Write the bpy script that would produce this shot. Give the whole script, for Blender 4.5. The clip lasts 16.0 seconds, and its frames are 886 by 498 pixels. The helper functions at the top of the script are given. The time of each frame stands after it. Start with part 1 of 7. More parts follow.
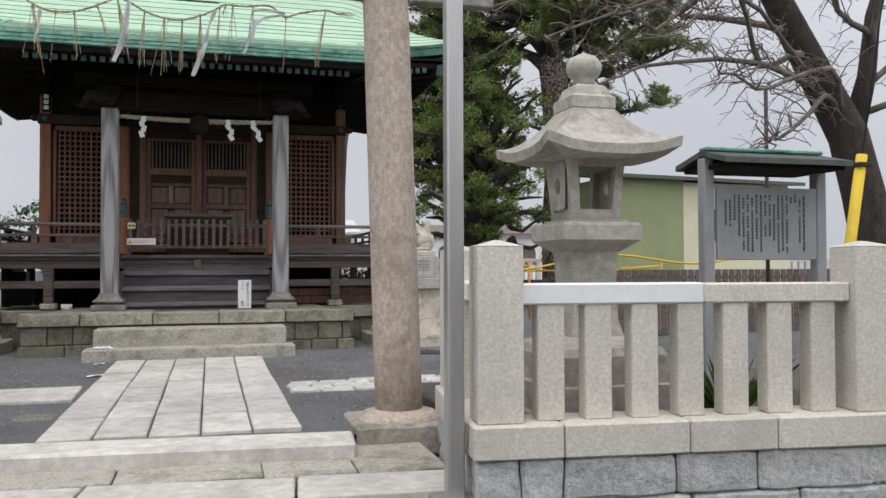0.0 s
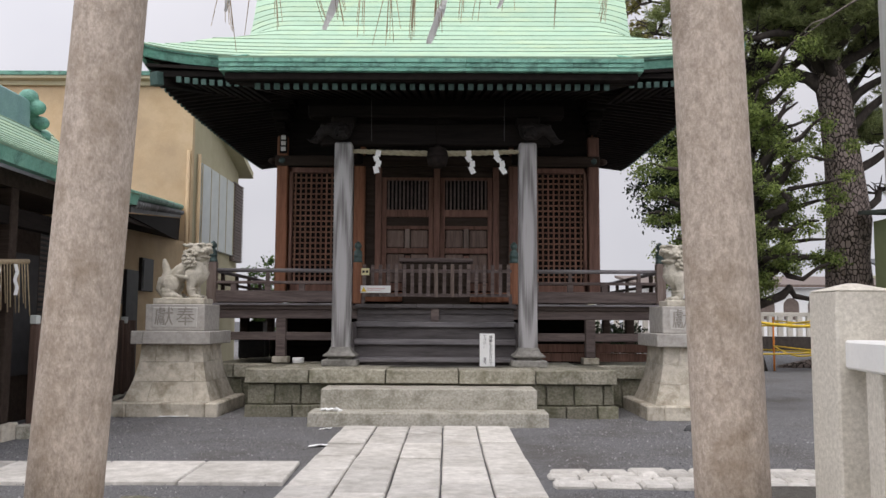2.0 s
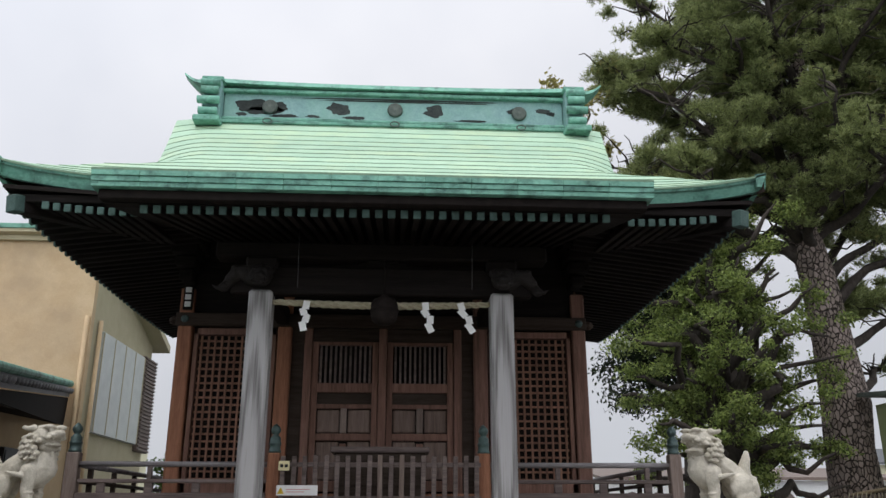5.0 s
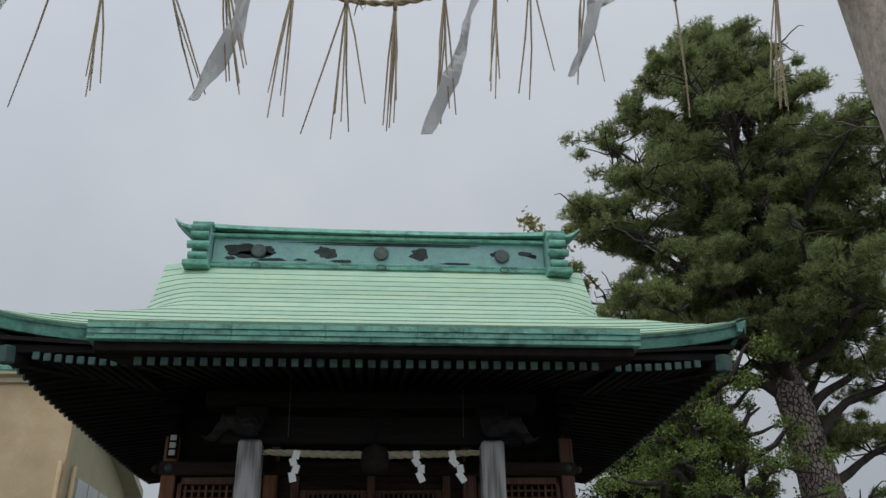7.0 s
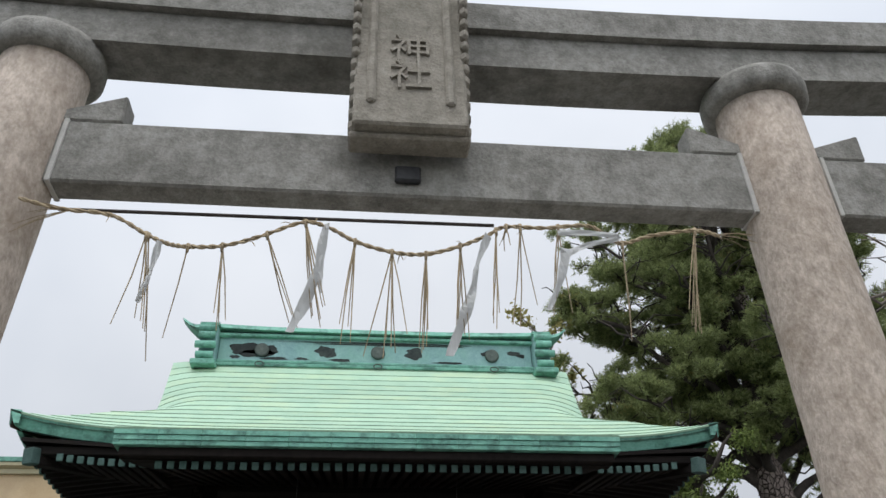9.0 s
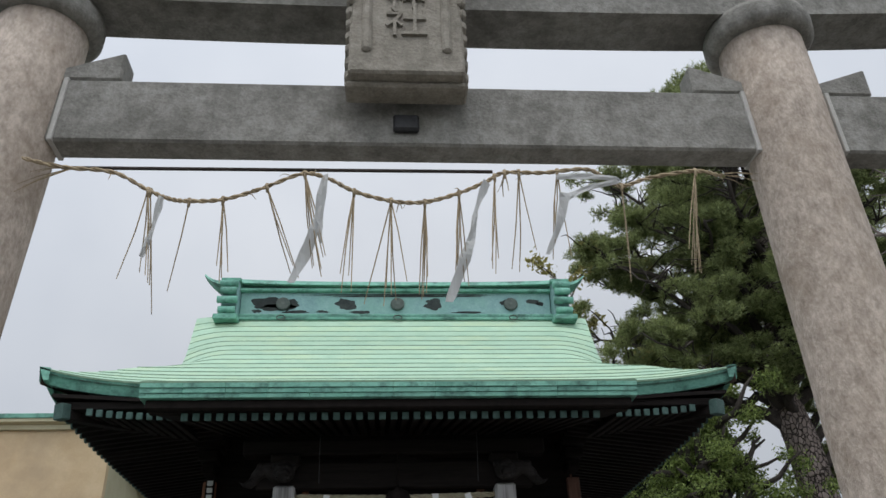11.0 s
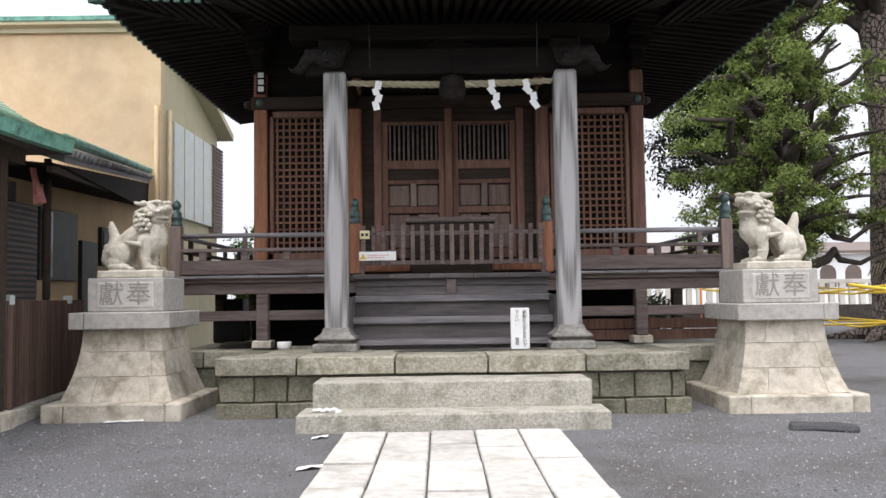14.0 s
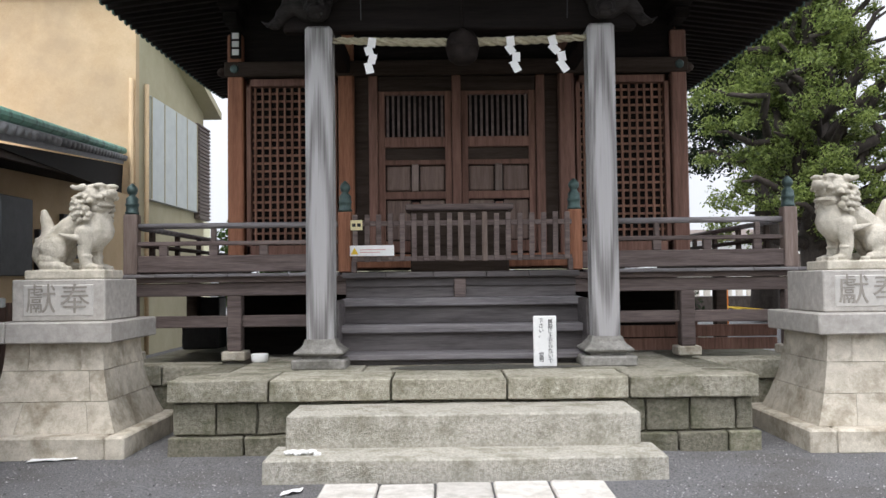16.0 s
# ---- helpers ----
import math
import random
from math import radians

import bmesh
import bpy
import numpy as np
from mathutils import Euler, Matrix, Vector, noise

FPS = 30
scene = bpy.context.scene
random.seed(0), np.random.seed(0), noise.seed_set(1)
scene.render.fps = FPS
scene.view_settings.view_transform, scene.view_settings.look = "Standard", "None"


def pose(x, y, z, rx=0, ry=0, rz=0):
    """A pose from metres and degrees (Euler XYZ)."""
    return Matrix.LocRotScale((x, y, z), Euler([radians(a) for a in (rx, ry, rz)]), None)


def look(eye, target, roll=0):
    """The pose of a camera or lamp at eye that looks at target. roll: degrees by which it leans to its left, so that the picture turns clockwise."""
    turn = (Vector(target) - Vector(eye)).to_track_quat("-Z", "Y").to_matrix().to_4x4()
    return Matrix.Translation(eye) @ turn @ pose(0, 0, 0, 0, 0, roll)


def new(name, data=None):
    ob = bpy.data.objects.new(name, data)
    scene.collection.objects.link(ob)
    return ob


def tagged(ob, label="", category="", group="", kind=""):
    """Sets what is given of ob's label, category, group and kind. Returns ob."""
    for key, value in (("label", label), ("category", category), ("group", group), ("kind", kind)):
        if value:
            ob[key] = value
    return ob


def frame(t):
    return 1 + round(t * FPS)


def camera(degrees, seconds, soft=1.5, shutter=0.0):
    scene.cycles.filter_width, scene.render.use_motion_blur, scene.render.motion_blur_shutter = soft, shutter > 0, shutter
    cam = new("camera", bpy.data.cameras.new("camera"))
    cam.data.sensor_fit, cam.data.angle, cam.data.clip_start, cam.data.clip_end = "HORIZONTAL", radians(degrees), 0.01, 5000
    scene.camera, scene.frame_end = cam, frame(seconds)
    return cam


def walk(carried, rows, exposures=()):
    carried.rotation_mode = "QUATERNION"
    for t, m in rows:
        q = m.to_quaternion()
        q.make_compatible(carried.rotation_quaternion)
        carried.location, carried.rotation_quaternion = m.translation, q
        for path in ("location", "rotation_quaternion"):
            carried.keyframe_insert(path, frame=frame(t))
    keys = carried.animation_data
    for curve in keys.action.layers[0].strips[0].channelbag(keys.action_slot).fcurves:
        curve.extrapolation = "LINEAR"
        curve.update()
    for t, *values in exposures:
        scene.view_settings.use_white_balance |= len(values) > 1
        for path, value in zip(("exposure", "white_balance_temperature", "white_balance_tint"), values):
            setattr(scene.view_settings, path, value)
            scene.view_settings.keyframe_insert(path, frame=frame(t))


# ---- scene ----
cam = camera(56.5, 16.0)
PATH = [
    (0, (-0.37, 0.05, 1.409), (0.173, 1.974, 1.454), -0.2),
    (0.5, (-0.41, 0.542, 1.432), (-0.15, 2.524, 1.494), -0.9),
    (1, (-0.428, 1.126, 1.421), (-0.289, 3.119, 1.507), -2.1),
    (1.5, (-0.402, 1.777, 1.424), (-0.379, 3.773, 1.551), -1.0),
    (2, (-0.397, 2.522, 1.385), (-0.408, 4.515, 1.559), 0.3),
    (2.5, (-0.423, 3.277, 1.332), (-0.439, 5.264, 1.559), 1.5),
    (3, (-0.423, 4.035, 1.343), (-0.405, 6.008, 1.672), 0.6),
    (3.5, (-0.399, 4.640, 1.415), (-0.312, 6.581, 1.890), 0.3),
    (3.7, (-0.415, 4.805, 1.422), (-0.283, 6.738, 1.92), -0.1),
    (5.8, (-0.473, 6.034, 1.727), (-0.367, 7.895, 2.452), 0.0),
    (6, (-0.492, 6.026, 1.737), (-0.38, 7.874, 2.495), 0.1),
    (6.5, (-0.549, 5.831, 1.756), (-0.43, 7.648, 2.584), 0.1),
    (7, (-0.656, 5.515, 1.755), (-0.487, 7.291, 2.659), -1.1),
    (7.5, (-0.705, 5.331, 1.713), (-0.468, 7.089, 2.637), -1.7),
    (8, (-0.631, 4.965, 1.663), (-0.403, 6.726, 2.583), -1.2),
    (8.5, (-0.832, 4.543, 1.676), (-0.617, 6.258, 2.683), -1.9),
    (8.7, (-0.877, 4.424, 1.673), (-0.677, 6.103, 2.741), -1.5),
    (10.8, (-0.792, 4.391, 1.652), (-0.641, 6.098, 2.682), -1.8),
    (11, (-0.781, 4.392, 1.64), (-0.638, 6.137, 2.608), -1.9),
    (11.5, (-0.797, 4.402, 1.577), (-0.67, 6.226, 2.386), -2.2),
    (12, (-0.748, 4.434, 1.516), (-0.641, 6.338, 2.12), -1.7),
    (12.5, (-0.736, 4.487, 1.473), (-0.66, 6.451, 1.846), -1.1),
    (12.9, (-0.694, 4.553, 1.405), (-0.658, 6.538, 1.646), -0.5),
    (13, (-0.705, 4.579, 1.415), (-0.674, 6.567, 1.625), -0.4),
    (13.5, (-0.802, 4.874, 1.379), (-0.745, 6.87, 1.5), -0.2),
    (14, (-0.776, 5.197, 1.352), (-0.766, 7.193, 1.466), -0.8),
    (14.5, (-0.749, 5.703, 1.401), (-0.846, 7.695, 1.55), -0.8),
    (15, (-0.806, 6.176, 1.422), (-0.746, 8.17, 1.573), -0.9),
    (15.5, (-0.763, 6.671, 1.454), (-0.594, 8.66, 1.573), -1.4),
    (16, (-0.805, 7.112, 1.574), (-0.805, 9.11, 1.649), -0.7),
]
EXPOSURES = [(0.0, 0.31, 6600, 12), (1.5, 0.38, 6650, 13), (2.5, 0.44, 6850, 17), (3.5, 0.42, 6800, 16), (5.8, 0.1, 6450, 9), (6.5, -0.33, 6350, 8), (7.5, -0.2, 6400, 8), (8.0, 0.1, 6400, 9), (8.5, 0.25, 6450, 9), (8.7, 0.25, 6450, 9), (10.8, 0.0, 6400, 9), (11.3, 0.1, 6400, 9), (12.0, 0.3, 6350, 9), (12.5, 0.66, 6450, 11), (13.0, 0.85, 6550, 13), (13.5, 1.08, 6700, 16), (14.5, 1.07, 6550, 12), (15.4, 1.15, 6550, 12), (16.0, 1.02, 6550, 12)]
walk(cam, [(t, look(eye, target, roll)) for t, eye, target, roll in PATH], EXPOSURES)

# ---- world and light ----
world = bpy.data.worlds.new("overcast_sky")
scene.world = world
world.use_nodes = True
wn, wl = world.node_tree.nodes, world.node_tree.links
wn.clear()
w_out = wn.new("ShaderNodeOutputWorld")
w_bg = wn.new("ShaderNodeBackground")
w_sky = wn.new("ShaderNodeTexSky")
w_sky.sky_type, w_sky.sun_disc = "NISHITA", False
w_sky.sun_elevation, w_sky.sun_rotation = radians(70), radians(207)
w_dim = wn.new("ShaderNodeVectorMath")
w_dim.operation = "SCALE"
w_dim.inputs[3].default_value = 0.09
w_co = wn.new("ShaderNodeTexCoord")
w_noise = wn.new("ShaderNodeTexNoise")
w_noise.inputs["Scale"].default_value, w_noise.inputs["Detail"].default_value = 1.6, 5
w_ramp = wn.new("ShaderNodeValToRGB")
w_ramp.color_ramp.elements[0].position, w_ramp.color_ramp.elements[0].color = 0.3, (0.62, 0.665, 0.75, 1)
w_ramp.color_ramp.elements[1].position, w_ramp.color_ramp.elements[1].color = 0.7, (0.90, 0.925, 0.98, 1)
w_mix = wn.new("ShaderNodeMix")
w_mix.data_type = "RGBA"
w_mix.inputs[0].default_value = 0.92
wl.new(w_co.outputs["Generated"], w_noise.inputs["Vector"])
wl.new(w_noise.outputs["Fac"], w_ramp.inputs["Fac"])
wl.new(w_sky.outputs["Color"], w_dim.inputs[0])
wl.new(w_dim.outputs[0], w_mix.inputs[6])
wl.new(w_ramp.outputs["Color"], w_mix.inputs[7])
w_dot = wn.new("ShaderNodeVectorMath")
w_dot.operation = "DOT_PRODUCT"
w_dot.inputs[1].default_value = Vector((-0.15, -0.75, 0.64)).normalized()
wl.new(w_co.outputs["Generated"], w_dot.inputs[0])
w_glow = wn.new("ShaderNodeMapRange")
w_glow.inputs[1].default_value, w_glow.inputs[2].default_value, w_glow.inputs[3].default_value, w_glow.inputs[4].default_value = -0.6, 1.0, 0.63, 1.74
wl.new(w_dot.outputs["Value"], w_glow.inputs[0])
w_mul = wn.new("ShaderNodeVectorMath")
w_mul.operation = "SCALE"
wl.new(w_mix.outputs[2], w_mul.inputs[0])
wl.new(w_glow.outputs[0], w_mul.inputs[3])
wl.new(w_mul.outputs[0], w_bg.inputs["Color"])
w_bg.inputs["Strength"].default_value = 1.0
wl.new(w_bg.outputs[0], w_out.inputs["Surface"])
sun = new("sun", bpy.data.lights.new("sun", "SUN"))
sun.data.energy, sun.data.angle, sun.data.color = 1.0, radians(30), (1.0, 0.97, 0.92)
sun.matrix_world = look((-6, 2, 30), (-1, 12, 0))


# ---- materials ----
def material(name, dark, light, rough=0.8, scale=6.0, bump=0.3, fine=60.0, stain=None, stain_amount=0.5, metal=0.0, stretch=(1, 1, 1), per_piece=0.12, stain_scale=0.7, spec=0.3):
    """Two-scale noise colour with stains, piece-to-piece tone and fine relief."""
    m = bpy.data.materials.new(name)
    m.use_nodes = True
    n, l = m.node_tree.nodes, m.node_tree.links
    b = n["Principled BSDF"]
    b.inputs["Roughness"].default_value, b.inputs["Metallic"].default_value = rough, metal
    b.inputs["Specular IOR Level"].default_value = spec
    co = n.new("ShaderNodeTexCoord")
    mp = n.new("ShaderNodeMapping")
    mp.inputs["Scale"].default_value = stretch
    info = n.new("ShaderNodeObjectInfo")
    off = n.new("ShaderNodeVectorMath")
    off.operation = "MULTIPLY_ADD"
    off.inputs[1].default_value = (7.3, 3.1, 5.7)
    l.new(info.outputs["Random"], off.inputs[0])
    l.new(co.outputs["Object"], off.inputs[2])
    l.new(off.outputs[0], mp.inputs["Vector"])
    big = n.new("ShaderNodeTexNoise")
    big.inputs["Scale"].default_value, big.inputs["Detail"].default_value, big.inputs["Roughness"].default_value = scale, 6, 0.65
    l.new(mp.outputs[0], big.inputs["Vector"])
    tiny = n.new("ShaderNodeTexNoise")
    tiny.inputs["Scale"].default_value, tiny.inputs["Detail"].default_value = fine, 3
    l.new(mp.outputs[0], tiny.inputs["Vector"])
    add = n.new("ShaderNodeMath")
    add.operation = "MULTIPLY_ADD"
    add.inputs[1].default_value = 0.45
    l.new(tiny.outputs["Fac"], add.inputs[0])
    sub = n.new("ShaderNodeMath")
    sub.operation = "MULTIPLY_ADD"
    sub.inputs[1].default_value, sub.inputs[2].default_value = 0.9, -0.18
    l.new(big.outputs["Fac"], sub.inputs[0])
    l.new(sub.outputs[0], add.inputs[2])
    ramp = n.new("ShaderNodeValToRGB")
    ramp.color_ramp.elements[0].position, ramp.color_ramp.elements[1].position = 0.25, 0.72
    ramp.color_ramp.elements[0].color, ramp.color_ramp.elements[1].color = (*dark, 1), (*light, 1)
    l.new(add.outputs[0], ramp.inputs["Fac"])
    col = ramp.outputs["Color"]
    if stain:
        sn = n.new("ShaderNodeTexNoise")
        sn.inputs["Scale"].default_value, sn.inputs["Detail"].default_value, sn.inputs["Roughness"].default_value = stain_scale, 8, 0.7
        l.new(off.outputs[0], sn.inputs["Vector"])
        sr = n.new("ShaderNodeValToRGB")
        sr.color_ramp.elements[0].position, sr.color_ramp.elements[1].position = 0.48, 0.68
        sr.color_ramp.elements[0].color, sr.color_ramp.elements[1].color = (0, 0, 0, 1), (stain_amount,) * 3 + (1,)
        l.new(sn.outputs["Fac"], sr.inputs["Fac"])
        mx = n.new("ShaderNodeMix")
        mx.data_type = "RGBA"
        mx.inputs[7].default_value = (*stain, 1)
        l.new(sr.outputs["Color"], mx.inputs[0])
        l.new(col, mx.inputs[6])
        col = mx.outputs[2]
    if per_piece:
        hs = n.new("ShaderNodeHueSaturation")
        mr = n.new("ShaderNodeMapRange")
        mr.inputs[3].default_value, mr.inputs[4].default_value = 1 - per_piece, 1 + per_piece
        l.new(info.outputs["Random"], mr.inputs[0])
        l.new(mr.outputs[0], hs.inputs["Value"])
        l.new(col, hs.inputs["Color"])
        col = hs.outputs["Color"]
    l.new(col, b.inputs["Base Color"])
    if bump:
        bp = n.new("ShaderNodeBump")
        bp.inputs["Strength"].default_value, bp.inputs["Distance"].default_value = bump, 0.02
        l.new(add.outputs[0], bp.inputs["Height"])
        l.new(bp.outputs[0], b.inputs["Normal"])
    return m


def wood(name, dark, light, axis="z", rough=0.75, ring=5.0, bump=0.35, per_piece=0.15, spec=0.25):
    """Long grain along one axis."""
    st = {"z": (1, 1, 0.07), "x": (0.07, 1, 1), "y": (1, 0.07, 1)}[axis]
    return material(name, dark, light, rough, ring * 3, bump, 90, None, 0, 0, st, per_piece, 0.7, spec)


def leaf_material(name, dark, light, rough=0.6):
    m = bpy.data.materials.new(name)
    m.use_nodes = True
    n, l = m.node_tree.nodes, m.node_tree.links
    b = n["Principled BSDF"]
    geo = n.new("ShaderNodeNewGeometry")
    ramp = n.new("ShaderNodeValToRGB")
    ramp.color_ramp.elements[0].color, ramp.color_ramp.elements[1].color = (*dark, 1), (*light, 1)
    l.new(geo.outputs["Random Per Island"], ramp.inputs["Fac"])
    l.new(ramp.outputs["Color"], b.inputs["Base Color"])
    b.inputs["Roughness"].default_value = rough
    b.inputs["Specular IOR Level"].default_value = 0.25
    thin = n.new("ShaderNodeBsdfTranslucent")
    l.new(ramp.outputs["Color"], thin.inputs["Color"])
    both = n.new("ShaderNodeMixShader")
    both.inputs[0].default_value = 0.5
    l.new(b.outputs[0], both.inputs[1])
    l.new(thin.outputs[0], both.inputs[2])
    l.new(both.outputs[0], n["Material Output"].inputs["Surface"])
    return m


M = {}
M["granite_white"] = material("granite_white", (0.42, 0.39, 0.33), (0.74, 0.70, 0.62), 0.75, 45, 0.2, 210, (0.30, 0.29, 0.24), 0.45, per_piece=0.06)
M["granite_path"] = material("granite_path", (0.39, 0.37, 0.335), (0.68, 0.65, 0.60), 0.75, 9, 0.3, 130, (0.27, 0.25, 0.21), 0.6, per_piece=0.13, stain_scale=1.8)
M["granite_rough"] = material("granite_rough", (0.25, 0.25, 0.245), (0.60, 0.60, 0.585), 0.8, 18, 0.9, 55, (0.30, 0.29, 0.25), 0.3, per_piece=0.08)
M["step_stone"] = material("step_stone", (0.27, 0.255, 0.205), (0.64, 0.61, 0.535), 0.88, 34, 1.0, 150, (0.15, 0.14, 0.085), 0.7, per_piece=0.10, stain_scale=3.6)
M["cap_stone"] = material("cap_stone", (0.17, 0.158, 0.115), (0.50, 0.47, 0.385), 0.9, 26, 1.0, 120, (0.10, 0.098, 0.05), 0.8, per_piece=0.16, stain_scale=2.8)
M["damp_stone"] = material("damp_stone", (0.045, 0.043, 0.036), (0.13, 0.125, 0.105), 0.45, 14, 0.4, 90, per_piece=0)
M["mossy_stone"] = material("mossy_stone", (0.095, 0.09, 0.062), (0.33, 0.31, 0.24), 0.9, 28, 1.0, 110, (0.085, 0.09, 0.045), 0.8, per_piece=0.2, stain_scale=3.4)
M["pedestal_stone"] = material("pedestal_stone", (0.36, 0.325, 0.26), (0.66, 0.605, 0.505), 0.85, 8, 0.4, 90, (0.20, 0.165, 0.11), 0.95, per_piece=0.10, stain_scale=2.6)
M["pedestal_grey"] = material("pedestal_grey", (0.31, 0.29, 0.265), (0.50, 0.475, 0.435), 0.8, 14, 0.3, 130, (0.22, 0.20, 0.17), 0.6, per_piece=0.05)
M["panel_grey"] = material("panel_grey", (0.40, 0.385, 0.36), (0.55, 0.53, 0.49), 0.85, 12, 0.2, 120, per_piece=0)
M["carved_grey"] = material("carved_grey", (0.22, 0.20, 0.175), (0.34, 0.315, 0.28), 0.9, 12, 0.2, 120, per_piece=0)
M["lion_stone"] = material("lion_stone", (0.38, 0.35, 0.285), (0.64, 0.595, 0.505), 0.85, 9, 0.5, 70, (0.25, 0.225, 0.165), 0.65, per_piece=0.03, stain_scale=4)
M["torii_stone"] = material("torii_stone", (0.29, 0.238, 0.192), (0.60, 0.51, 0.43), 0.85, 26, 0.5, 75, (0.25, 0.19, 0.135), 0.7, per_piece=0.03, stain_scale=3.2, stretch=(1, 1, 0.6))
M["torii_grey"] = material("torii_grey", (0.155, 0.147, 0.13), (0.35, 0.336, 0.305), 0.85, 14, 0.5, 70, (0.10, 0.095, 0.08), 0.85, per_piece=0.03, stain_scale=2.2)
M["plinth_stone"] = material("plinth_stone", (0.23, 0.21, 0.18), (0.50, 0.46, 0.40), 0.85, 14, 0.5, 90, (0.15, 0.13, 0.10), 0.7, per_piece=0.05, stain_scale=3)
M["plaque_stone"] = material("plaque_stone", (0.17, 0.15, 0.12), (0.35, 0.32, 0.27), 0.9, 12, 0.6, 70, (0.08, 0.08, 0.06), 0.6, per_piece=0)
M["lantern_stone"] = material("lantern_stone", (0.29, 0.268, 0.23), (0.54, 0.51, 0.45), 0.85, 14, 0.4, 110, (0.19, 0.175, 0.14), 0.75, per_piece=0.04, stain_scale=2.5)
M["gravel"] = material("gravel", (0.032, 0.032, 0.033), (0.29, 0.288, 0.29), 0.9, 55, 1.0, 170, (0.085, 0.074, 0.062), 0.75, per_piece=0, stain_scale=0.45)
M["asphalt"] = material("asphalt", (0.04, 0.04, 0.042), (0.09, 0.09, 0.092), 0.9, 50, 0.5, 150, (0.11, 0.11, 0.11), 0.4, per_piece=0)
M["soil"] = material("soil", (0.05, 0.045, 0.04), (0.13, 0.12, 0.105), 0.95, 20, 0.8, 90, (0.16, 0.14, 0.10), 0.5, per_piece=0)
M["copper_seam"] = material("copper_seam", (0.12, 0.20, 0.135), (0.21, 0.31, 0.21), 0.8, 5, 0.1, 40, per_piece=0.1)
M["copper_light"] = material("copper_light", (0.29, 0.45, 0.33), (0.41, 0.57, 0.42), 0.65, 2.2, 0.12, 45, (0.46, 0.56, 0.34), 0.6, per_piece=0.06, stretch=(1, 0.6, 1), stain_scale=1.2)
M["copper_edge"] = material("copper_edge", (0.10, 0.28, 0.21), (0.22, 0.46, 0.36), 0.6, 4, 0.15, 40, (0.03, 0.07, 0.06), 0.9, per_piece=0.14, stretch=(0.5, 1, 1), stain_scale=3.2)
M["copper_ridge"] = material("copper_ridge", (0.15, 0.27, 0.27), (0.26, 0.41, 0.40), 0.65, 5, 0.15, 40, (0.20, 0.40, 0.30), 0.5, per_piece=0.08)
M["copper_black"] = material("copper_black", (0.012, 0.016, 0.016), (0.045, 0.055, 0.05), 0.7, 9, 0.2, 50, per_piece=0.3)
M["copper_bare"] = material("copper_bare", (0.045, 0.06, 0.055), (0.10, 0.115, 0.10), 0.7, 9, 0.2, 50, per_piece=0.2)
M["bronze"] = material("bronze", (0.03, 0.05, 0.05), (0.09, 0.13, 0.12), 0.45, 12, 0.1, 60, (0.12, 0.2, 0.18), 0.5, metal=0.4, per_piece=0.05)
M["wood_dark"] = wood("wood_dark", (0.024, 0.017, 0.013), (0.066, 0.048, 0.038), "x", spec=0.12)
# Dark timber taken nearly black so the under-eave shade sits in its colour.
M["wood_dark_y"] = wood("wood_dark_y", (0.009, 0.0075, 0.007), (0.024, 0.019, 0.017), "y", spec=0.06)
M["wood_door"] = wood("wood_door", (0.092, 0.047, 0.034), (0.235, 0.130, 0.098), "z")
M["wood_rail"] = wood("wood_rail", (0.064, 0.048, 0.044), (0.205, 0.160, 0.146), "x")
M["wood_red"] = wood("wood_red", (0.15, 0.062, 0.034), (0.34, 0.155, 0.090), "z")
M["wood_lattice"] = wood("wood_lattice", (0.135, 0.068, 0.045), (0.30, 0.163, 0.112), "z", per_piece=0.25)
M["wood_carved"] = wood("wood_carved", (0.010, 0.009, 0.0085), (0.040, 0.035, 0.033), "x", spec=0.1)
M["wood_panel"] = wood("wood_panel", (0.10, 0.068, 0.054), (0.25, 0.18, 0.15), "z", per_piece=0.12)
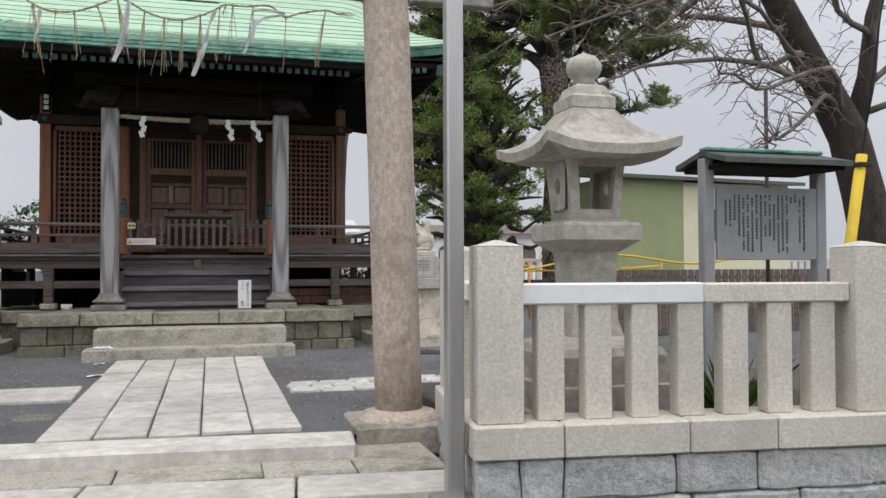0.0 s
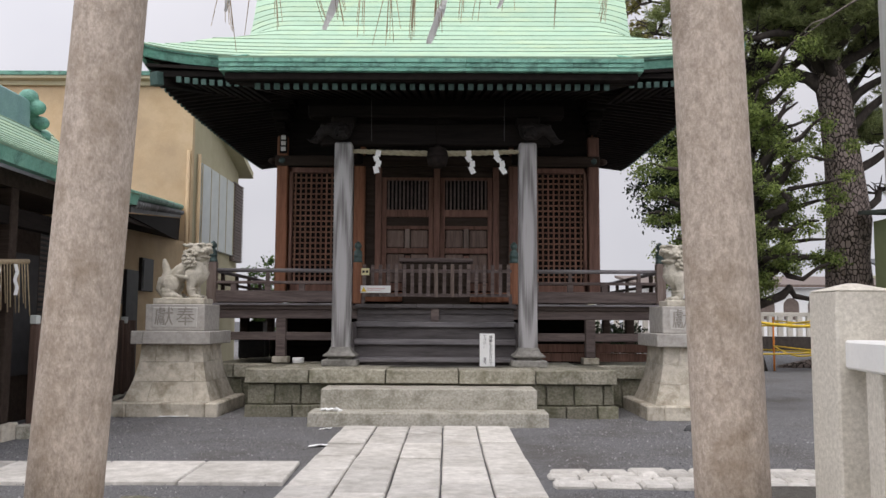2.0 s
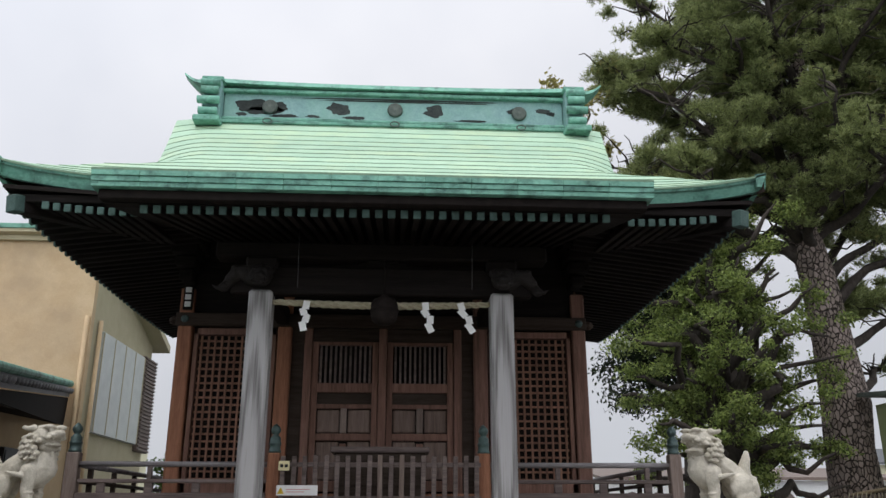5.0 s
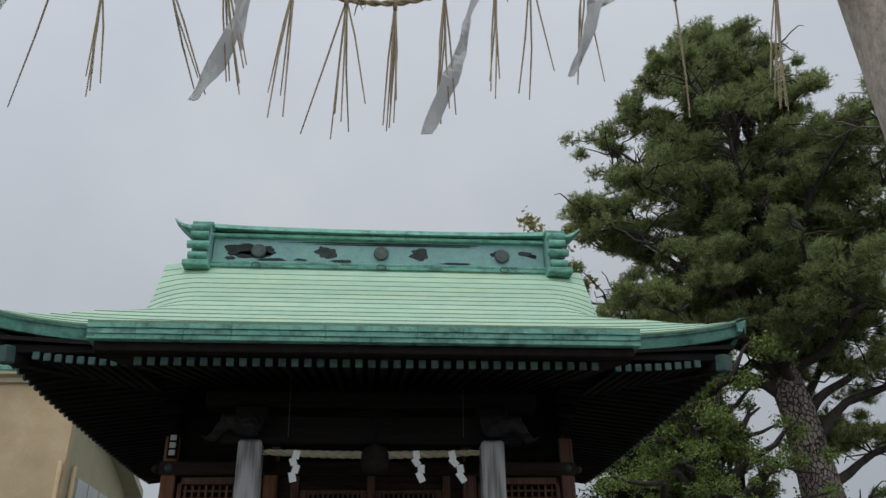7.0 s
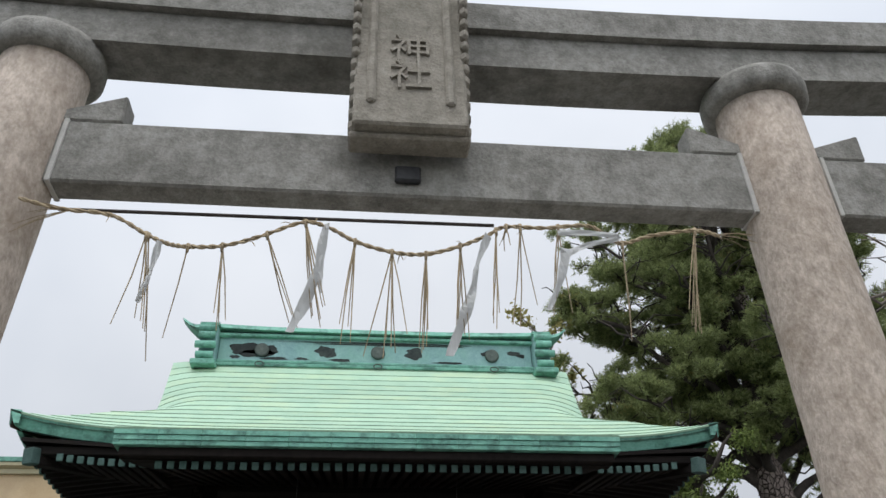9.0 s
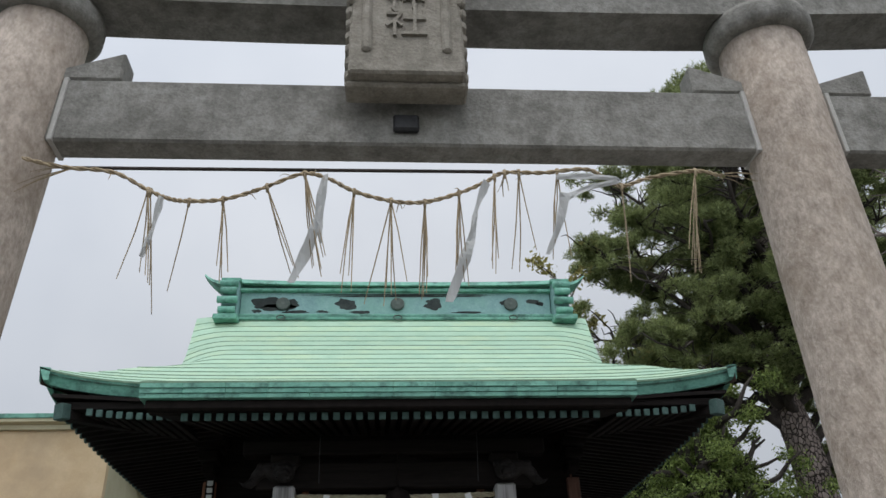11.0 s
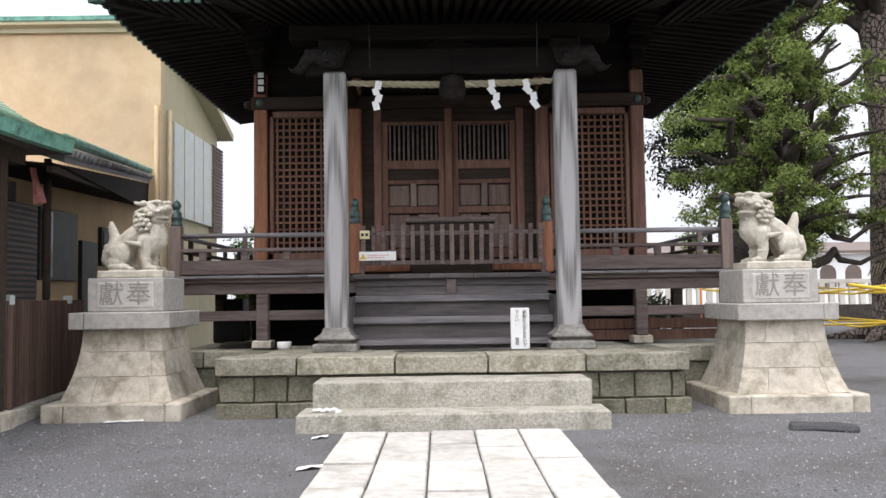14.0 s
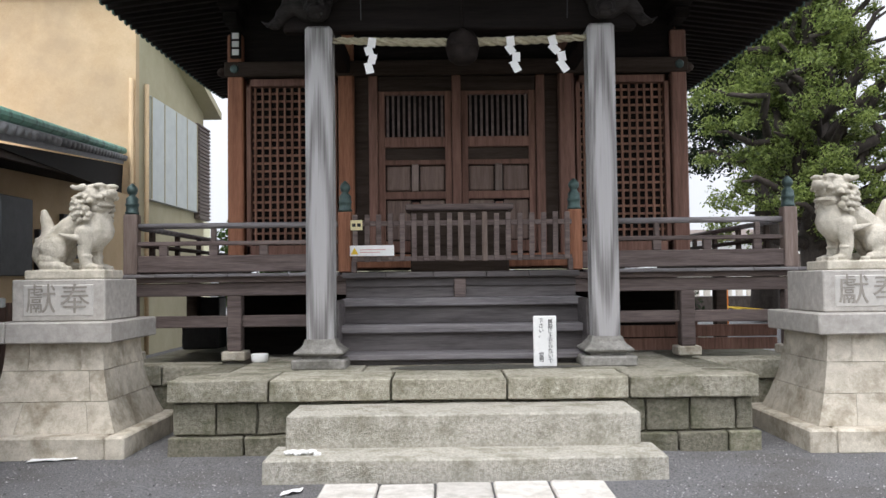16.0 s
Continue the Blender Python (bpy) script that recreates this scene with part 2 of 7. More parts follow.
def grained(name, dark, light):
    """Flat-sawn grey timber with long pointed growth rings."""
    m = bpy.data.materials.new(name)
    m.use_nodes = True
    n, l = m.node_tree.nodes, m.node_tree.links
    b = n["Principled BSDF"]
    b.inputs["Roughness"].default_value, b.inputs["Specular IOR Level"].default_value = 0.8, 0.25
    co, mp, wave, fine = n.new("ShaderNodeTexCoord"), n.new("ShaderNodeMapping"), n.new("ShaderNodeTexWave"), n.new("ShaderNodeTexNoise")
    mp.inputs["Scale"].default_value = (1, 1, 0.10)
    l.new(co.outputs["Object"], mp.inputs["Vector"])
    wave.wave_type, wave.rings_direction = "RINGS", "SPHERICAL"
    wave.inputs["Scale"].default_value, wave.inputs["Distortion"].default_value, wave.inputs["Detail"].default_value, wave.inputs["Detail Scale"].default_value = 5.0, 2.4, 2, 0.8
    l.new(mp.outputs[0], wave.inputs["Vector"])
    fine.inputs["Scale"].default_value, fine.inputs["Detail"].default_value = 60, 5
    mp2 = n.new("ShaderNodeMapping")
    mp2.inputs["Scale"].default_value = (1, 1, 0.03)
    l.new(co.outputs["Object"], mp2.inputs["Vector"])
    l.new(mp2.outputs[0], fine.inputs["Vector"])
    add = n.new("ShaderNodeMath")
    add.operation = "MULTIPLY_ADD"
    add.inputs[1].default_value = 0.42
    half = n.new("ShaderNodeMath")
    half.operation = "MULTIPLY"
    half.inputs[1].default_value = 0.8
    l.new(fine.outputs["Fac"], half.inputs[0])
    l.new(wave.outputs["Fac"], add.inputs[0])
    l.new(half.outputs[0], add.inputs[2])
    ramp = n.new("ShaderNodeValToRGB")
    ramp.color_ramp.elements[0].position, ramp.color_ramp.elements[1].position = 0.3, 0.75
    ramp.color_ramp.elements[0].color, ramp.color_ramp.elements[1].color = (*dark, 1), (*light, 1)
    l.new(add.outputs[0], ramp.inputs["Fac"])
    l.new(ramp.outputs["Color"], b.inputs["Base Color"])
    bp = n.new("ShaderNodeBump")
    bp.inputs["Strength"].default_value, bp.inputs["Distance"].default_value = 0.4, 0.01
    l.new(add.outputs[0], bp.inputs["Height"])
    l.new(bp.outputs[0], b.inputs["Normal"])
    return m


M["wood_grain"] = grained("wood_grain", (0.15, 0.143, 0.138), (0.37, 0.36, 0.355))
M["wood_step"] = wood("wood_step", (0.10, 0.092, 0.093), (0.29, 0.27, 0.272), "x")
# wood_step at half tone: shade below the treads put into the colour.
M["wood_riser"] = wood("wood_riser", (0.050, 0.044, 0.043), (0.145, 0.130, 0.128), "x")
M["wood_post"] = wood("wood_post", (0.12, 0.085, 0.07), (0.28, 0.22, 0.19), "z")
M["rafter_end"] = material("rafter_end", (0.028, 0.060, 0.052), (0.075, 0.125, 0.11), 0.7, 10, 0.1, 60, per_piece=0.25)
# Near-black timber: shade under eaves and behind openings put into the colour.
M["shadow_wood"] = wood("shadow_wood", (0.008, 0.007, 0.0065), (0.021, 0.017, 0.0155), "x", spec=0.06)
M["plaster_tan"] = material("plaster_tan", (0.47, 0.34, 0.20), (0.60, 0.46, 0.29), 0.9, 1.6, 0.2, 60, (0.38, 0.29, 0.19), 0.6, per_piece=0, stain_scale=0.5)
# Shaded copy of plaster_tan: the side wall's shade is put into its colour.
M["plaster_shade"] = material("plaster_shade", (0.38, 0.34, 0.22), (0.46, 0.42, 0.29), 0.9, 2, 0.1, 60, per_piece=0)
M["plaster_green"] = material("plaster_green", (0.23, 0.26, 0.13), (0.30, 0.33, 0.18), 0.9, 1.2, 0.1, 40, per_piece=0)
M["plaster_cream"] = material("plaster_cream", (0.55, 0.53, 0.36), (0.66, 0.64, 0.46), 0.9, 1.2, 0.1, 40, per_piece=0)
M["metal_panel"] = material("metal_panel", (0.45, 0.48, 0.46), (0.56, 0.59, 0.56), 0.5, 3, 0.05, 40, per_piece=0.04)
M["metal_dark"] = material("metal_dark", (0.025, 0.025, 0.027), (0.06, 0.06, 0.062), 0.5, 6, 0.1, 60, per_piece=0.1)
M["metal_brown"] = material("metal_brown", (0.10, 0.075, 0.06), (0.17, 0.13, 0.11), 0.55, 6, 0.1, 60, per_piece=0.1)
M["steel"] = material("steel", (0.36, 0.35, 0.34), (0.52, 0.51, 0.50), 0.42, 3, 0.06, 80, per_piece=0.03, metal=0.75, stretch=(1, 1, 0.05))
M["slat_brown"] = wood("slat_brown", (0.060, 0.035, 0.026), (0.135, 0.085, 0.066), "z", per_piece=0.3)
M["tile_roof"] = material("tile_roof", (0.04, 0.042, 0.045), (0.10, 0.105, 0.11), 0.6, 6, 0.1, 50, per_piece=0.2)
M["tile_end"] = material("tile_end", (0.13, 0.135, 0.14), (0.26, 0.265, 0.27), 0.6, 8, 0.1, 50, per_piece=0.25)
M["white_paint"] = material("white_paint", (0.72, 0.72, 0.70), (0.82, 0.82, 0.80), 0.6, 6, 0.05, 60, per_piece=0.02)
M["paper"] = material("paper", (0.74, 0.74, 0.73), (0.84, 0.84, 0.83), 0.85, 6, 0.05, 60, per_piece=0.03)
M["ink"] = material("ink", (0.02, 0.02, 0.02), (0.035, 0.035, 0.035), 0.8, 10, 0, 60, per_piece=0)
M["yellow"] = material("yellow", (0.62, 0.42, 0.03), (0.75, 0.53, 0.05), 0.6, 5, 0.05, 60, per_piece=0.05)
M["orange"] = material("orange", (0.70, 0.20, 0.03), (0.80, 0.27, 0.05), 0.6, 5, 0.05, 60, per_piece=0.05)
M["rope_yellow"] = material("rope_yellow", (0.55, 0.36, 0.03), (0.72, 0.50, 0.06), 0.8, 30, 0.2, 90, per_piece=0.05)
M["label_cream"] = material("label_cream", (0.70, 0.62, 0.35), (0.78, 0.70, 0.42), 0.6, 6, 0, 60, per_piece=0)
M["straw"] = material("straw", (0.23, 0.175, 0.105), (0.45, 0.36, 0.24), 0.85, 30, 0.3, 120, per_piece=0.25)
M["straw_pale"] = material("straw_pale", (0.26, 0.23, 0.15), (0.44, 0.40, 0.29), 0.85, 30, 0.3, 120, per_piece=0.1)
M["board_grey"] = material("board_grey", (0.24, 0.24, 0.25), (0.36, 0.36, 0.37), 0.7, 3, 0.1, 60, (0.2, 0.2, 0.2), 0.5, per_piece=0)
M["pink"] = material("pink", (0.55, 0.20, 0.20), (0.68, 0.30, 0.28), 0.85, 8, 0.05, 60, per_piece=0)
M["bark"] = material("bark", (0.06, 0.05, 0.043), (0.27, 0.23, 0.20), 0.95, 7, 1.0, 40, (0.10, 0.11, 0.08), 0.4, per_piece=0, stretch=(1, 1, 0.4))
M["bark_dark"] = material("bark_dark", (0.022, 0.018, 0.015), (0.075, 0.062, 0.053), 0.95, 8, 0.9, 40, per_piece=0, stretch=(1, 1, 0.4))
M["pine_needles"] = leaf_material("pine_needles", (0.09, 0.115, 0.045), (0.39, 0.44, 0.185))
M["broad_leaves"] = leaf_material("broad_leaves", (0.055, 0.085, 0.024), (0.33, 0.41, 0.12), 0.45)
M["autumn_leaves"] = leaf_material("autumn_leaves", (0.22, 0.20, 0.07), (0.46, 0.42, 0.17))
M["thin_paper"] = leaf_material("thin_paper", (0.66, 0.66, 0.65), (0.76, 0.76, 0.75), 0.85)
M["shrub_leaves"] = leaf_material("shrub_leaves", (0.03, 0.07, 0.018), (0.14, 0.22, 0.06))
M["dark_leaves"] = leaf_material("dark_leaves", (0.008, 0.014, 0.007), (0.028, 0.042, 0.018))
def plated_bark(name):
    """Pine bark: uneven plates parted by dark cracks."""
    m = bpy.data.materials.new(name)
    m.use_nodes = True
    n, l = m.node_tree.nodes, m.node_tree.links
    b = n["Principled BSDF"]
    b.inputs["Roughness"].default_value, b.inputs["Specular IOR Level"].default_value = 0.95, 0.15
    co, mp = n.new("ShaderNodeTexCoord"), n.new("ShaderNodeMapping")
    mp.inputs["Scale"].default_value = (1, 1, 0.62)
    l.new(co.outputs["Object"], mp.inputs["Vector"])
    warp = n.new("ShaderNodeTexNoise")
    warp.inputs["Scale"].default_value, warp.inputs["Detail"].default_value = 3.5, 4
    l.new(mp.outputs[0], warp.inputs["Vector"])
    shift = n.new("ShaderNodeVectorMath")
    shift.operation = "MULTIPLY_ADD"
    shift.inputs[1].default_value = (0.18, 0.18, 0.18)
    l.new(warp.outputs["Color"], shift.inputs[0])
    l.new(mp.outputs[0], shift.inputs[2])
    edge, cell, grit = n.new("ShaderNodeTexVoronoi"), n.new("ShaderNodeTexVoronoi"), n.new("ShaderNodeTexNoise")
    edge.feature = "DISTANCE_TO_EDGE"
    for v in (edge, cell):
        v.inputs["Scale"].default_value = 8.5
        l.new(shift.outputs[0], v.inputs["Vector"])
    grit.inputs["Scale"].default_value, grit.inputs["Detail"].default_value = 30, 5
    l.new(mp.outputs[0], grit.inputs["Vector"])
    crack = n.new("ShaderNodeMapRange")
    crack.inputs[1].default_value, crack.inputs[2].default_value = 0.02, 0.13
    l.new(edge.outputs["Distance"], crack.inputs[0])
    tone = n.new("ShaderNodeMix")
    tone.data_type = "RGBA"
    tone.inputs[6].default_value, tone.inputs[7].default_value = (0.13, 0.102, 0.088, 1), (0.33, 0.27, 0.24, 1)
    grey = n.new("ShaderNodeSeparateColor")
    l.new(cell.outputs["Color"], grey.inputs[0])
    both = n.new("ShaderNodeMath")
    both.operation = "MULTIPLY_ADD"
    both.inputs[1].default_value = 0.5
    l.new(grey.outputs[0], both.inputs[0])
    part_grit = n.new("ShaderNodeMath")
    part_grit.operation = "MULTIPLY"
    part_grit.inputs[1].default_value = 0.6
    l.new(grit.outputs["Fac"], part_grit.inputs[0])
    l.new(part_grit.outputs[0], both.inputs[2])
    l.new(both.outputs[0], tone.inputs[0])
    mix = n.new("ShaderNodeMix")
    mix.data_type = "RGBA"
    mix.inputs[6].default_value = (0.035, 0.028, 0.024, 1)
    l.new(crack.outputs[0], mix.inputs[0])
    l.new(tone.outputs[2], mix.inputs[7])
    l.new(mix.outputs[2], b.inputs["Base Color"])
    bp = n.new("ShaderNodeBump")
    bp.inputs["Strength"].default_value, bp.inputs["Distance"].default_value = 1.0, 0.04
    l.new(crack.outputs[0], bp.inputs["Height"])
    l.new(bp.outputs[0], b.inputs["Normal"])
    return m


def chippings(name, dark, light):
    """Loose stones, each with a tone of its own."""
    m = bpy.data.materials.new(name)
    m.use_nodes = True
    n, l = m.node_tree.nodes, m.node_tree.links
    geo, ramp = n.new("ShaderNodeNewGeometry"), n.new("ShaderNodeValToRGB")
    ramp.color_ramp.elements[0].color, ramp.color_ramp.elements[1].color = (*dark, 1), (*light, 1)
    l.new(geo.outputs["Random Per Island"], ramp.inputs["Fac"])
    l.new(ramp.outputs["Color"], n["Principled BSDF"].inputs["Base Color"])
    n["Principled BSDF"].inputs["Roughness"].default_value = 0.85
    return m


M["pine_bark"] = plated_bark("pine_bark")
M["pebble"] = chippings("pebble", (0.05, 0.05, 0.051), (0.42, 0.41, 0.405))
glass = bpy.data.materials.new("window_glass")
glass.use_nodes = True
glass.node_tree.nodes["Principled BSDF"].inputs["Base Color"].default_value = (0.03, 0.035, 0.04, 1)
glass.node_tree.nodes["Principled BSDF"].inputs["Roughness"].default_value = 0.08
M["glass"] = glass


# ---- helpers for building ----
def thing(name, label, category, at=(0, 0, 0), group="", kind=""):
    ob = new(name)
    ob.location = at
    ob.empty_display_size = 0.2
    return tagged(ob, label, category, group, kind)


def base_of(ob):
    m = Matrix.Translation(ob.location)
    return base_of(ob.parent) @ ob.matrix_parent_inverse @ m if ob.parent else m


def adopt(ob, parent):
    if parent:
        ob.parent = parent
        ob.matrix_parent_inverse = base_of(parent).inverted()
    return ob


def part(name, bm, mat, parent=None, label="", smooth=False):
    me = bpy.data.meshes.new(name)
    bm.normal_update()
    bm.to_mesh(me)
    bm.free()
    me.materials.append(M[mat])
    if smooth:
        me.shade_smooth()
    ob = new(name, me)
    if label:
        ob["label"] = label
    return adopt(ob, parent)


def piece(name, me, parent, m):
    """One of many alike pieces on shared mesh data."""
    ob = new(name, me)
    ob.matrix_basis = m
    return adopt(ob, parent)


def mesh_of(name, bm, mat, smooth=False):
    me = bpy.data.meshes.new(name)
    bm.normal_update()
    bm.to_mesh(me)
    bm.free()
    me.materials.append(M[mat])
    if smooth:
        me.shade_smooth()
    return me


def add_box(bm, x0, x1, y0, y1, z0, z1, bevel=0.008, turn=None, rough=0.0, cuts=0):
    """A bevelled block in bm; turn: a matrix applied about its middle; rough: uneven faces."""
    c = Vector(((x0 + x1) / 2, (y0 + y1) / 2, (z0 + z1) / 2))
    part_bm = bmesh.new()
    bmesh.ops.create_cube(part_bm, size=1)
    bmesh.ops.scale(part_bm, vec=(x1 - x0, y1 - y0, z1 - z0), verts=part_bm.verts)
    if bevel:
        bmesh.ops.bevel(part_bm, geom=part_bm.edges[:], offset=min(bevel, 0.4 * min(x1 - x0, y1 - y0, z1 - z0)), segments=1, affect="EDGES", profile=0.6)
    if cuts:
        bmesh.ops.subdivide_edges(part_bm, edges=[e for e in part_bm.edges if e.calc_length() > 0.08], cuts=cuts, use_grid_fill=True)
    if rough:
        for v in part_bm.verts:
            v.co += noise.noise_vector((v.co + c) * 5.0) * rough
    mat4 = Matrix.Translation(c) @ (turn or Matrix.Identity(4))
    lookup = {v: bm.verts.new(mat4 @ v.co) for v in part_bm.verts}
    for f in part_bm.faces:
        bm.faces.new([lookup[v] for v in f.verts])
    part_bm.free()
    return bm


def block(name, x0, x1, y0, y1, z0, z1, mat, parent=None, label="", bevel=0.008, turn=None, rough=0.0, cuts=0):
    return part(name, add_box(bmesh.new(), x0, x1, y0, y1, z0, z1, bevel, turn, rough, cuts), mat, parent, label)


def add_tube(bm, points, radii, sides=10, caps=True):
    """A round tube along points with a radius at each."""
    rings = []
    for i, p in enumerate(points):
        p = Vector(p)
        a, b = Vector(points[max(i - 1, 0)]), Vector(points[min(i + 1, len(points) - 1)])
        d = (b - a).normalized()
        s = d.cross(Vector((0.31, 0.17, 0.93)) if abs(d.z) < 0.9 else Vector((1, 0.1, 0))).normalized()
        q = d.cross(s)
        r = radii[i] if hasattr(radii, "__len__") else radii
        rings.append([bm.verts.new(p + r * (math.cos(2 * math.pi * k / sides) * s + math.sin(2 * math.pi * k / sides) * q)) for k in range(sides)])
    for r0, r1 in zip(rings, rings[1:]):
        for k in range(sides):
            bm.faces.new((r0[k], r0[(k + 1) % sides], r1[(k + 1) % sides], r1[k]))
    if caps:
        bm.faces.new(rings[0][::-1])
        bm.faces.new(rings[-1])
    return bm


def tube(name, points, radii, mat, parent=None, label="", sides=10):
    return part(name, add_tube(bmesh.new(), points, radii, sides), mat, parent, label, True)


def add_lathe(bm, profile, sides=24, at=(0, 0, 0), square=False):
    """Turned form from (radius, height) rows; square: a four-sided form."""
    x, y, z = at
    rings = []
    for r, h in profile:
        if square:
            rings.append([bm.verts.new((x + sx * r, y + sy * r, z + h)) for sx, sy in ((-1, -1), (1, -1), (1, 1), (-1, 1))])
        else:
            rings.append([bm.verts.new((x + r * math.cos(2 * math.pi * k / sides), y + r * math.sin(2 * math.pi * k / sides), z + h)) for k in range(sides)])
    n = len(rings[0])
    for r0, r1 in zip(rings, rings[1:]):
        for k in range(n):
            bm.faces.new((r0[k], r0[(k + 1) % n], r1[(k + 1) % n], r1[k]))
    bm.faces.new(rings[0][::-1])
    bm.faces.new(rings[-1])
    return bm


def add_ball(bm, at, r, scale=(1, 1, 1), turn=None, sub=2):
    made = bmesh.ops.create_icosphere(bm, subdivisions=sub, radius=r)["verts"]
    m = Matrix.Translation(at) @ (turn or Matrix.Identity(4)) @ Matrix.Diagonal((*scale, 1))
    bmesh.ops.transform(bm, matrix=m, verts=made)
    return bm


def writing(name, text, size, m, mat, parent, depth=0.004, vertical=True, label=""):
    """Raised characters, set one below the other when vertical."""
    cu = bpy.data.curves.new(name, "FONT")
    cu.body = "\n".join(text) if vertical else text
    cu.size, cu.extrude, cu.align_x, cu.align_y, cu.space_line = size, depth, "CENTER", "CENTER", 0.92
    tmp = bpy.data.objects.new(name, cu)
    scene.collection.objects.link(tmp)
    me = bpy.data.meshes.new_from_object(tmp.evaluated_get(bpy.context.evaluated_depsgraph_get()))
    bpy.data.objects.remove(tmp)
    me.materials.clear()
    me.materials.append(M[mat])
    ob = new(name, me)
    ob.matrix_basis = m
    if label:
        ob["label"] = label
    return adopt(ob, parent)


def front(x, y, z, turn=0):
    """The pose of a sheet that faces the street."""
    return pose(x, y, z, 90, 0, turn)

# ---- ground ----
AX = -0.6           # middle line of the hall
ground = tagged(block("ground", -400, 400, -300, 700, -0.6, -0.30, "asphalt", bevel=0), "grey asphalt street and open ground to the horizon", "ground", kind="structure")


def add_slope(bm, x0, x1, y0, y1, z, nx, ny, wobble):
    vs = [[bm.verts.new((x0 + (x1 - x0) * i / nx, y0 + (y1 - y0) * j / ny, z + wobble * noise.noise((i * 0.9, j * 0.9, 3)))) for i in range(nx + 1)] for j in range(ny + 1)]
    for j in range(ny):
        for i in range(nx):
            bm.faces.new((vs[j][i], vs[j][i + 1], vs[j + 1][i + 1], vs[j + 1][i]))
    return bm


court = tagged(part("courtyard_ground", add_slope(bmesh.new(), -14, 40, 7.2, 75, -0.04, 90, 110, 0.02), "gravel", smooth=True), "dark grey gravel of the shrine courtyard", "ground", kind="structure")
verge = tagged(block("courtyard_edge", -14, -2.95, 5.35, 7.02, -0.32, -0.045, "soil", bevel=0), "earth bed behind the stone fence", "ground", kind="structure")
bed = tagged(block("garden_bed", 1.75, 20, 5.45, 9.2, -0.32, 0.10, "soil", bevel=0.02), "dark soil bed behind the stone fence", "ground", kind="structure")

# loose pebbles on the gravel
rng = random.Random(5)
bm = bmesh.new()
for _ in range(26000):
    px, py = rng.uniform(-5.4, 5.2), rng.uniform(7.6, 15.2)
    if -1.95 < px < 0.6 and py < 13.8 or -2.4 < px < 1.1 and py > 13.6 or -3.5 < px < 2.2 and py > 14.7:
        continue
    r = rng.uniform(0.004, 0.006 + 0.012 * rng.random() ** 2)
    vs = [bm.verts.new((px + r * math.cos(a), py + r * math.sin(a), -0.035)) for a in (0.3, 2.2, 4.4)] + [bm.verts.new((px, py, -0.035 + r * 0.9))]
    for a, b in ((0, 1), (1, 2), (2, 0)):
        bm.faces.new((vs[a], vs[b], vs[3]))
tagged(part("pebbles", bm, "pebble", court), kind="stuff")

# ---- approach: paving, kerb, cross strips ----
rng = random.Random(11)
path = thing("stone_path", "pale granite slab path leading to the hall steps", "path", (AX, 10.5, -0.03), kind="structure")
PX0, PX1 = -1.76, 0.43
for c in range(5):
    x0 = PX0 + (PX1 - PX0) * c / 5
    x1 = PX0 + (PX1 - PX0) * (c + 1) / 5
    y = 7.48
    while y < 13.5:
        ln = rng.uniform(0.75, 1.35)
        if 13.62 - (y + ln) < 0.5:
            ln = 13.62 - y
        tilt = pose(0, 0, 0, rng.uniform(-0.3, 0.3), rng.uniform(-0.4, 0.4), rng.uniform(-0.4, 0.4))
        block("slab", x0 + 0.009, x1 - 0.009, y + 0.024, y + ln - 0.024, -0.12, rng.uniform(-0.012, 0.012), "granite_path", path, bevel=0.012, turn=tilt)
        y += ln

kerb = thing("front_kerb", "worn granite kerb step in front of the path", "kerb", (AX, 7.2, -0.1), kind="structure")
for x0, x1 in ((-2.15, 0.80),):
    block("kerb_stone", x0, x1, 6.82, 7.32, -0.2, 0.0, "granite_path", kerb, bevel=0.02, turn=pose(0, 0, 0, 0, 0, -5.5))
paving = thing("entrance_paving", "flat stone paving between the street and the gate", "paving", (AX, 6.3, -0.12), kind="structure")
xs = [-4.2, -3.0, -1.9, -1.05, 0.02, 0.72, 1.42]
for a, b in zip(xs, xs[1:]):
    sk = -0.10
    block("slab", a + 0.006, b - 0.006, 6.30 + sk * (a + b) / 2 * 0.9, 7.5, -0.29, -0.125, "step_stone", paving, bevel=0.012, turn=pose(0, 0, 0, 0, 0, rng.uniform(-0.6, 0.2)))
xs = [-4.2, -2.6, -1.25, 0.22, 1.44]
for a, b in zip(xs, xs[1:]):
    block("slab", a + 0.006, b - 0.006, 5.74 - 0.13 * (a + b) / 2, 6.27 - 0.09 * (a + b) / 2, -0.29, -0.13, "granite_path", paving, bevel=0.012, turn=pose(0, 0, 0, 0, 0, -6))

strip = thing("cross_path_plain", "pale flat paving strip crossing the gravel", "paving", (-3.6, 10.2, -0.03), kind="structure")
for i in range(4):
    x0 = -5.5 + i * 0.92
    block("slab", x0 + 0.006, x0 + 0.91, 9.72 + 0.02 * i, 10.72 + 0.03 * i, -0.12, 0.0, "granite_path", strip, bevel=0.012, turn=pose(0, 0, 0, 0, 0, 2))
strip2 = thing("cross_path_cobbled", "strip of uneven pale cobbles crossing the gravel", "paving", (1.9, 10.1, -0.03), kind="structure")
for j in range(4):
    x = 0.52 + 0.05 * (j % 2)
    while x < 3.3:
        w = rng.uniform(0.17, 0.42)
        y0 = 9.66 + j * 0.215
        block("cobble", x + 0.008, x + w - 0.008, y0 + 0.008, y0 + 0.205, -0.1, rng.uniform(-0.006, 0.016), "granite_path", strip2, bevel=0.022, turn=pose(0, 0, 0, rng.uniform(-2, 2), rng.uniform(-2, 2), rng.uniform(-4, 4)))
        x += w
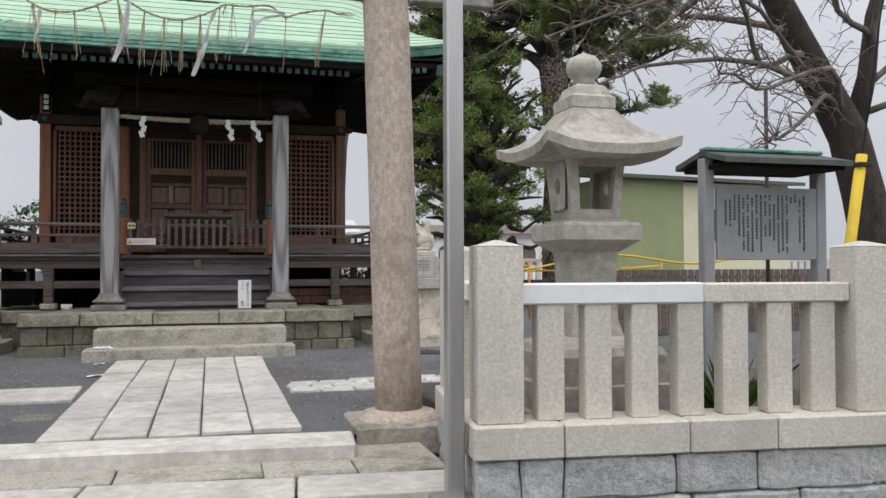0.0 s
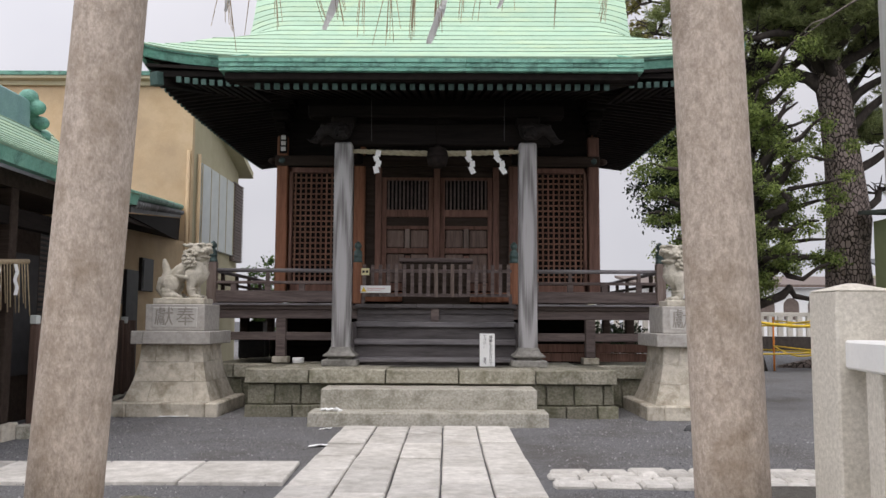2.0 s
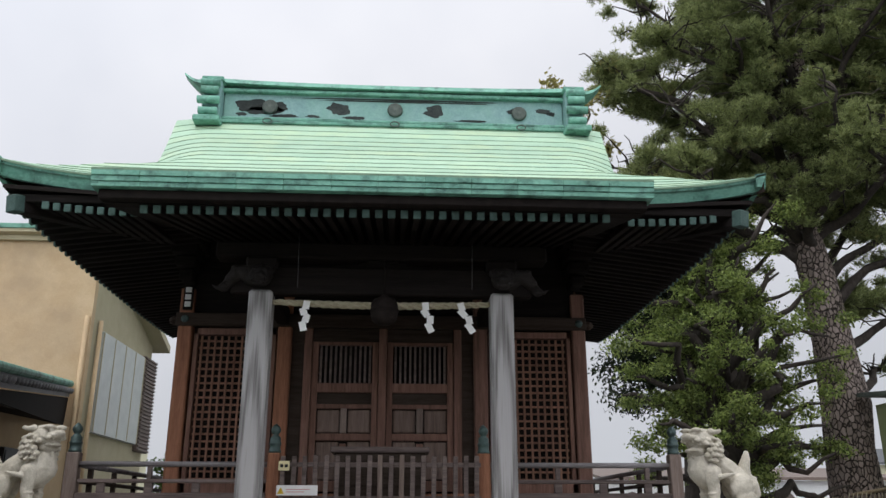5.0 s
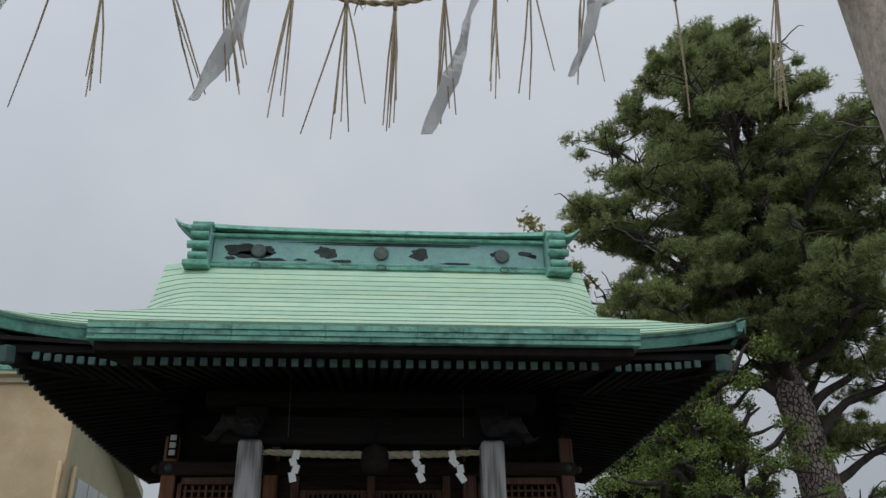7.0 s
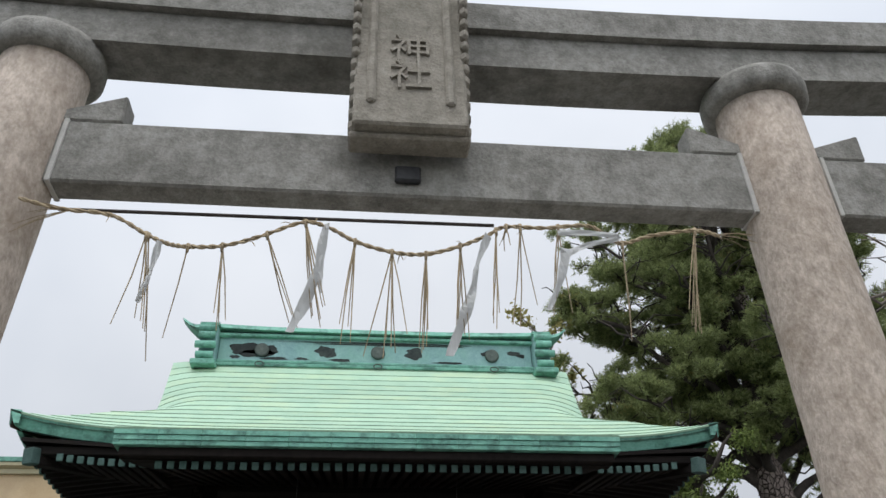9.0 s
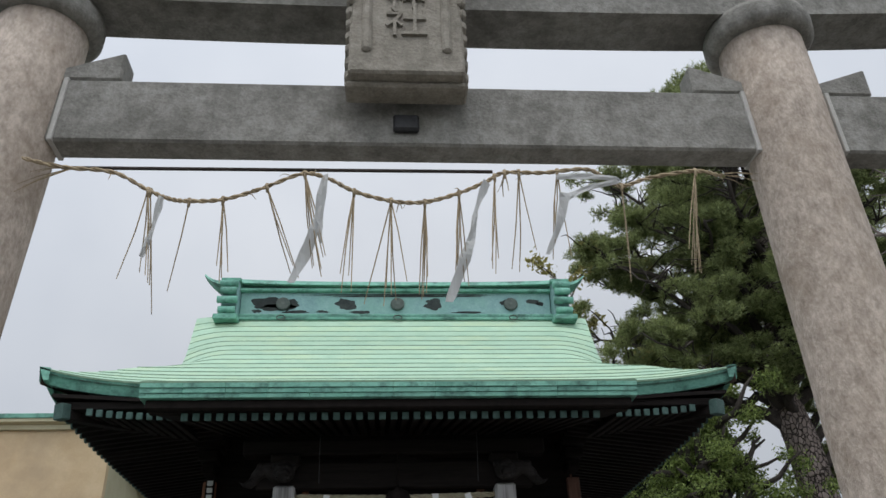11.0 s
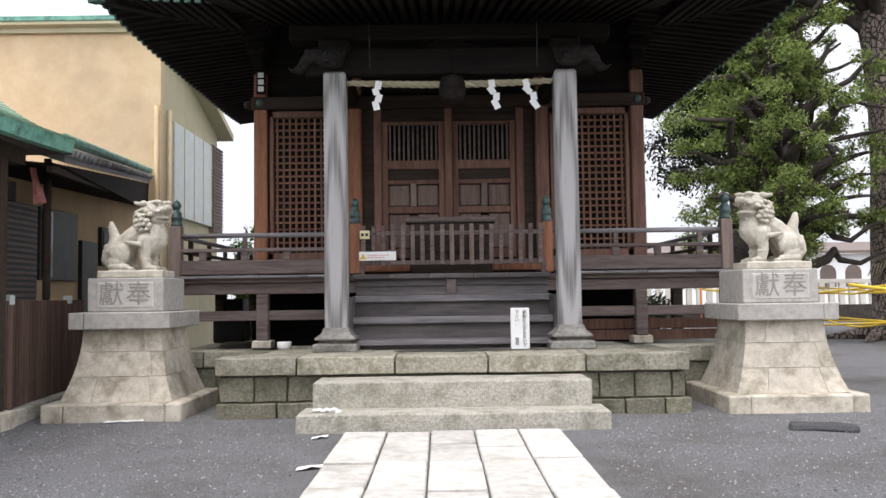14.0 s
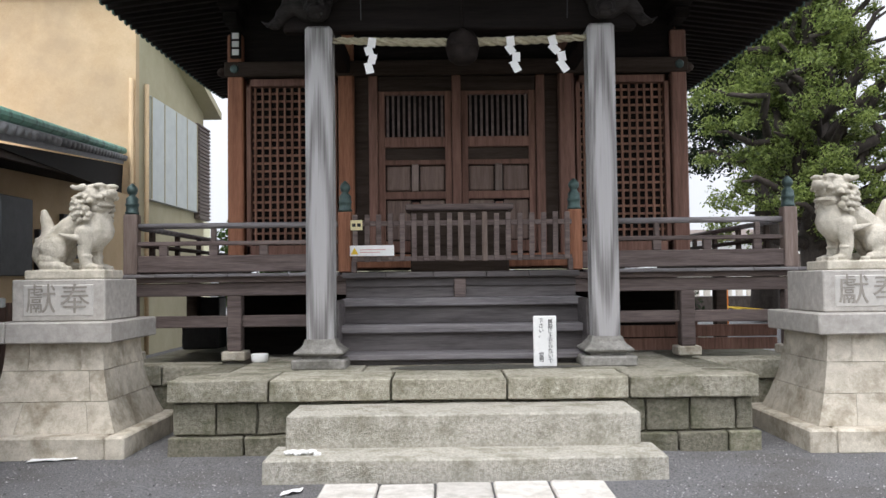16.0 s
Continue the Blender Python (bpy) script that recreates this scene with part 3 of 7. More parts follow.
for px, py, w, d in ((-3.0, 8.9, 0.5, 0.35), (-2.2, 8.7, 0.42, 0.3), (-4.4, 8.6, 0.8, 0.5), (-4.9, 9.2, 0.6, 0.3)):
    tagged(block("stepping_stone", px, px + w, py, py + d, -0.1, -0.015, "mossy_stone", bevel=0.04, rough=0.03, cuts=2), "rough grey stepping stone set in the gravel", "stone", "stepping stones")
tagged(block("loose_slab", 2.75, 3.4, 13.4, 13.75, -0.06, 0.01, "asphalt", bevel=0.03, rough=0.03, cuts=2, turn=pose(0, 0, 0, 0, 0, -20)), "thin dark broken slab lying on the gravel", "slab")
for px, py, w in ((-4.6, 14.62, 0.42), (-2.05, 13.35, 0.14), (-1.95, 11.9, 0.2)):
    bm = bmesh.new()
    g = [[bm.verts.new((px + w * i / 5, py + 0.12 * j / 3 + 0.02 * i, -0.025 + 0.03 * abs(noise.noise((i * 0.8, j * 0.9, px))))) for i in range(6)] for j in range(4)]
    for j in range(3):
        for i in range(5):
            bm.faces.new((g[j][i], g[j][i + 1], g[j + 1][i + 1], g[j + 1][i]))
    ob = tagged(part("paper_scrap", bm, "paper"), "crumpled white paper scrap lying on the gravel", "paper scrap", "paper scraps")
    ob.modifiers.new("thick", "SOLIDIFY").thickness = 0.004
bm = bmesh.new()
for i in range(7):
    add_ball(bm, (-2.1 + 0.04 * i, 13.95 + 0.02 * math.sin(i * 2), 0.17 + 0.015 * math.sin(i * 3)), 0.035, (1.2, 1, 0.6), None, 1)
tagged(part("crumpled_paper", bm, "paper"), "crumpled white paper lying on the lower step", "paper scrap", "paper scraps")

# ---- stone platform and steps ----
platform = thing("stone_platform", "mossy squared-stone platform under the hall", "platform", (AX, 18, 0), kind="structure")
block("core", -4.75, 3.55, 16.42, 24.0, -0.1, 0.58, "mossy_stone", platform, bevel=0)
block("core", -3.28, 2.02, 14.93, 16.43, -0.1, 0.585, "mossy_stone", platform, bevel=0)
rng = random.Random(3)


def stone_row(x0, x1, y0, y1, z0, z1, widths, mat, name, parent, rough=0.012, gap=0.010):
    x, i = x0, 0
    while x < x1 - 0.05:
        w = widths[i % len(widths)] * rng.uniform(0.92, 1.08)
        if x1 - (x + w) < 0.15:
            w = x1 - x
        block(name, x + gap, min(x + w, x1) - gap, y0, y1, z0 + gap, z1 - gap * 0.5, mat, parent, bevel=0.010, rough=rough, cuts=3)
        x += w
        i += 1


stone_row(-3.40, 2.12, 14.80, 15.5, 0.45, 0.665, [1.0, 1.13, 1.1, 1.12, 1.17], "cap_stone", "cap_stone", platform, 0.010)
stone_row(-3.36, 2.08, 14.88, 15.2, 0.14, 0.45, [0.44, 0.42, 0.46, 0.40, 0.5], "mossy_stone", "wall_stone", platform)
stone_row(-3.40, 2.14, 14.82, 15.2, -0.08, 0.14, [0.72, 0.5, 0.8], "mossy_stone", "foot_stone", platform)
stone_row(-4.85, -3.38, 16.32, 16.8, 0.43, 0.655, [0.9, 1.1], "cap_stone", "cap_stone", platform)
stone_row(-4.8, -3.34, 16.38, 16.7, 0.0, 0.43, [0.45, 0.5], "mossy_stone", "wall_stone", platform)
stone_row(2.08, 3.6, 16.32, 16.8, 0.43, 0.655, [0.9, 1.1], "cap_stone", "cap_stone", platform)
stone_row(2.06, 3.55, 16.38, 16.7, 0.0, 0.43, [0.45, 0.5], "mossy_stone", "wall_stone", platform)
block("side_stone", -3.38, -3.0, 15.2, 16.4, 0.0, 0.66, "mossy_stone", platform, bevel=0.02, rough=0.01, cuts=3)
block("side_stone", 1.74, 2.1, 15.2, 16.4, 0.0, 0.66, "mossy_stone", platform, bevel=0.02, rough=0.01, cuts=3)
for i in range(7):
    for j in range(3):
        block("paving_stone", -3.0 + i * 0.68 + 0.005, -3.0 + (i + 1) * 0.68 - 0.005, 15.5 + j * 0.6, 16.1 + j * 0.6 - 0.008, 0.55, 0.66 + rng.uniform(-0.003, 0.003), "cap_stone", platform, bevel=0.01)
bm = bmesh.new()
vs = [bm.verts.new((-0.42 + (0.95 + 0.25 * noise.noise((math.cos(a) * 1.3, math.sin(a) * 1.3, 4))) * math.cos(a), 15.70 + (0.24 + 0.10 * noise.noise((math.cos(a) * 2, math.sin(a) * 2, 9))) * math.sin(a), 0.668)) for a in [2 * math.pi * k / 40 for k in range(40)]]
bm.faces.new(vs)
part("damp_patch", bm, "damp_stone", platform, "dark damp patch on the paving")
step_low = tagged(block("stone_step", -2.27, 0.98, 13.74, 14.32, -0.1, 0.15, "step_stone", bevel=0.012, rough=0.007, cuts=5), "lower mossy granite step before the hall", "step", "stone steps")
step_high = tagged(block("stone_step", -2.165, 0.865, 14.2, 14.86, -0.05, 0.43, "step_stone", bevel=0.012, rough=0.007, cuts=5), "upper granite step, one long worn block", "step", "stone steps")

# ---- torii gate ----
TY = 7.55
torii = thing("torii_gate", "weathered stone torii gate with leaning round pillars", "torii", (-0.67, TY, -0.13))
for side in (-1, 1):
    xb, xt = -0.69 + side * 2.01, -0.64 + side * 1.815
    tube("pillar", [(xb + (xt - xb) * k / 8, TY, -0.02 + 4.66 * k / 8) for k in range(9)], [0.219 - 0.009 * k / 8 for k in range(9)], "torii_stone", torii, sides=40)
    xp = xb - 0.03 * side
    bm = add_box(bmesh.new(), xp - 0.43, xp + 0.43, TY - 0.42, TY + 0.42, -0.26, 0.03, 0.03, None, 0.012, 3)
    part("plinth", bm, "plinth_stone", torii, "square stone plinth with chipped edges")
    part("base_ring", add_lathe(bmesh.new(), [(0.40, 0.0), (0.395, 0.04), (0.33, 0.085), (0.24, 0.11), (0.21, 0.115)], 40, (xb, TY, 0)), "torii_stone", torii, smooth=True)
    part("collar", add_lathe(bmesh.new(), [(0.21, 4.575), (0.25, 4.585), (0.272, 4.61), (0.275, 4.68), (0.262, 4.715), (0.2, 4.72)], 40, (xt + 0.003 * side, TY, 0)), "torii_grey", torii, smooth=True)
    for s2 in (-1, 1):
        xw = -0.64 + side * 1.835 + s2 * 0.31
        bm = bmesh.new()
        add_box(bm, xw - 0.15, xw + 0.15, TY - 0.075, TY + 0.075, 4.246, 4.36, 0.01)
        for v in bm.verts:
            if v.co.z > 4.3:
                v.co.z += 0.055 * (v.co.x - xw) / 0.15 * s2
        part("wedge", bm, "torii_grey", torii)
        xm = -0.64 + side * 1.84 + s2 * 0.215
        block("mortar_joint", xm - 0.012, xm + 0.012, TY - 0.085, TY + 0.085, 3.89, 4.25, "panel_grey", torii, bevel=0.004, turn=pose(0, 0, 0, 0, -side * 2.4, 0))
block("tie_beam", -3.52, 2.24, TY - 0.075, TY + 0.075, 3.895, 4.246, "torii_grey", torii, bevel=0.012)


def lintel(z0, z1, half, depth, rise, flare):
    bm = bmesh.new()
    rows = []
    for i in range(33):
        u = -1 + 2 * i / 32
        lift = rise * abs(u) ** 2.6
        x0 = -0.64 + u * half
        rows.append([bm.verts.new((x0 + (flare * u if top else 0), TY + sy * depth, (z1 if top else z0) + lift)) for sy, top in ((-1, 0), (1, 0), (1, 1), (-1, 1))])
    for a, b in zip(rows, rows[1:]):
        for k in range(4):
            bm.faces.new((a[k], a[(k + 1) % 4], b[(k + 1) % 4], b[k]))
    bm.faces.new(rows[0][::-1])
    bm.faces.new(rows[-1])
    return bm


part("under_lintel", lintel(4.69, 4.91, 2.95, 0.138, 0.09, 0.05), "torii_grey", torii)
part("lintel", lintel(4.913, 5.10, 3.08, 0.18, 0.11, 0.08), "torii_grey", torii)
PX, PY = -0.682, TY - 0.235
tablet = part("tablet", add_box(bmesh.new(), PX - 0.265, PX + 0.265, PY - 0.05, PY + 0.06, 4.02, 4.98, 0.012, pose(0, 0, 0, -5)), "plaque_stone", torii, "carved stone name tablet with scrolled border")
for sx in (-1, 1):
    for k in range(13):
        dy = (k - 6.5) * 0.0063
        block("border_scroll", PX + sx * 0.265 - 0.02, PX + sx * 0.265 + 0.02, PY - 0.075 - dy, PY + 0.05 - dy, 4.035 + k * 0.073, 4.098 + k * 0.073, "plaque_stone", tablet, bevel=0.018)
    block("border_rail", PX + sx * 0.185 - 0.022, PX + sx * 0.185 + 0.022, PY - 0.068, PY, 4.15, 4.94, "plaque_stone", tablet, bevel=0.012, turn=pose(0, 0, 0, -5))
block("border_rail", PX - 0.21, PX + 0.21, PY - 0.04, PY + 0.04, 4.13, 4.175, "plaque_stone", tablet, bevel=0.012)
for k in range(5):
    part("border_knob", add_ball(bmesh.new(), (PX - 0.19 + k * 0.095, PY - 0.015, 4.08), 0.042, (1, 0.5, 0.8), None, 2), "plaque_stone", tablet, smooth=True)
block("border_foot", PX - 0.28, PX + 0.28, PY - 0.035, PY + 0.10, 3.995, 4.028, "plaque_stone", tablet, bevel=0.01)
writing("writing", "神社", 0.21, pose(PX, PY - 0.060, 4.43, 85), "plaque_stone", tablet, 0.012)
block("bracket", PX - 0.06, PX + 0.06, TY - 0.11, TY - 0.07, 3.96, 4.05, "metal_dark", torii, "dark iron bracket under the tablet", bevel=0.01)
tablet.location = (0, 0.02, 0.10)

# straw rope of the gate with strands and paper streamers
rope = thing("straw_rope", "thin twisted straw rope with hanging strands and paper", "straw rope", (-0.64, 7.45, 3.7))


def catmull(pts, n):
    out = []
    for i in range(len(pts) - 1):
        p0, p1, p2, p3 = (Vector(pts[min(max(j, 0), len(pts) - 1)]) for j in (i - 1, i, i + 1, i + 2))
        for k in range(n):
            t = k / n
            out.append(0.5 * ((2 * p1) + (p2 - p0) * t + (2 * p0 - 5 * p1 + 4 * p2 - p3) * t * t + (3 * p1 - p0 - 3 * p2 + p3) * t ** 3))
    out.append(Vector(pts[-1]))
    return out


RY = 7.39
LINE = [(-2.321, 3.734), (-2.149, 3.69), (-1.935, 3.667), (-1.776, 3.578), (-1.682, 3.536), (-1.599, 3.526), (-1.46, 3.536), (-1.311, 3.59), (-1.136, 3.671), (-1.026, 3.649), (-0.91, 3.584), (-0.752, 3.537), (-0.607, 3.533), (-0.458, 3.581), (-0.337, 3.642), (-0.251, 3.691), (-0.082, 3.693), (0.112, 3.715), (0.196, 3.671), (0.267, 3.627), (0.402, 3.674), (0.616, 3.714), (0.729, 3.688)]
mid = catmull([(x, RY, z) for x, z in LINE], 12)
for ph in (0, math.pi):
    bm = bmesh.new()
    add_tube(bm, [p + 0.005 * Vector((0, math.cos(k * 0.9 + ph), math.sin(k * 0.9 + ph))) for k, p in enumerate(mid)], [0.0058 + 0.0016 * noise.noise((k * 0.23, ph, 2)) for k in range(len(mid))], 6)
    part("rope_strand", bm, "straw", rope, smooth=True)
tube("bamboo_rod", [(-2.16, RY + 0.02, 3.70), (-0.30, RY + 0.03, 3.715)], 0.008, "bark_dark", rope)


def rope_at(x):
    return min(mid, key=lambda p: abs(p.x - x))


rng = random.Random(21)
# tied bundles: place, straws, lean at the tip, length
for x, n, lean, ln in ((-1.776, 5, 0.042, 0.41), (-1.598, 1, -0.006, 0.45), (-1.766, 2, 0.067, 0.52), (-1.463, 5, 0.023, 0.37), (-1.279, 3, 0.159, 0.42), (-1.123, 7, 0.081, 0.47), (-0.91, 4, -0.027, 0.465), (-0.752, 6, -0.004, 0.47), (-0.607, 6, -0.012, 0.43), (-0.459, 6, -0.009, 0.44), (-0.299, 4, -0.005, 0.48), (-0.188, 3, -0.034, 0.47), (-0.012, 4, -0.048, 0.42), (-0.251, 3, -0.015, 0.12), (0.267, 2, -0.055, 0.45), (0.616, 6, -0.065, 0.49)):
    p = rope_at(x)
    add = bmesh.new()
    add_tube(add, [p + Vector((0, 0, 0.012)), p + Vector((lean * 0.03, -0.002, -0.03))], [0.009, 0.006], 7)
    part("straw_knot", add, "straw", rope, smooth=True)
    for k in range(n):
        lx = lean + rng.uniform(-0.035, 0.035)
        if rng.random() < 0.14:
            lx += rng.choice((-0.12, 0.09))
        ly = rng.uniform(-0.025, 0.025)
        le = ln * rng.uniform(0.82, 1.08)
        kn = rng.uniform(0.35, 0.65)
        pts = [p + Vector((0, 0, 0.0)), p + Vector((lx * kn + rng.uniform(-0.008, 0.008), ly * kn, -le * kn)), p + Vector((lx, ly, -le))]
        part("hanging_straw", add_tube(bmesh.new(), pts, [0.0032, 0.0028, 0.0018], 4), "straw", rope)
for k in range(44):
    if k < 16:
        o = Vector((0.70, RY, 3.695)) if k % 2 else Vector((-2.102, RY, 3.685))
        d = Vector((rng.uniform(0.10, 0.24) * (1 if k % 2 else -1), rng.uniform(-0.05, 0.03), rng.uniform(-0.14, 0.03)))
    else:
        o = rng.choice(mid)
        d = Vector((rng.uniform(-0.06, 0.06), rng.uniform(-0.03, 0.02), rng.uniform(-0.05, 0.02)))
    part("frayed_straw", add_tube(bmesh.new(), [o, o + d * 0.6 + Vector((0, 0, 0.01)), o + d], [0.0026, 0.0022, 0.0012], 4), "straw", rope)


def paper_ribbon(path, widths, parent):
    """A limp paper strip hung along (x, z) points, twisting a little on its way."""
    bm = bmesh.new()
    mids = catmull([(x, RY - 0.012, z) for x, z in path], 5)
    rows = []
    for k, p in enumerate(mids):
        t = k / (len(mids) - 1) * (len(widths) - 1)
        i = min(int(t), len(widths) - 2)
        w = (widths[i] + (widths[i + 1] - widths[i]) * (t - i)) * (0.72 + 0.22 * noise.noise((k * 0.6, p.x * 9, 3)))
        d = (mids[min(k + 1, len(mids) - 1)] - mids[max(k - 1, 0)]).normalized()
        side = d.cross(Vector((0.9 * math.sin(k * 0.8 + p.x * 5), 1, 0.1))).normalized()
        rows.append([bm.verts.new(p - side * w / 2), bm.verts.new(p + Vector((0, -0.006 * math.sin(k * 1.1), 0))), bm.verts.new(p + side * w / 2)])
    for r0, r1 in zip(rows, rows[1:]):
        for k in range(2):
            bm.faces.new((r0[k], r0[k + 1], r1[k + 1], r1[k]))
    ob = part("paper_streamer", bm, "thin_paper", parent, "limp white paper streamer")
    ob.modifiers.new("thick", "SOLIDIFY").thickness = 0.0015
    return ob


paper_ribbon([(-1.714, 3.54), (-1.726, 3.398), (-1.754, 3.252)], [0.03, 0.045, 0.025], rope)
paper_ribbon([(-1.035, 3.66), (-1.054, 3.473), (-1.04, 3.32)], [0.05, 0.06, 0.012], rope)
paper_ribbon([(-1.05, 3.50), (-1.092, 3.301), (-1.152, 3.14)], [0.03, 0.075, 0.06], rope)
paper_ribbon([(-0.335, 3.635), (-0.39, 3.481), (-0.413, 3.355), (-0.449, 3.247), (-0.518, 3.054)], [0.06, 0.03, 0.05, 0.075, 0.06], rope)
paper_ribbon([(0.01, 3.58), (-0.033, 3.428), (-0.096, 3.276)], [0.075, 0.05, 0.03], rope)
paper_ribbon([(-0.024, 3.662), (0.116, 3.668), (0.254, 3.650), (0.109, 3.607), (0.004, 3.552)], [0.035, 0.04, 0.03, 0.035, 0.05], rope)

# ---- stone fences along the street and beside the gate ----
def fence_post(name, x, y, rz, group):
    t = thing(name, "square pale granite fence post with a low pyramid top", "fence post", (x, y, 0.375), group)
    bm = add_box(bmesh.new(), x - 0.155, x + 0.155, y - 0.155, y + 0.155, 0.375, 1.55, 0.01, pose(0, 0, 0, 0, 0, rz))
    part("shaft", bm, "granite_white", t)
    bm = add_lathe(bmesh.new(), [(0.155, 0), (0.15, 0.004), (0.02, 0.042)], at=(0, 0, 0), square=True)
    bmesh.ops.transform(bm, matrix=pose(x, y, 1.55, 0, 0, rz), verts=bm.verts)
    part("cap", bm, "granite_white", t)
    return t


def fence_run(a, b, count, rz, first_rail_new=True):
    """Rail, balusters, coping and blockwork between the posts at a and b."""
    a, b = Vector((*a, 0)), Vector((*b, 0))
    d = (b - a).normalized()
    ln = (b - a).length
    m = Matrix.Translation(a) @ Matrix(((d.x, -d.y, 0, 0), (d.y, d.x, 0, 0), (0, 0, 1, 0), (0, 0, 0, 1)))
    run = thing("stone_fence", "pale granite baluster fence on a rough-hewn base", "fence", (a + b) / 2, "stone fence runs", "structure")

    def put(name, x0, x1, y0, y1, z0, z1, mat, bevel=0.01, rough=0.0, cuts=0, label=""):
        bm = add_box(bmesh.new(), x0, x1, y0, y1, z0, z1, bevel, None, rough, cuts)
        bmesh.ops.transform(bm, matrix=m, verts=bm.verts)
        return part(name, bm, mat, run, label)

    cut = 0.155 + (ln - 0.31) * 0.54
    put("rail", 0.157, cut - 0.002, -0.09, 0.09, 1.155, 1.30, "white_paint" if first_rail_new else "granite_white", 0.012, label="newer white rail length" if first_rail_new else "")
    put("rail", cut + 0.002, ln - 0.157, -0.09, 0.09, 1.155, 1.295, "granite_white", 0.012)
    for k in range(count):
        x = 0.155 + (ln - 0.31) * (k + 0.62) / (count + 0.24)
        put("baluster", x - 0.095, x + 0.095, -0.075, 0.075, 0.375, 1.16, "granite_white", 0.008)
    x = -0.2
    rg = random.Random(int(ln * 100))
    while x < ln:
        w = rg.uniform(0.5, 1.1)
        put("coping_stone", x + 0.004, min(x + w, ln + 0.0) - 0.004, -0.215, 0.215, 0.15, 0.375, "granite_white", 0.012, 0.003, 1)
        x += w
    for row, (z0, z1) in enumerate(((-0.13, 0.145), (-0.42, -0.135))):
        x = -0.18 - 0.3 * row * 0
        while x < ln:
            w = rg.uniform(0.55, 0.95) if x > 0.2 or row else 0.3
            put("base_stone", x + 0.006, min(x + w, ln) - 0.006, -0.19, 0.2, z0, z1, "granite_rough", 0.02, 0.018, 4)
            x += w
    return run


FP = [(1.49, 5.33), (4.21, 5.02), (6.93, 4.71), (9.65, 4.40)]
for x, y in FP:
    fence_post("fence_post", x, y, -6.6, "fence posts")
for a, b in zip(FP, FP[1:]):
    fence_run(a, b, 7, -6.6)
fence_post("fence_post", 1.72, 6.86, 0, "fence posts")
fence_run((1.72, 6.86), (1.49, 5.33), 2, 0)
fence_post("fence_post", -3.10, 6.84, 0, "fence posts")
fence_post("fence_post", -3.12, 5.55, 0, "fence posts")
fence_run((-3.12, 5.55), (-3.10, 6.84), 2, 0)
fence_post("fence_post", -5.7, 5.75, 0, "fence posts")
fence_run((-5.7, 5.75), (-3.12, 5.55), 7, 0)

pole = thing("steel_pole", "tall square brushed steel pole beside the fence", "pole", (1.2, 5.36, -0.3))
block("shaft", 1.145, 1.26, 5.30, 5.415, -0.3, 6.2, "steel", pole, bevel=0.012)
block("base_plate", 1.06, 1.34, 5.21, 5.49, -0.3, -0.12, "steel", pole, bevel=0.008)

# ---- worship hall ----
hall = thing("worship_hall", "old dark wooden shrine hall with a green copper roof", "shrine", (AX, 19.6, 0.66))
RX = -0.56          # middle of the roof


def roof_z(y):
    d = y - 14.5
    return 5.36 + 0.3 * d + 0.0625 * d * d


def eave_z(y):
    """Roof height in the middle; the apron runs on below the main eave."""
    if y < 15.55:
        return 5.18 + 0.329 * (y - 14.2)
    return roof_z(y) - 0.12 * max(0.0, 1 - (y - 15.55) / 2.2)


def smooth_lookup(rows, v):
    for (a, x0), (b, x1) in zip(rows, rows[1:]):
        if v <= b:
            t = (v - a) / (b - a)
            return x0 + (x1 - x0) * t
    return rows[-1][1]


HALF = [(15.55, 4.98), (15.85, 4.82), (16.3, 4.52), (16.84, 4.14), (16.98, 3.95), (17.14, 3.76), (17.34, 3.64), (17.59, 3.59), (18.09, 3.65), (18.68, 3.75), (19.29, 3.85), (19.6, 3.90)]


def main_point(u, y):
    w = smooth_lookup(HALF, y)
    f = max(0.0, 1 - (y - 15.55) / 2.2)
    roll = max(0.0, (abs(u) * w - (w - 0.75)) / 0.75)
    upper = min(1.0, max(0.0, (y - 17.0) / 0.6)) * (1 - 0.75 * max(0.0, (y - 17.6) / 2.0))
    return Vector((RX + u * w, y, eave_z(y) + 0.28 * f ** 1.5 * (abs(u) * w / 4.98) ** 5.5 - 0.24 * upper * roll ** 2))


def strip_mesh(fn, us, y0, y1, lip):
    """One course of copper sheet, its lower edge lapping over the course below."""
    bm = bmesh.new()
    rows = []
    for u in us:
        a, b = fn(u, y0), fn(u, y1)
        rows.append([bm.verts.new(v) for v in (a - Vector((0, 0, 0.01)), a + Vector((0, 0, lip)), b + Vector((0, 0, 0.002)))])
    for a, b in zip(rows, rows[1:]):
        for k in range(2):
            bm.faces.new((a[k], b[k], b[k + 1], a[k + 1])).material_index = 1 - k
    return bm


def course(fn, us, y0, y1):
    ob = part("copper_course", strip_mesh(fn, us, y0, y1 + 0.01, 0.016), "copper_light", roof)
    ob.data.materials.append(M["copper_seam"])
    return ob


US = [i / 30 - 1 for i in range(61)]
# main roof, street side in courses, far side as one sheet
ys = [15.55 + (19.6 - 15.55) * (k / 16) ** 0.95 for k in range(17)]
bm = bmesh.new()
g = [[bm.verts.new(main_point(u * 0.995, y) - Vector((0, 0, 0.05))) for u in US] for y in ys]
for r0, r1 in zip(g, g[1:]):
    for k in range(len(US) - 1):
        bm.faces.new((r0[k], r0[k + 1], r1[k + 1], r1[k]))
roof = part("roof", bm, "wood_dark", hall, "green patinated copper roof with curved eaves", True)
for y0, y1 in zip(ys, ys[1:]):
    course(main_point, US, y0, y1)
bm = bmesh.new()
yb = [15.55 + (19.6 - 15.55) * k / 10 for k in range(11)]
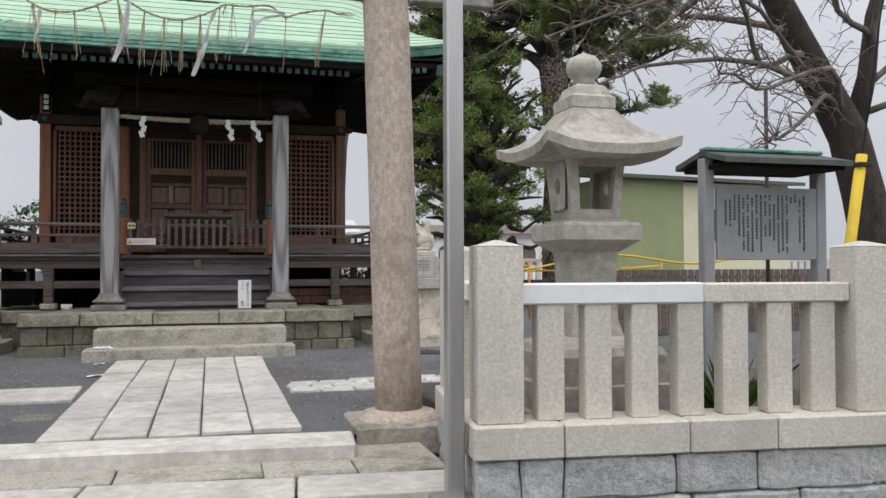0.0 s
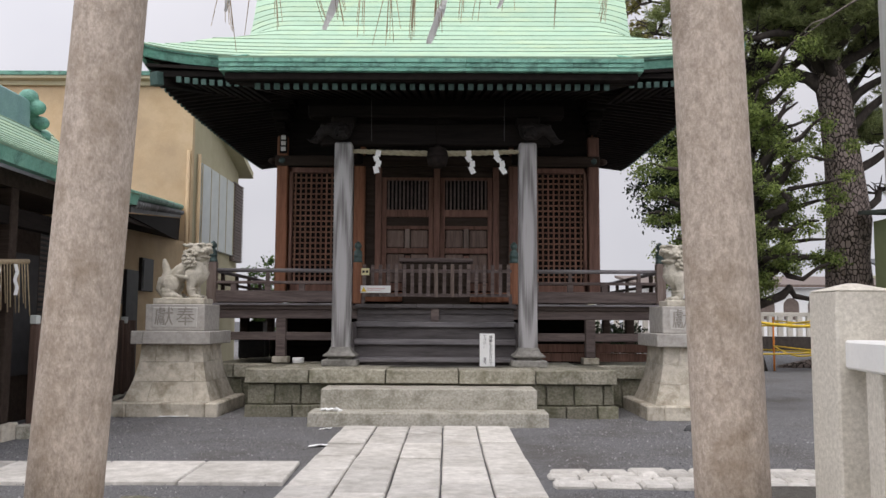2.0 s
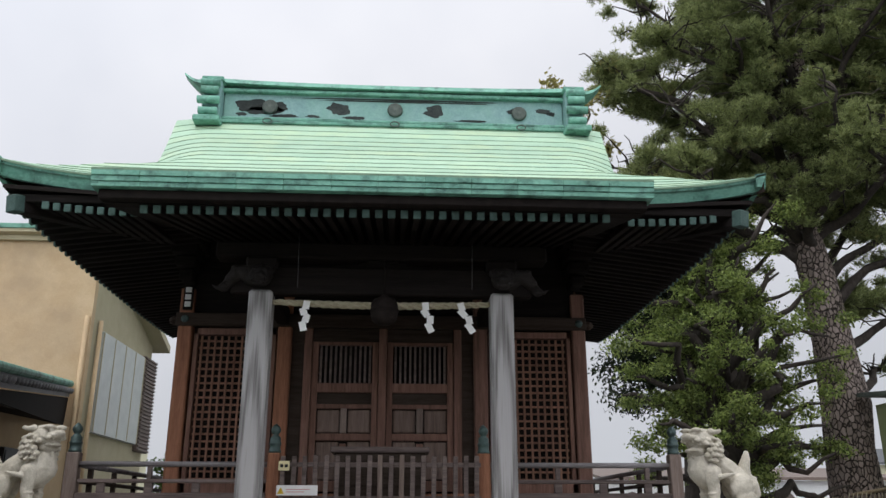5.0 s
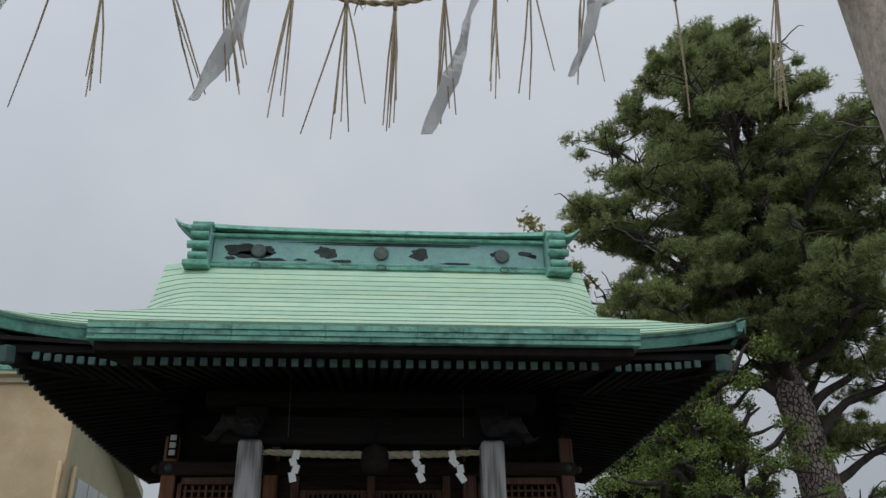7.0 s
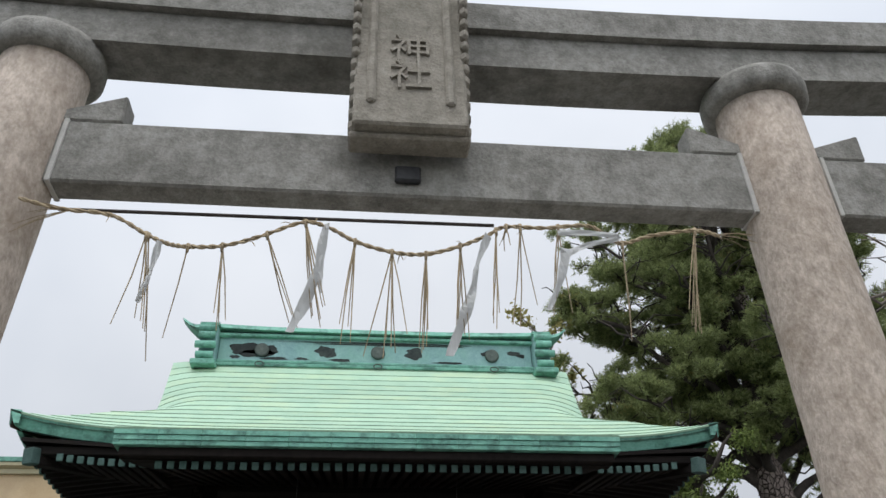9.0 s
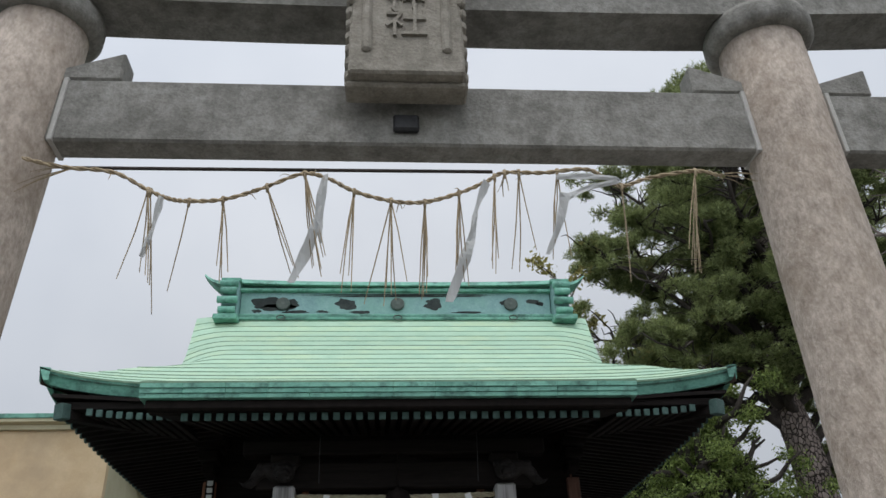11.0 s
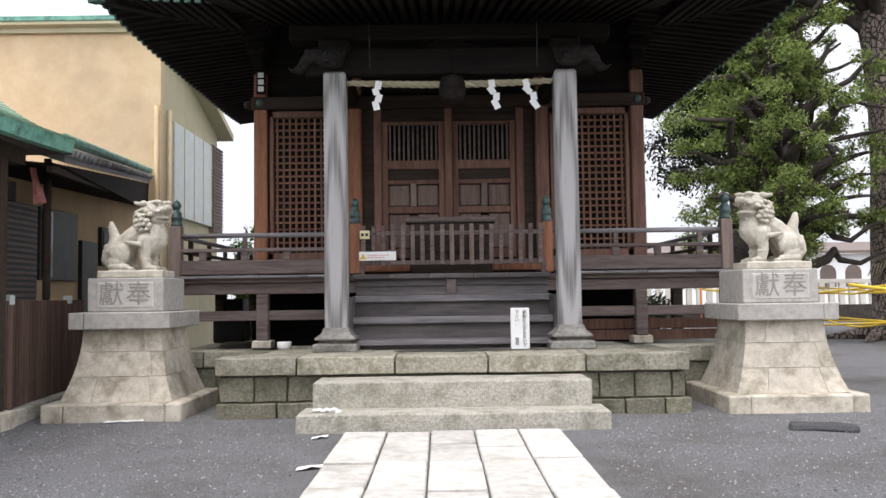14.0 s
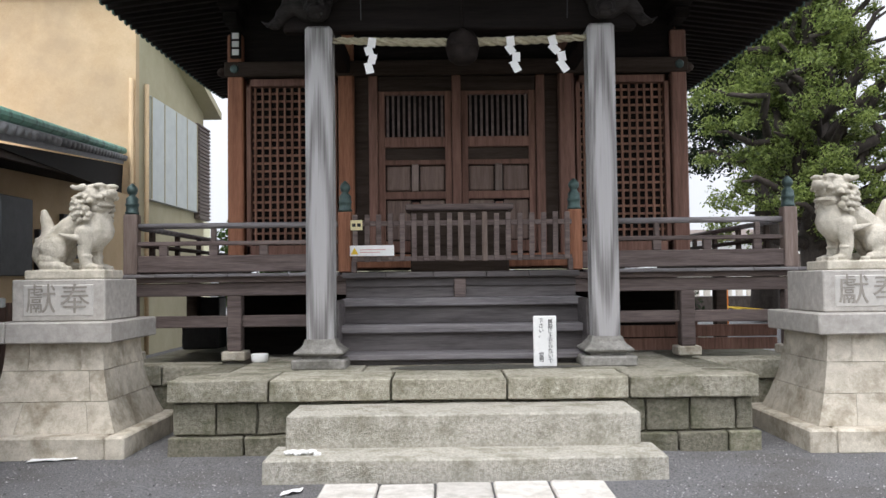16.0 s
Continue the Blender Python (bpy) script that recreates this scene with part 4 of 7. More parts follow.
g = [[bm.verts.new(main_point(u, y) * 1 + Vector((0, 2 * (19.9 - y), 0))) for u in US] for y in yb]
for r0, r1 in zip(g, g[1:]):
    for k in range(len(US) - 1):
        bm.faces.new((r0[k], r0[k + 1], r1[k + 1], r1[k]))
part("far_slope", bm, "copper_light", roof, smooth=True)
# side skirts
for s in (-1, 1):
    bm = bmesh.new()
    g = []
    for j in range(25):
        v = j / 24
        y = 15.55 + 8.70 * v
        lift = 0.28 * abs(2 * v - 1) ** 5.5
        row = []
        for k in range(7):
            t = k / 6
            x = 4.98 - 1.45 * t
            yy = y + (19.9 - y) * 0.30 * t
            row.append(bm.verts.new((RX + s * x, yy, eave_z(15.55) + lift * (1 - t) ** 2 + 0.26 * t + 0.08 * t * t - 0.05)))
        g.append(row)
    for r0, r1 in zip(g, g[1:]):
        for k in range(6):
            bm.faces.new((r0[k], r0[k + 1], r1[k + 1], r1[k]))
    part("side_slope", bm, "copper_light", roof, smooth=True)
    # closed gable end
    bm = bmesh.new()
    edge = [(main_point(s, y), y) for y in ys] + [(main_point(s, y), 39.8 - y) for y in reversed(ys)]
    rows = [(bm.verts.new((p.x - s * 0.05, y, p.z - 0.03)), bm.verts.new((p.x - s * 0.05, y, min(p.z - 0.05, 5.66)))) for p, y in edge]
    for (a0, a1), (b0, b1) in zip(rows, rows[1:]):
        bm.faces.new((a0, b0, b1, a1))
    part("gable_board", bm, "wood_dark", roof)
# eave fascia of the main roof: street side, far side and both flanks
def fascia(points, drop, inset, mat, name, parent):
    bm = bmesh.new()
    rows = []
    for p, n in points:
        rows.append([bm.verts.new(v) for v in (p + Vector((0, 0, 0.018)), p + n * inset - Vector((0, 0, drop)), p - n * 0.15 - Vector((0, 0, drop)), p - n * 0.15 + Vector((0, 0, 0.0)))])
    for a, b in zip(rows, rows[1:]):
        for k in range(4):
            bm.faces.new((a[k], b[k], b[(k + 1) % 4], a[(k + 1) % 4]))
    bm.faces.new(rows[0])
    bm.faces.new(rows[-1][::-1])
    return part(name, bm, mat, parent)


for k in range(10):
    seg = US[k * 6:k * 6 + 7]
    fascia([(main_point(u, 15.55), Vector((0, -1, 0))) for u in seg], 0.18, -0.08, "copper_edge", "eave_fascia", roof)
    fascia([(main_point(u, 15.55) + Vector((0, 8.70, 0)), Vector((0, 1, 0))) for u in seg], 0.18, -0.08, "copper_edge", "eave_fascia", roof)
for s in (-1, 1):
    for k in range(6):
        pts = []
        for i in range(5):
            v = (k * 4 + i) / 24
            pts.append((Vector((RX + s * 4.98, 15.55 + 8.70 * v, eave_z(15.55) + 0.28 * abs(2 * v - 1) ** 5.5)), Vector((s, 0, 0))))
        fascia(pts, 0.18, -0.08, "copper_edge", "eave_fascia", roof)
# apron over the steps
AW = 3.09
AC = -0.65         # middle of the apron


def apron_point(u, y):
    return Vector((AC + u * AW, y, eave_z(y) + 0.012))


yas = [14.2 + 0.28 * k for k in range(7)]
for y0, y1 in zip(yas, yas[1:]):
    course(apron_point, [i / 10 - 1 for i in range(21)], y0, y1)
for k in range(12):
    x0 = AC - AW + 2 * AW * k / 12
    x1 = x0 + 2 * AW / 12
    for z0, z1, yo in ((5.005, 5.060, 14.235), (5.062, 5.122, 14.218), (5.124, 5.192, 14.20)):
        block("fascia_strip", x0 + 0.001, x1 - 0.001, yo, 14.50, z0, z1, "copper_edge", roof, bevel=0.004)
for s in (-1, 1):
    bm = bmesh.new()
    xa = AC + s * AW
    a = [bm.verts.new(v) for v in ((xa, 14.2, 5.19), (xa, 15.9, eave_z(15.9)), (xa, 15.9, eave_z(15.9) - 0.25), (xa, 14.24, 5.01))]
    b = [bm.verts.new((v.co.x - s * 0.08, v.co.y, v.co.z)) for v in a]
    bm.faces.new(a)
    bm.faces.new(b)
    for k in range(4):
        bm.faces.new((a[k], b[k], b[(k + 1) % 4], a[(k + 1) % 4]))
    part("apron_cheek", bm, "copper_edge", roof)
# under-eave boards, with the eave shade put into their near-black colour
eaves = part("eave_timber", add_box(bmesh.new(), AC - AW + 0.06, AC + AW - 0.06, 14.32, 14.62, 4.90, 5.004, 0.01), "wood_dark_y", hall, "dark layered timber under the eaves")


def sheet(name, corners, mat, parent, thick=0.05):
    bm = bmesh.new()
    a = [bm.verts.new(v) for v in corners]
    b = [bm.verts.new(Vector(v) + Vector((0, 0, thick))) for v in corners]
    bm.faces.new(a)
    bm.faces.new(b[::-1])
    for k in range(4):
        bm.faces.new((a[k], b[k], b[(k + 1) % 4], a[(k + 1) % 4]))
    return part(name, bm, mat, parent)


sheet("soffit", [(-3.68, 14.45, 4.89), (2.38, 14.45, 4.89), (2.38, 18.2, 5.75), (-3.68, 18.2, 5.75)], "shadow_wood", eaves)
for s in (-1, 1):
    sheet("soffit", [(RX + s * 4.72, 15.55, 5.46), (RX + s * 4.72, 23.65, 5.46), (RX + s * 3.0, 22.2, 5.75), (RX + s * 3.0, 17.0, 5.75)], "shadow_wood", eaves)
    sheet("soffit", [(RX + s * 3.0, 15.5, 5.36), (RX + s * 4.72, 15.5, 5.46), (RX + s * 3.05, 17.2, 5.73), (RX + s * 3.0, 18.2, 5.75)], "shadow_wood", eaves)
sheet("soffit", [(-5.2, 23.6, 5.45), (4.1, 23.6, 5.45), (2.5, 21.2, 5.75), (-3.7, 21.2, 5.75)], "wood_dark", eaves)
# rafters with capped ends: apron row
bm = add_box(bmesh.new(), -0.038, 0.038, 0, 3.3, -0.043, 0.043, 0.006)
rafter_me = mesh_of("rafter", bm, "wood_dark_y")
bm = add_box(bmesh.new(), -0.042, 0.042, -0.014, 0.02, -0.048, 0.048, 0.006)
cap_me = mesh_of("rafter_cap", bm, "rafter_end")
n = 37
for k in range(n):
    x = -3.23 + 5.18 * k / (n - 1)
    m = pose(x, 14.5, 4.845, 12.8)
    piece("rafter", rafter_me, eaves, m)
    piece("rafter_cap", cap_me, eaves, m)
bm = add_box(bmesh.new(), -0.04, 0.04, 0, 1.9, -0.04, 0.04, 0.006)
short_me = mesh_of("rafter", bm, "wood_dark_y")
for s in (-1, 1):
    for k in range(9):
        x = RX + s * (3.12 + 0.135 * k)
        m = pose(x, 15.56, 5.19 + 0.07 * (k / 8) ** 2, 7)
        piece("rafter", short_me, eaves, m)
        piece("rafter_cap", cap_me, eaves, m)
    for k in range(38):
        y = 15.75 + 7.7 * k / 37
        m = pose(RX + s * 4.62, y, 5.22 + 0.07 * abs(2 * k / 37 - 1) ** 4, 7, 0, 90 * s)
        piece("rafter", short_me, eaves, m)
        piece("rafter_cap", cap_me, eaves, m)
    # corner hip beam with a capped end
    a, b = Vector((RX + s * 4.58, 15.50, 5.265)), Vector((RX + s * 3.0, 18.2, 5.62))
    d = (b - a)
    rot = d.to_track_quat("Y", "Z").to_matrix().to_4x4()
    block_bm = add_box(bmesh.new(), -0.08, 0.08, 0, d.length, -0.11, 0.09, 0.01)
    bmesh.ops.transform(block_bm, matrix=Matrix.Translation(a) @ rot, verts=block_bm.verts)
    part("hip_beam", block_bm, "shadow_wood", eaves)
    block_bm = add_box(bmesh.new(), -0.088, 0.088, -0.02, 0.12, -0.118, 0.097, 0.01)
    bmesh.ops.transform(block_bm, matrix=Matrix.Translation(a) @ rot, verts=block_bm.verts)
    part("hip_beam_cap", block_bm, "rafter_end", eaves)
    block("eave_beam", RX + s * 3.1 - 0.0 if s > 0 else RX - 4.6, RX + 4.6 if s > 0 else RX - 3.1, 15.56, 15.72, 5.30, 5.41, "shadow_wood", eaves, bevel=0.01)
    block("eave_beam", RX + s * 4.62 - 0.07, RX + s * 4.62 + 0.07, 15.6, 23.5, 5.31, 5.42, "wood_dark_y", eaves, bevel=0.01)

# ridge
RC = -0.50          # middle of the ridge
ridge = part("ridge", add_box(bmesh.new(), RC - 3.12, RC + 3.12, 19.3, 19.9, 8.15, 8.92, 0.01), "copper_ridge", hall, "copper-clad box ridge with dark flaking patches")
for z0, z1, d, hw in ((8.20, 8.27, 0.16, 3.26), (8.30, 8.36, 0.09, 3.18), (8.86, 8.93, 0.09, 3.2)):
    block("moulding", RC - hw, RC + hw, 19.3 - d, 19.9 + d, z0, z1, "copper_edge", ridge, bevel=0.012)
bm = bmesh.new()
rows = []
for i in range(101):
    u = -1 + i / 50
    e = max(0.0, (abs(u) - 0.88) / 0.12)
    z = 8.96 + 0.10 * min(abs(u), 0.88) ** 3 + 0.31 * e ** 1.8
    th = 0.11 - 0.07 * e
    hw = 0.45 - 0.33 * e ** 0.7
    x = RC + u * 3.93
    rows.append([bm.verts.new(v) for v in ((x, 19.6 - hw, z), (x, 19.6 + hw, z), (x, 19.6 + hw * 0.85, z + th), (x, 19.6 - hw * 0.85, z + th))])
for a, b in zip(rows, rows[1:]):
    for k in range(4):
        bm.faces.new((a[k], b[k], b[(k + 1) % 4], a[(k + 1) % 4]))
bm.faces.new(rows[0])
bm.faces.new(rows[-1][::-1])
part("ridge_cap", bm, "copper_edge", ridge)
rng = random.Random(17)


def add_patch(bm, x, z, w, h, y, seed):
    """A flat patch with a ragged outline."""
    n = 22
    vs = []
    for k in range(n):
        a = 2 * math.pi * k / n
        r = 0.72 + 0.42 * noise.noise((math.cos(a) * 1.7 + seed, math.sin(a) * 1.7, seed * 1.3))
        vs.append(bm.verts.new((x + w * r * math.cos(a), y, z + h * r * math.sin(a))))
    mid_v = bm.verts.new((x, y, z))
    for k in range(n):
        bm.faces.new((mid_v, vs[k], vs[(k + 1) % n]))


# flaked patches on the street face
for x, z, w, h in ((-2.63, 8.63, 0.34, 0.13), (-2.35, 8.54, 0.36, 0.09), (-1.05, 8.61, 0.22, 0.15), (0.72, 8.6, 0.19, 0.14), (-2.15, 8.62, 0.2, 0.1), (2.2, 8.65, 0.12, 0.07), (2.75, 8.67, 0.16, 0.06), (-2.0, 8.44, 0.25, 0.035), (-2.8, 8.45, 0.1, 0.04), (-0.75, 8.43, 0.2, 0.04), (1.4, 8.43, 0.3, 0.03), (-1.5, 8.44, 0.14, 0.035), (2.9, 8.62, 0.08, 0.05)):
    bm = bmesh.new()
    add_patch(bm, RC + x, z, w * 1.25, h * 1.2, 19.296, x)
    part("flaked_patch", bm, "copper_black", ridge)
# two long thin black streaks just below the upper moulding
for z, w, x in ((8.815, 2.75, 0.05), (8.78, 2.4, 0.2)):
    bm = bmesh.new()
    add_patch(bm, RC + x, z, w, 0.026, 19.295 - (8.8 - z) * 0.02, z * 3)
    part("flaked_patch", bm, "copper_black", ridge)
for x in (-2.28, 0.0, 2.3):
    bm = add_lathe(bmesh.new(), [(0.14, 0), (0.14, 0.03), (0.11, 0.05), (0.09, 0.045), (0.04, 0.06), (0.0, 0.06)], 24)
    bmesh.ops.transform(bm, matrix=pose(RC + x, 19.29, 8.60, 90), verts=bm.verts)
    part("crest_boss", bm, "copper_bare", ridge, "round dark crest boss", True)
    bm = bmesh.new()
    add_tube(bm, [(RC + x + 0.08 * math.cos(a), 19.08, 8.22 + 0.05 * math.sin(a)) for a in [2 * math.pi * k / 16 for k in range(17)]], 0.012, 6)
    part("iron_ring", bm, "copper_bare", ridge, smooth=True)
for s in (-1, 1):
    end = block("ridge_end", RC + s * 3.29 - 0.16, RC + s * 3.29 + 0.16, 19.02, 20.1, 8.12, 9.0, "copper_ridge", ridge, "stacked scroll-shaped copper ridge end", bevel=0.02)
    for z, w, y in ((8.90, 0.17, 18.99), (8.74, 0.15, 18.95), (8.52, 0.19, 18.91), (8.31, 0.16, 18.93)):
        bm = add_tube(bmesh.new(), [(RC + s * 3.31 - w, y, z), (RC + s * 3.31 + w, y, z)], [0.072, 0.072], 14)
        part("scroll", bm, "copper_edge", end, smooth=True)
    block("foot", RC + s * 3.31 - 0.23, RC + s * 3.31 + 0.23, 18.82, 19.3, 8.08, 8.19, "copper_edge", end, bevel=0.015)
    block("cover_plate", RC + s * 3.29 - 0.19, RC + s * 3.29 + 0.19, 19.0, 20.1, 8.98, 9.05, "copper_edge", end, bevel=0.01)

ridge.location = (0, 0.2, 0.13)

# porch posts on stone bases
for x in (-2.11, 0.91):
    post = part("porch_post", add_box(bmesh.new(), -0.145, 0.145, -0.145, 0.145, -1.6 - x * 0.2, 1.77 - x * 0.2, 0.03), "wood_grain", None, "weathered silver-grey porch post with strong grain")
    post.location = (x, 15.95, 2.53 + x * 0.2)
    adopt(post, hall)
    block("stone_base", x - 0.285, x + 0.285, 15.665, 16.235, 0.655, 0.765, "torii_grey", post, bevel=0.018, rough=0.004, cuts=1)
    bm = add_lathe(bmesh.new(), [(0.19, 0.0), (0.19, 0.03), (0.25, 0.045), (0.26, 0.06), (0.255, 0.075), (0.205, 0.11), (0.175, 0.145), (0.158, 0.20)], at=(x, 15.95, 0.765), square=True)
    part("stone_collar", bm, "torii_grey", post)
# porch beams and brackets, the porch shade put into their colour
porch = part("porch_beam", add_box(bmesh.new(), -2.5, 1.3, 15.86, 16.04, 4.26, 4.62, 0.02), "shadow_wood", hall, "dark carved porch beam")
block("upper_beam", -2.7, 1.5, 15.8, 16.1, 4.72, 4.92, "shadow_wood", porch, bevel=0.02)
rng = random.Random(31)
for s, x in ((-1, -2.11), (1, 0.91)):
    bm = bmesh.new()
    for k in range(9):
        t = k / 8
        add_ball(bm, (x + s * (0.10 + 0.36 * t), 15.85 + 0.03 * math.sin(k * 2), 4.46 + 0.10 * math.sin(t * 3.5) - 0.10 * t), 0.12 - 0.06 * t, (1.2, 1.1, 1), None, 2)
    for k in range(5):
        add_ball(bm, (x + s * (0.05 + 0.07 * k), 15.78, 4.52 + 0.05 * math.sin(k * 2.2)), 0.06, (1, 1, 1), None, 1)
    add_tube(bm, [(x + s * 0.44, 15.82, 4.36), (x + s * 0.53, 15.80, 4.30), (x + s * 0.60, 15.79, 4.35)], [0.045, 0.03, 0.008], 8)
    nose = part("carved_nosing", bm, "wood_carved", porch, "carved beast-head beam end", True)
    fuse = nose.modifiers.new("fuse", "REMESH")
    fuse.mode, fuse.voxel_size, fuse.use_smooth_shade = "VOXEL", 0.016, True
    bm = bmesh.new()
    add_ball(bm, (x, 15.76, 4.46), 0.15, (1, 1, 0.95), None, 2)
    add_ball(bm, (x, 15.62, 4.41), 0.085, (1.1, 1.1, 0.7), None, 2)
    add_ball(bm, (x, 15.64, 4.33), 0.07, (1.1, 1.0, 0.45), None, 2)
    for q in (-1, 1):
        add_ball(bm, (x + q * 0.065, 15.64, 4.51), 0.035, (1, 1, 0.8), None, 1)
        add_ball(bm, (x + q * 0.14, 15.76, 4.53), 0.055, (0.6, 1.2, 1), None, 1)
        add_ball(bm, (x + q * 0.04, 15.55, 4.42), 0.022, (1, 1, 1), None, 1)
        add_tube(bm, [(x + q * 0.06, 15.60, 4.37), (x + q * 0.09, 15.54, 4.33), (x + q * 0.10, 15.51, 4.38)], [0.022, 0.016, 0.005], 6)
    for q in range(9):
        add_ball(bm, (x - 0.14 + 0.035 * q, 15.74, 4.60 - 0.012 * abs(q - 4)), 0.034, (1, 1, 1), None, 1)
    beast = part("carved_nosing", bm, "wood_carved", porch, "carved beast head above the porch post", True)
    fuse = beast.modifiers.new("fuse", "REMESH")
    fuse.mode, fuse.voxel_size, fuse.use_smooth_shade = "VOXEL", 0.012, True
    block("bracket_block", x - 0.2, x + 0.2, 15.75, 16.15, 4.55, 4.72, "shadow_wood", porch, bevel=0.03)
    block("link_beam", x - 0.09, x + 0.09, 16.05, 18.1, 4.35, 4.6, "shadow_wood", porch, bevel=0.02)
for k in range(3):
    block("frog_leg_strut", -0.6 - 0.4 + 0.1 * k, -0.6 + 0.4 - 0.1 * k, 15.9, 16.0, 4.62 + 0.035 * k, 4.655 + 0.035 * k, "shadow_wood", porch, bevel=0.008)
for x in (-1.62, 0.5):
    tube("hanging_wire", [(x, 15.4, 4.98), (x, 15.5, 4.25)], 0.005, "metal_dark", porch)

# hall body: walls, posts, headers
block("rear_wall", AX - 3.0, AX + 3.0, 21.0, 21.1, 1.74, 5.8, "wood_dark", hall, bevel=0)
for s in (-1, 1):
    block("side_wall", AX + s * 2.98 - 0.04, AX + s * 2.98 + 0.04, 18.3, 21.0, 1.74, 5.8, "wood_door", hall, bevel=0)
# Near-black sheet added to stand in for the unlit room behind the front.
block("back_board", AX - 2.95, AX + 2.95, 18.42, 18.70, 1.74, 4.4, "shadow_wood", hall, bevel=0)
# Upper wall coloured near black for the shade beneath the roof.
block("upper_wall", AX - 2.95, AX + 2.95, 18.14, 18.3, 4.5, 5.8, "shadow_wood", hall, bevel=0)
for x, w in ((-3.56, 0.105), (2.38, 0.105)):
    block("corner_post", x - w, x + w, 18.05, 18.27, 1.72, 4.9, "wood_red" if x < 0 else "wood_door", hall, bevel=0.02)
for x in (-2.08, 0.87):
    block("inner_post", x - 0.105, x + 0.105, 18.05, 18.27, 1.72, 4.9, "wood_red" if x < 0 else "wood_door", hall, bevel=0.02)
header = block("header_beam", AX - 3.1, AX + 3.1, 18.02, 18.2, 4.32, 4.52, "wood_dark", hall, bevel=0.012)
for x in (-3.56, -2.08, 0.87, 2.38):
    part("nail_cover", add_ball(bmesh.new(), (x, 18.01, 4.42), 0.06, (1, 0.3, 1), None, 2), "bronze", header, smooth=True)
block("floor_sill", AX - 3.1, AX + 3.1, 18.03, 18.2, 1.74, 1.92, "wood_red", hall, bevel=0.012)
for s in (-1, 1):
    for k in range(4):
        block("bracket_arm", AX + s * 2.95 - 0.1 - 0.05 * k, AX + s * 2.95 + 0.1 + 0.05 * k, 17.75 - 0.1 * k, 18.2, 4.97 + 0.18 * k, 5.12 + 0.18 * k, "shadow_wood", hall, bevel=0.02)
    part("beam_end", add_ball(bmesh.new(), (AX + s * 3.25, 18.6, 4.52), 0.07, (1.4, 1.6, 1), None, 2), "wood_dark", hall, smooth=True)

# lattice panels
for x0, x1, side in ((-3.42, -2.21, "west"), (1.0, 2.25, "east")):
    # The backing's near-black paints the shade between the slats.
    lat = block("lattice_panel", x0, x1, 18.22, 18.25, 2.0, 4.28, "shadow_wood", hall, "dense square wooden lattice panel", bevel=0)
    for a, b, z0, z1 in ((x0, x0 + 0.06, 1.92, 4.3), (x1 - 0.06, x1, 1.92, 4.3), (x0, x1, 4.2, 4.3), (x0, x1, 1.92, 2.06)):
        block("lattice_frame", a, b, 18.09, 18.22, z0, z1, "wood_door", lat, bevel=0.006)
    vm = mesh_of("slat", add_box(bmesh.new(), -0.014, 0.014, -0.02, 0.02, 0, 2.12, 0.003), "wood_lattice")
    hm = mesh_of("slat", add_box(bmesh.new(), 0, x1 - x0 - 0.12, -0.016, 0.016, -0.014, 0.014, 0.003), "wood_lattice")
    nv = 11
    for k in range(nv):
        piece("slat", vm, lat, Matrix.Translation((x0 + 0.06 + (x1 - x0 - 0.12) * (k + 0.5) / nv, 18.15, 2.07)))
    for k in range(20):
        piece("slat", hm, lat, Matrix.Translation((x0 + 0.06, 18.17, 2.12 + 0.105 * k)))

# doors
door_frame = block("door_frame", -1.78, -1.66, 18.08, 18.25, 1.9, 4.32, "wood_door", hall, bevel=0.01)
block("jamb", 0.46, 0.58, 18.08, 18.25, 1.9, 4.32, "wood_door", door_frame, bevel=0.01)
block("jamb_board", -1.98, -1.78, 18.16, 18.25, 1.9, 4.32, "wood_dark", door_frame, bevel=0.005)
block("jamb_board", 0.58, 0.77, 18.16, 18.25, 1.9, 4.32, "wood_dark", door_frame, bevel=0.005)
block("centre_post", -0.665, -0.545, 18.06, 18.25, 1.9, 4.32, "wood_door", door_frame, bevel=0.012)
block("lintel", -1.66, 0.46, 18.12, 18.25, 4.12, 4.32, "wood_dark", door_frame, bevel=0.01)
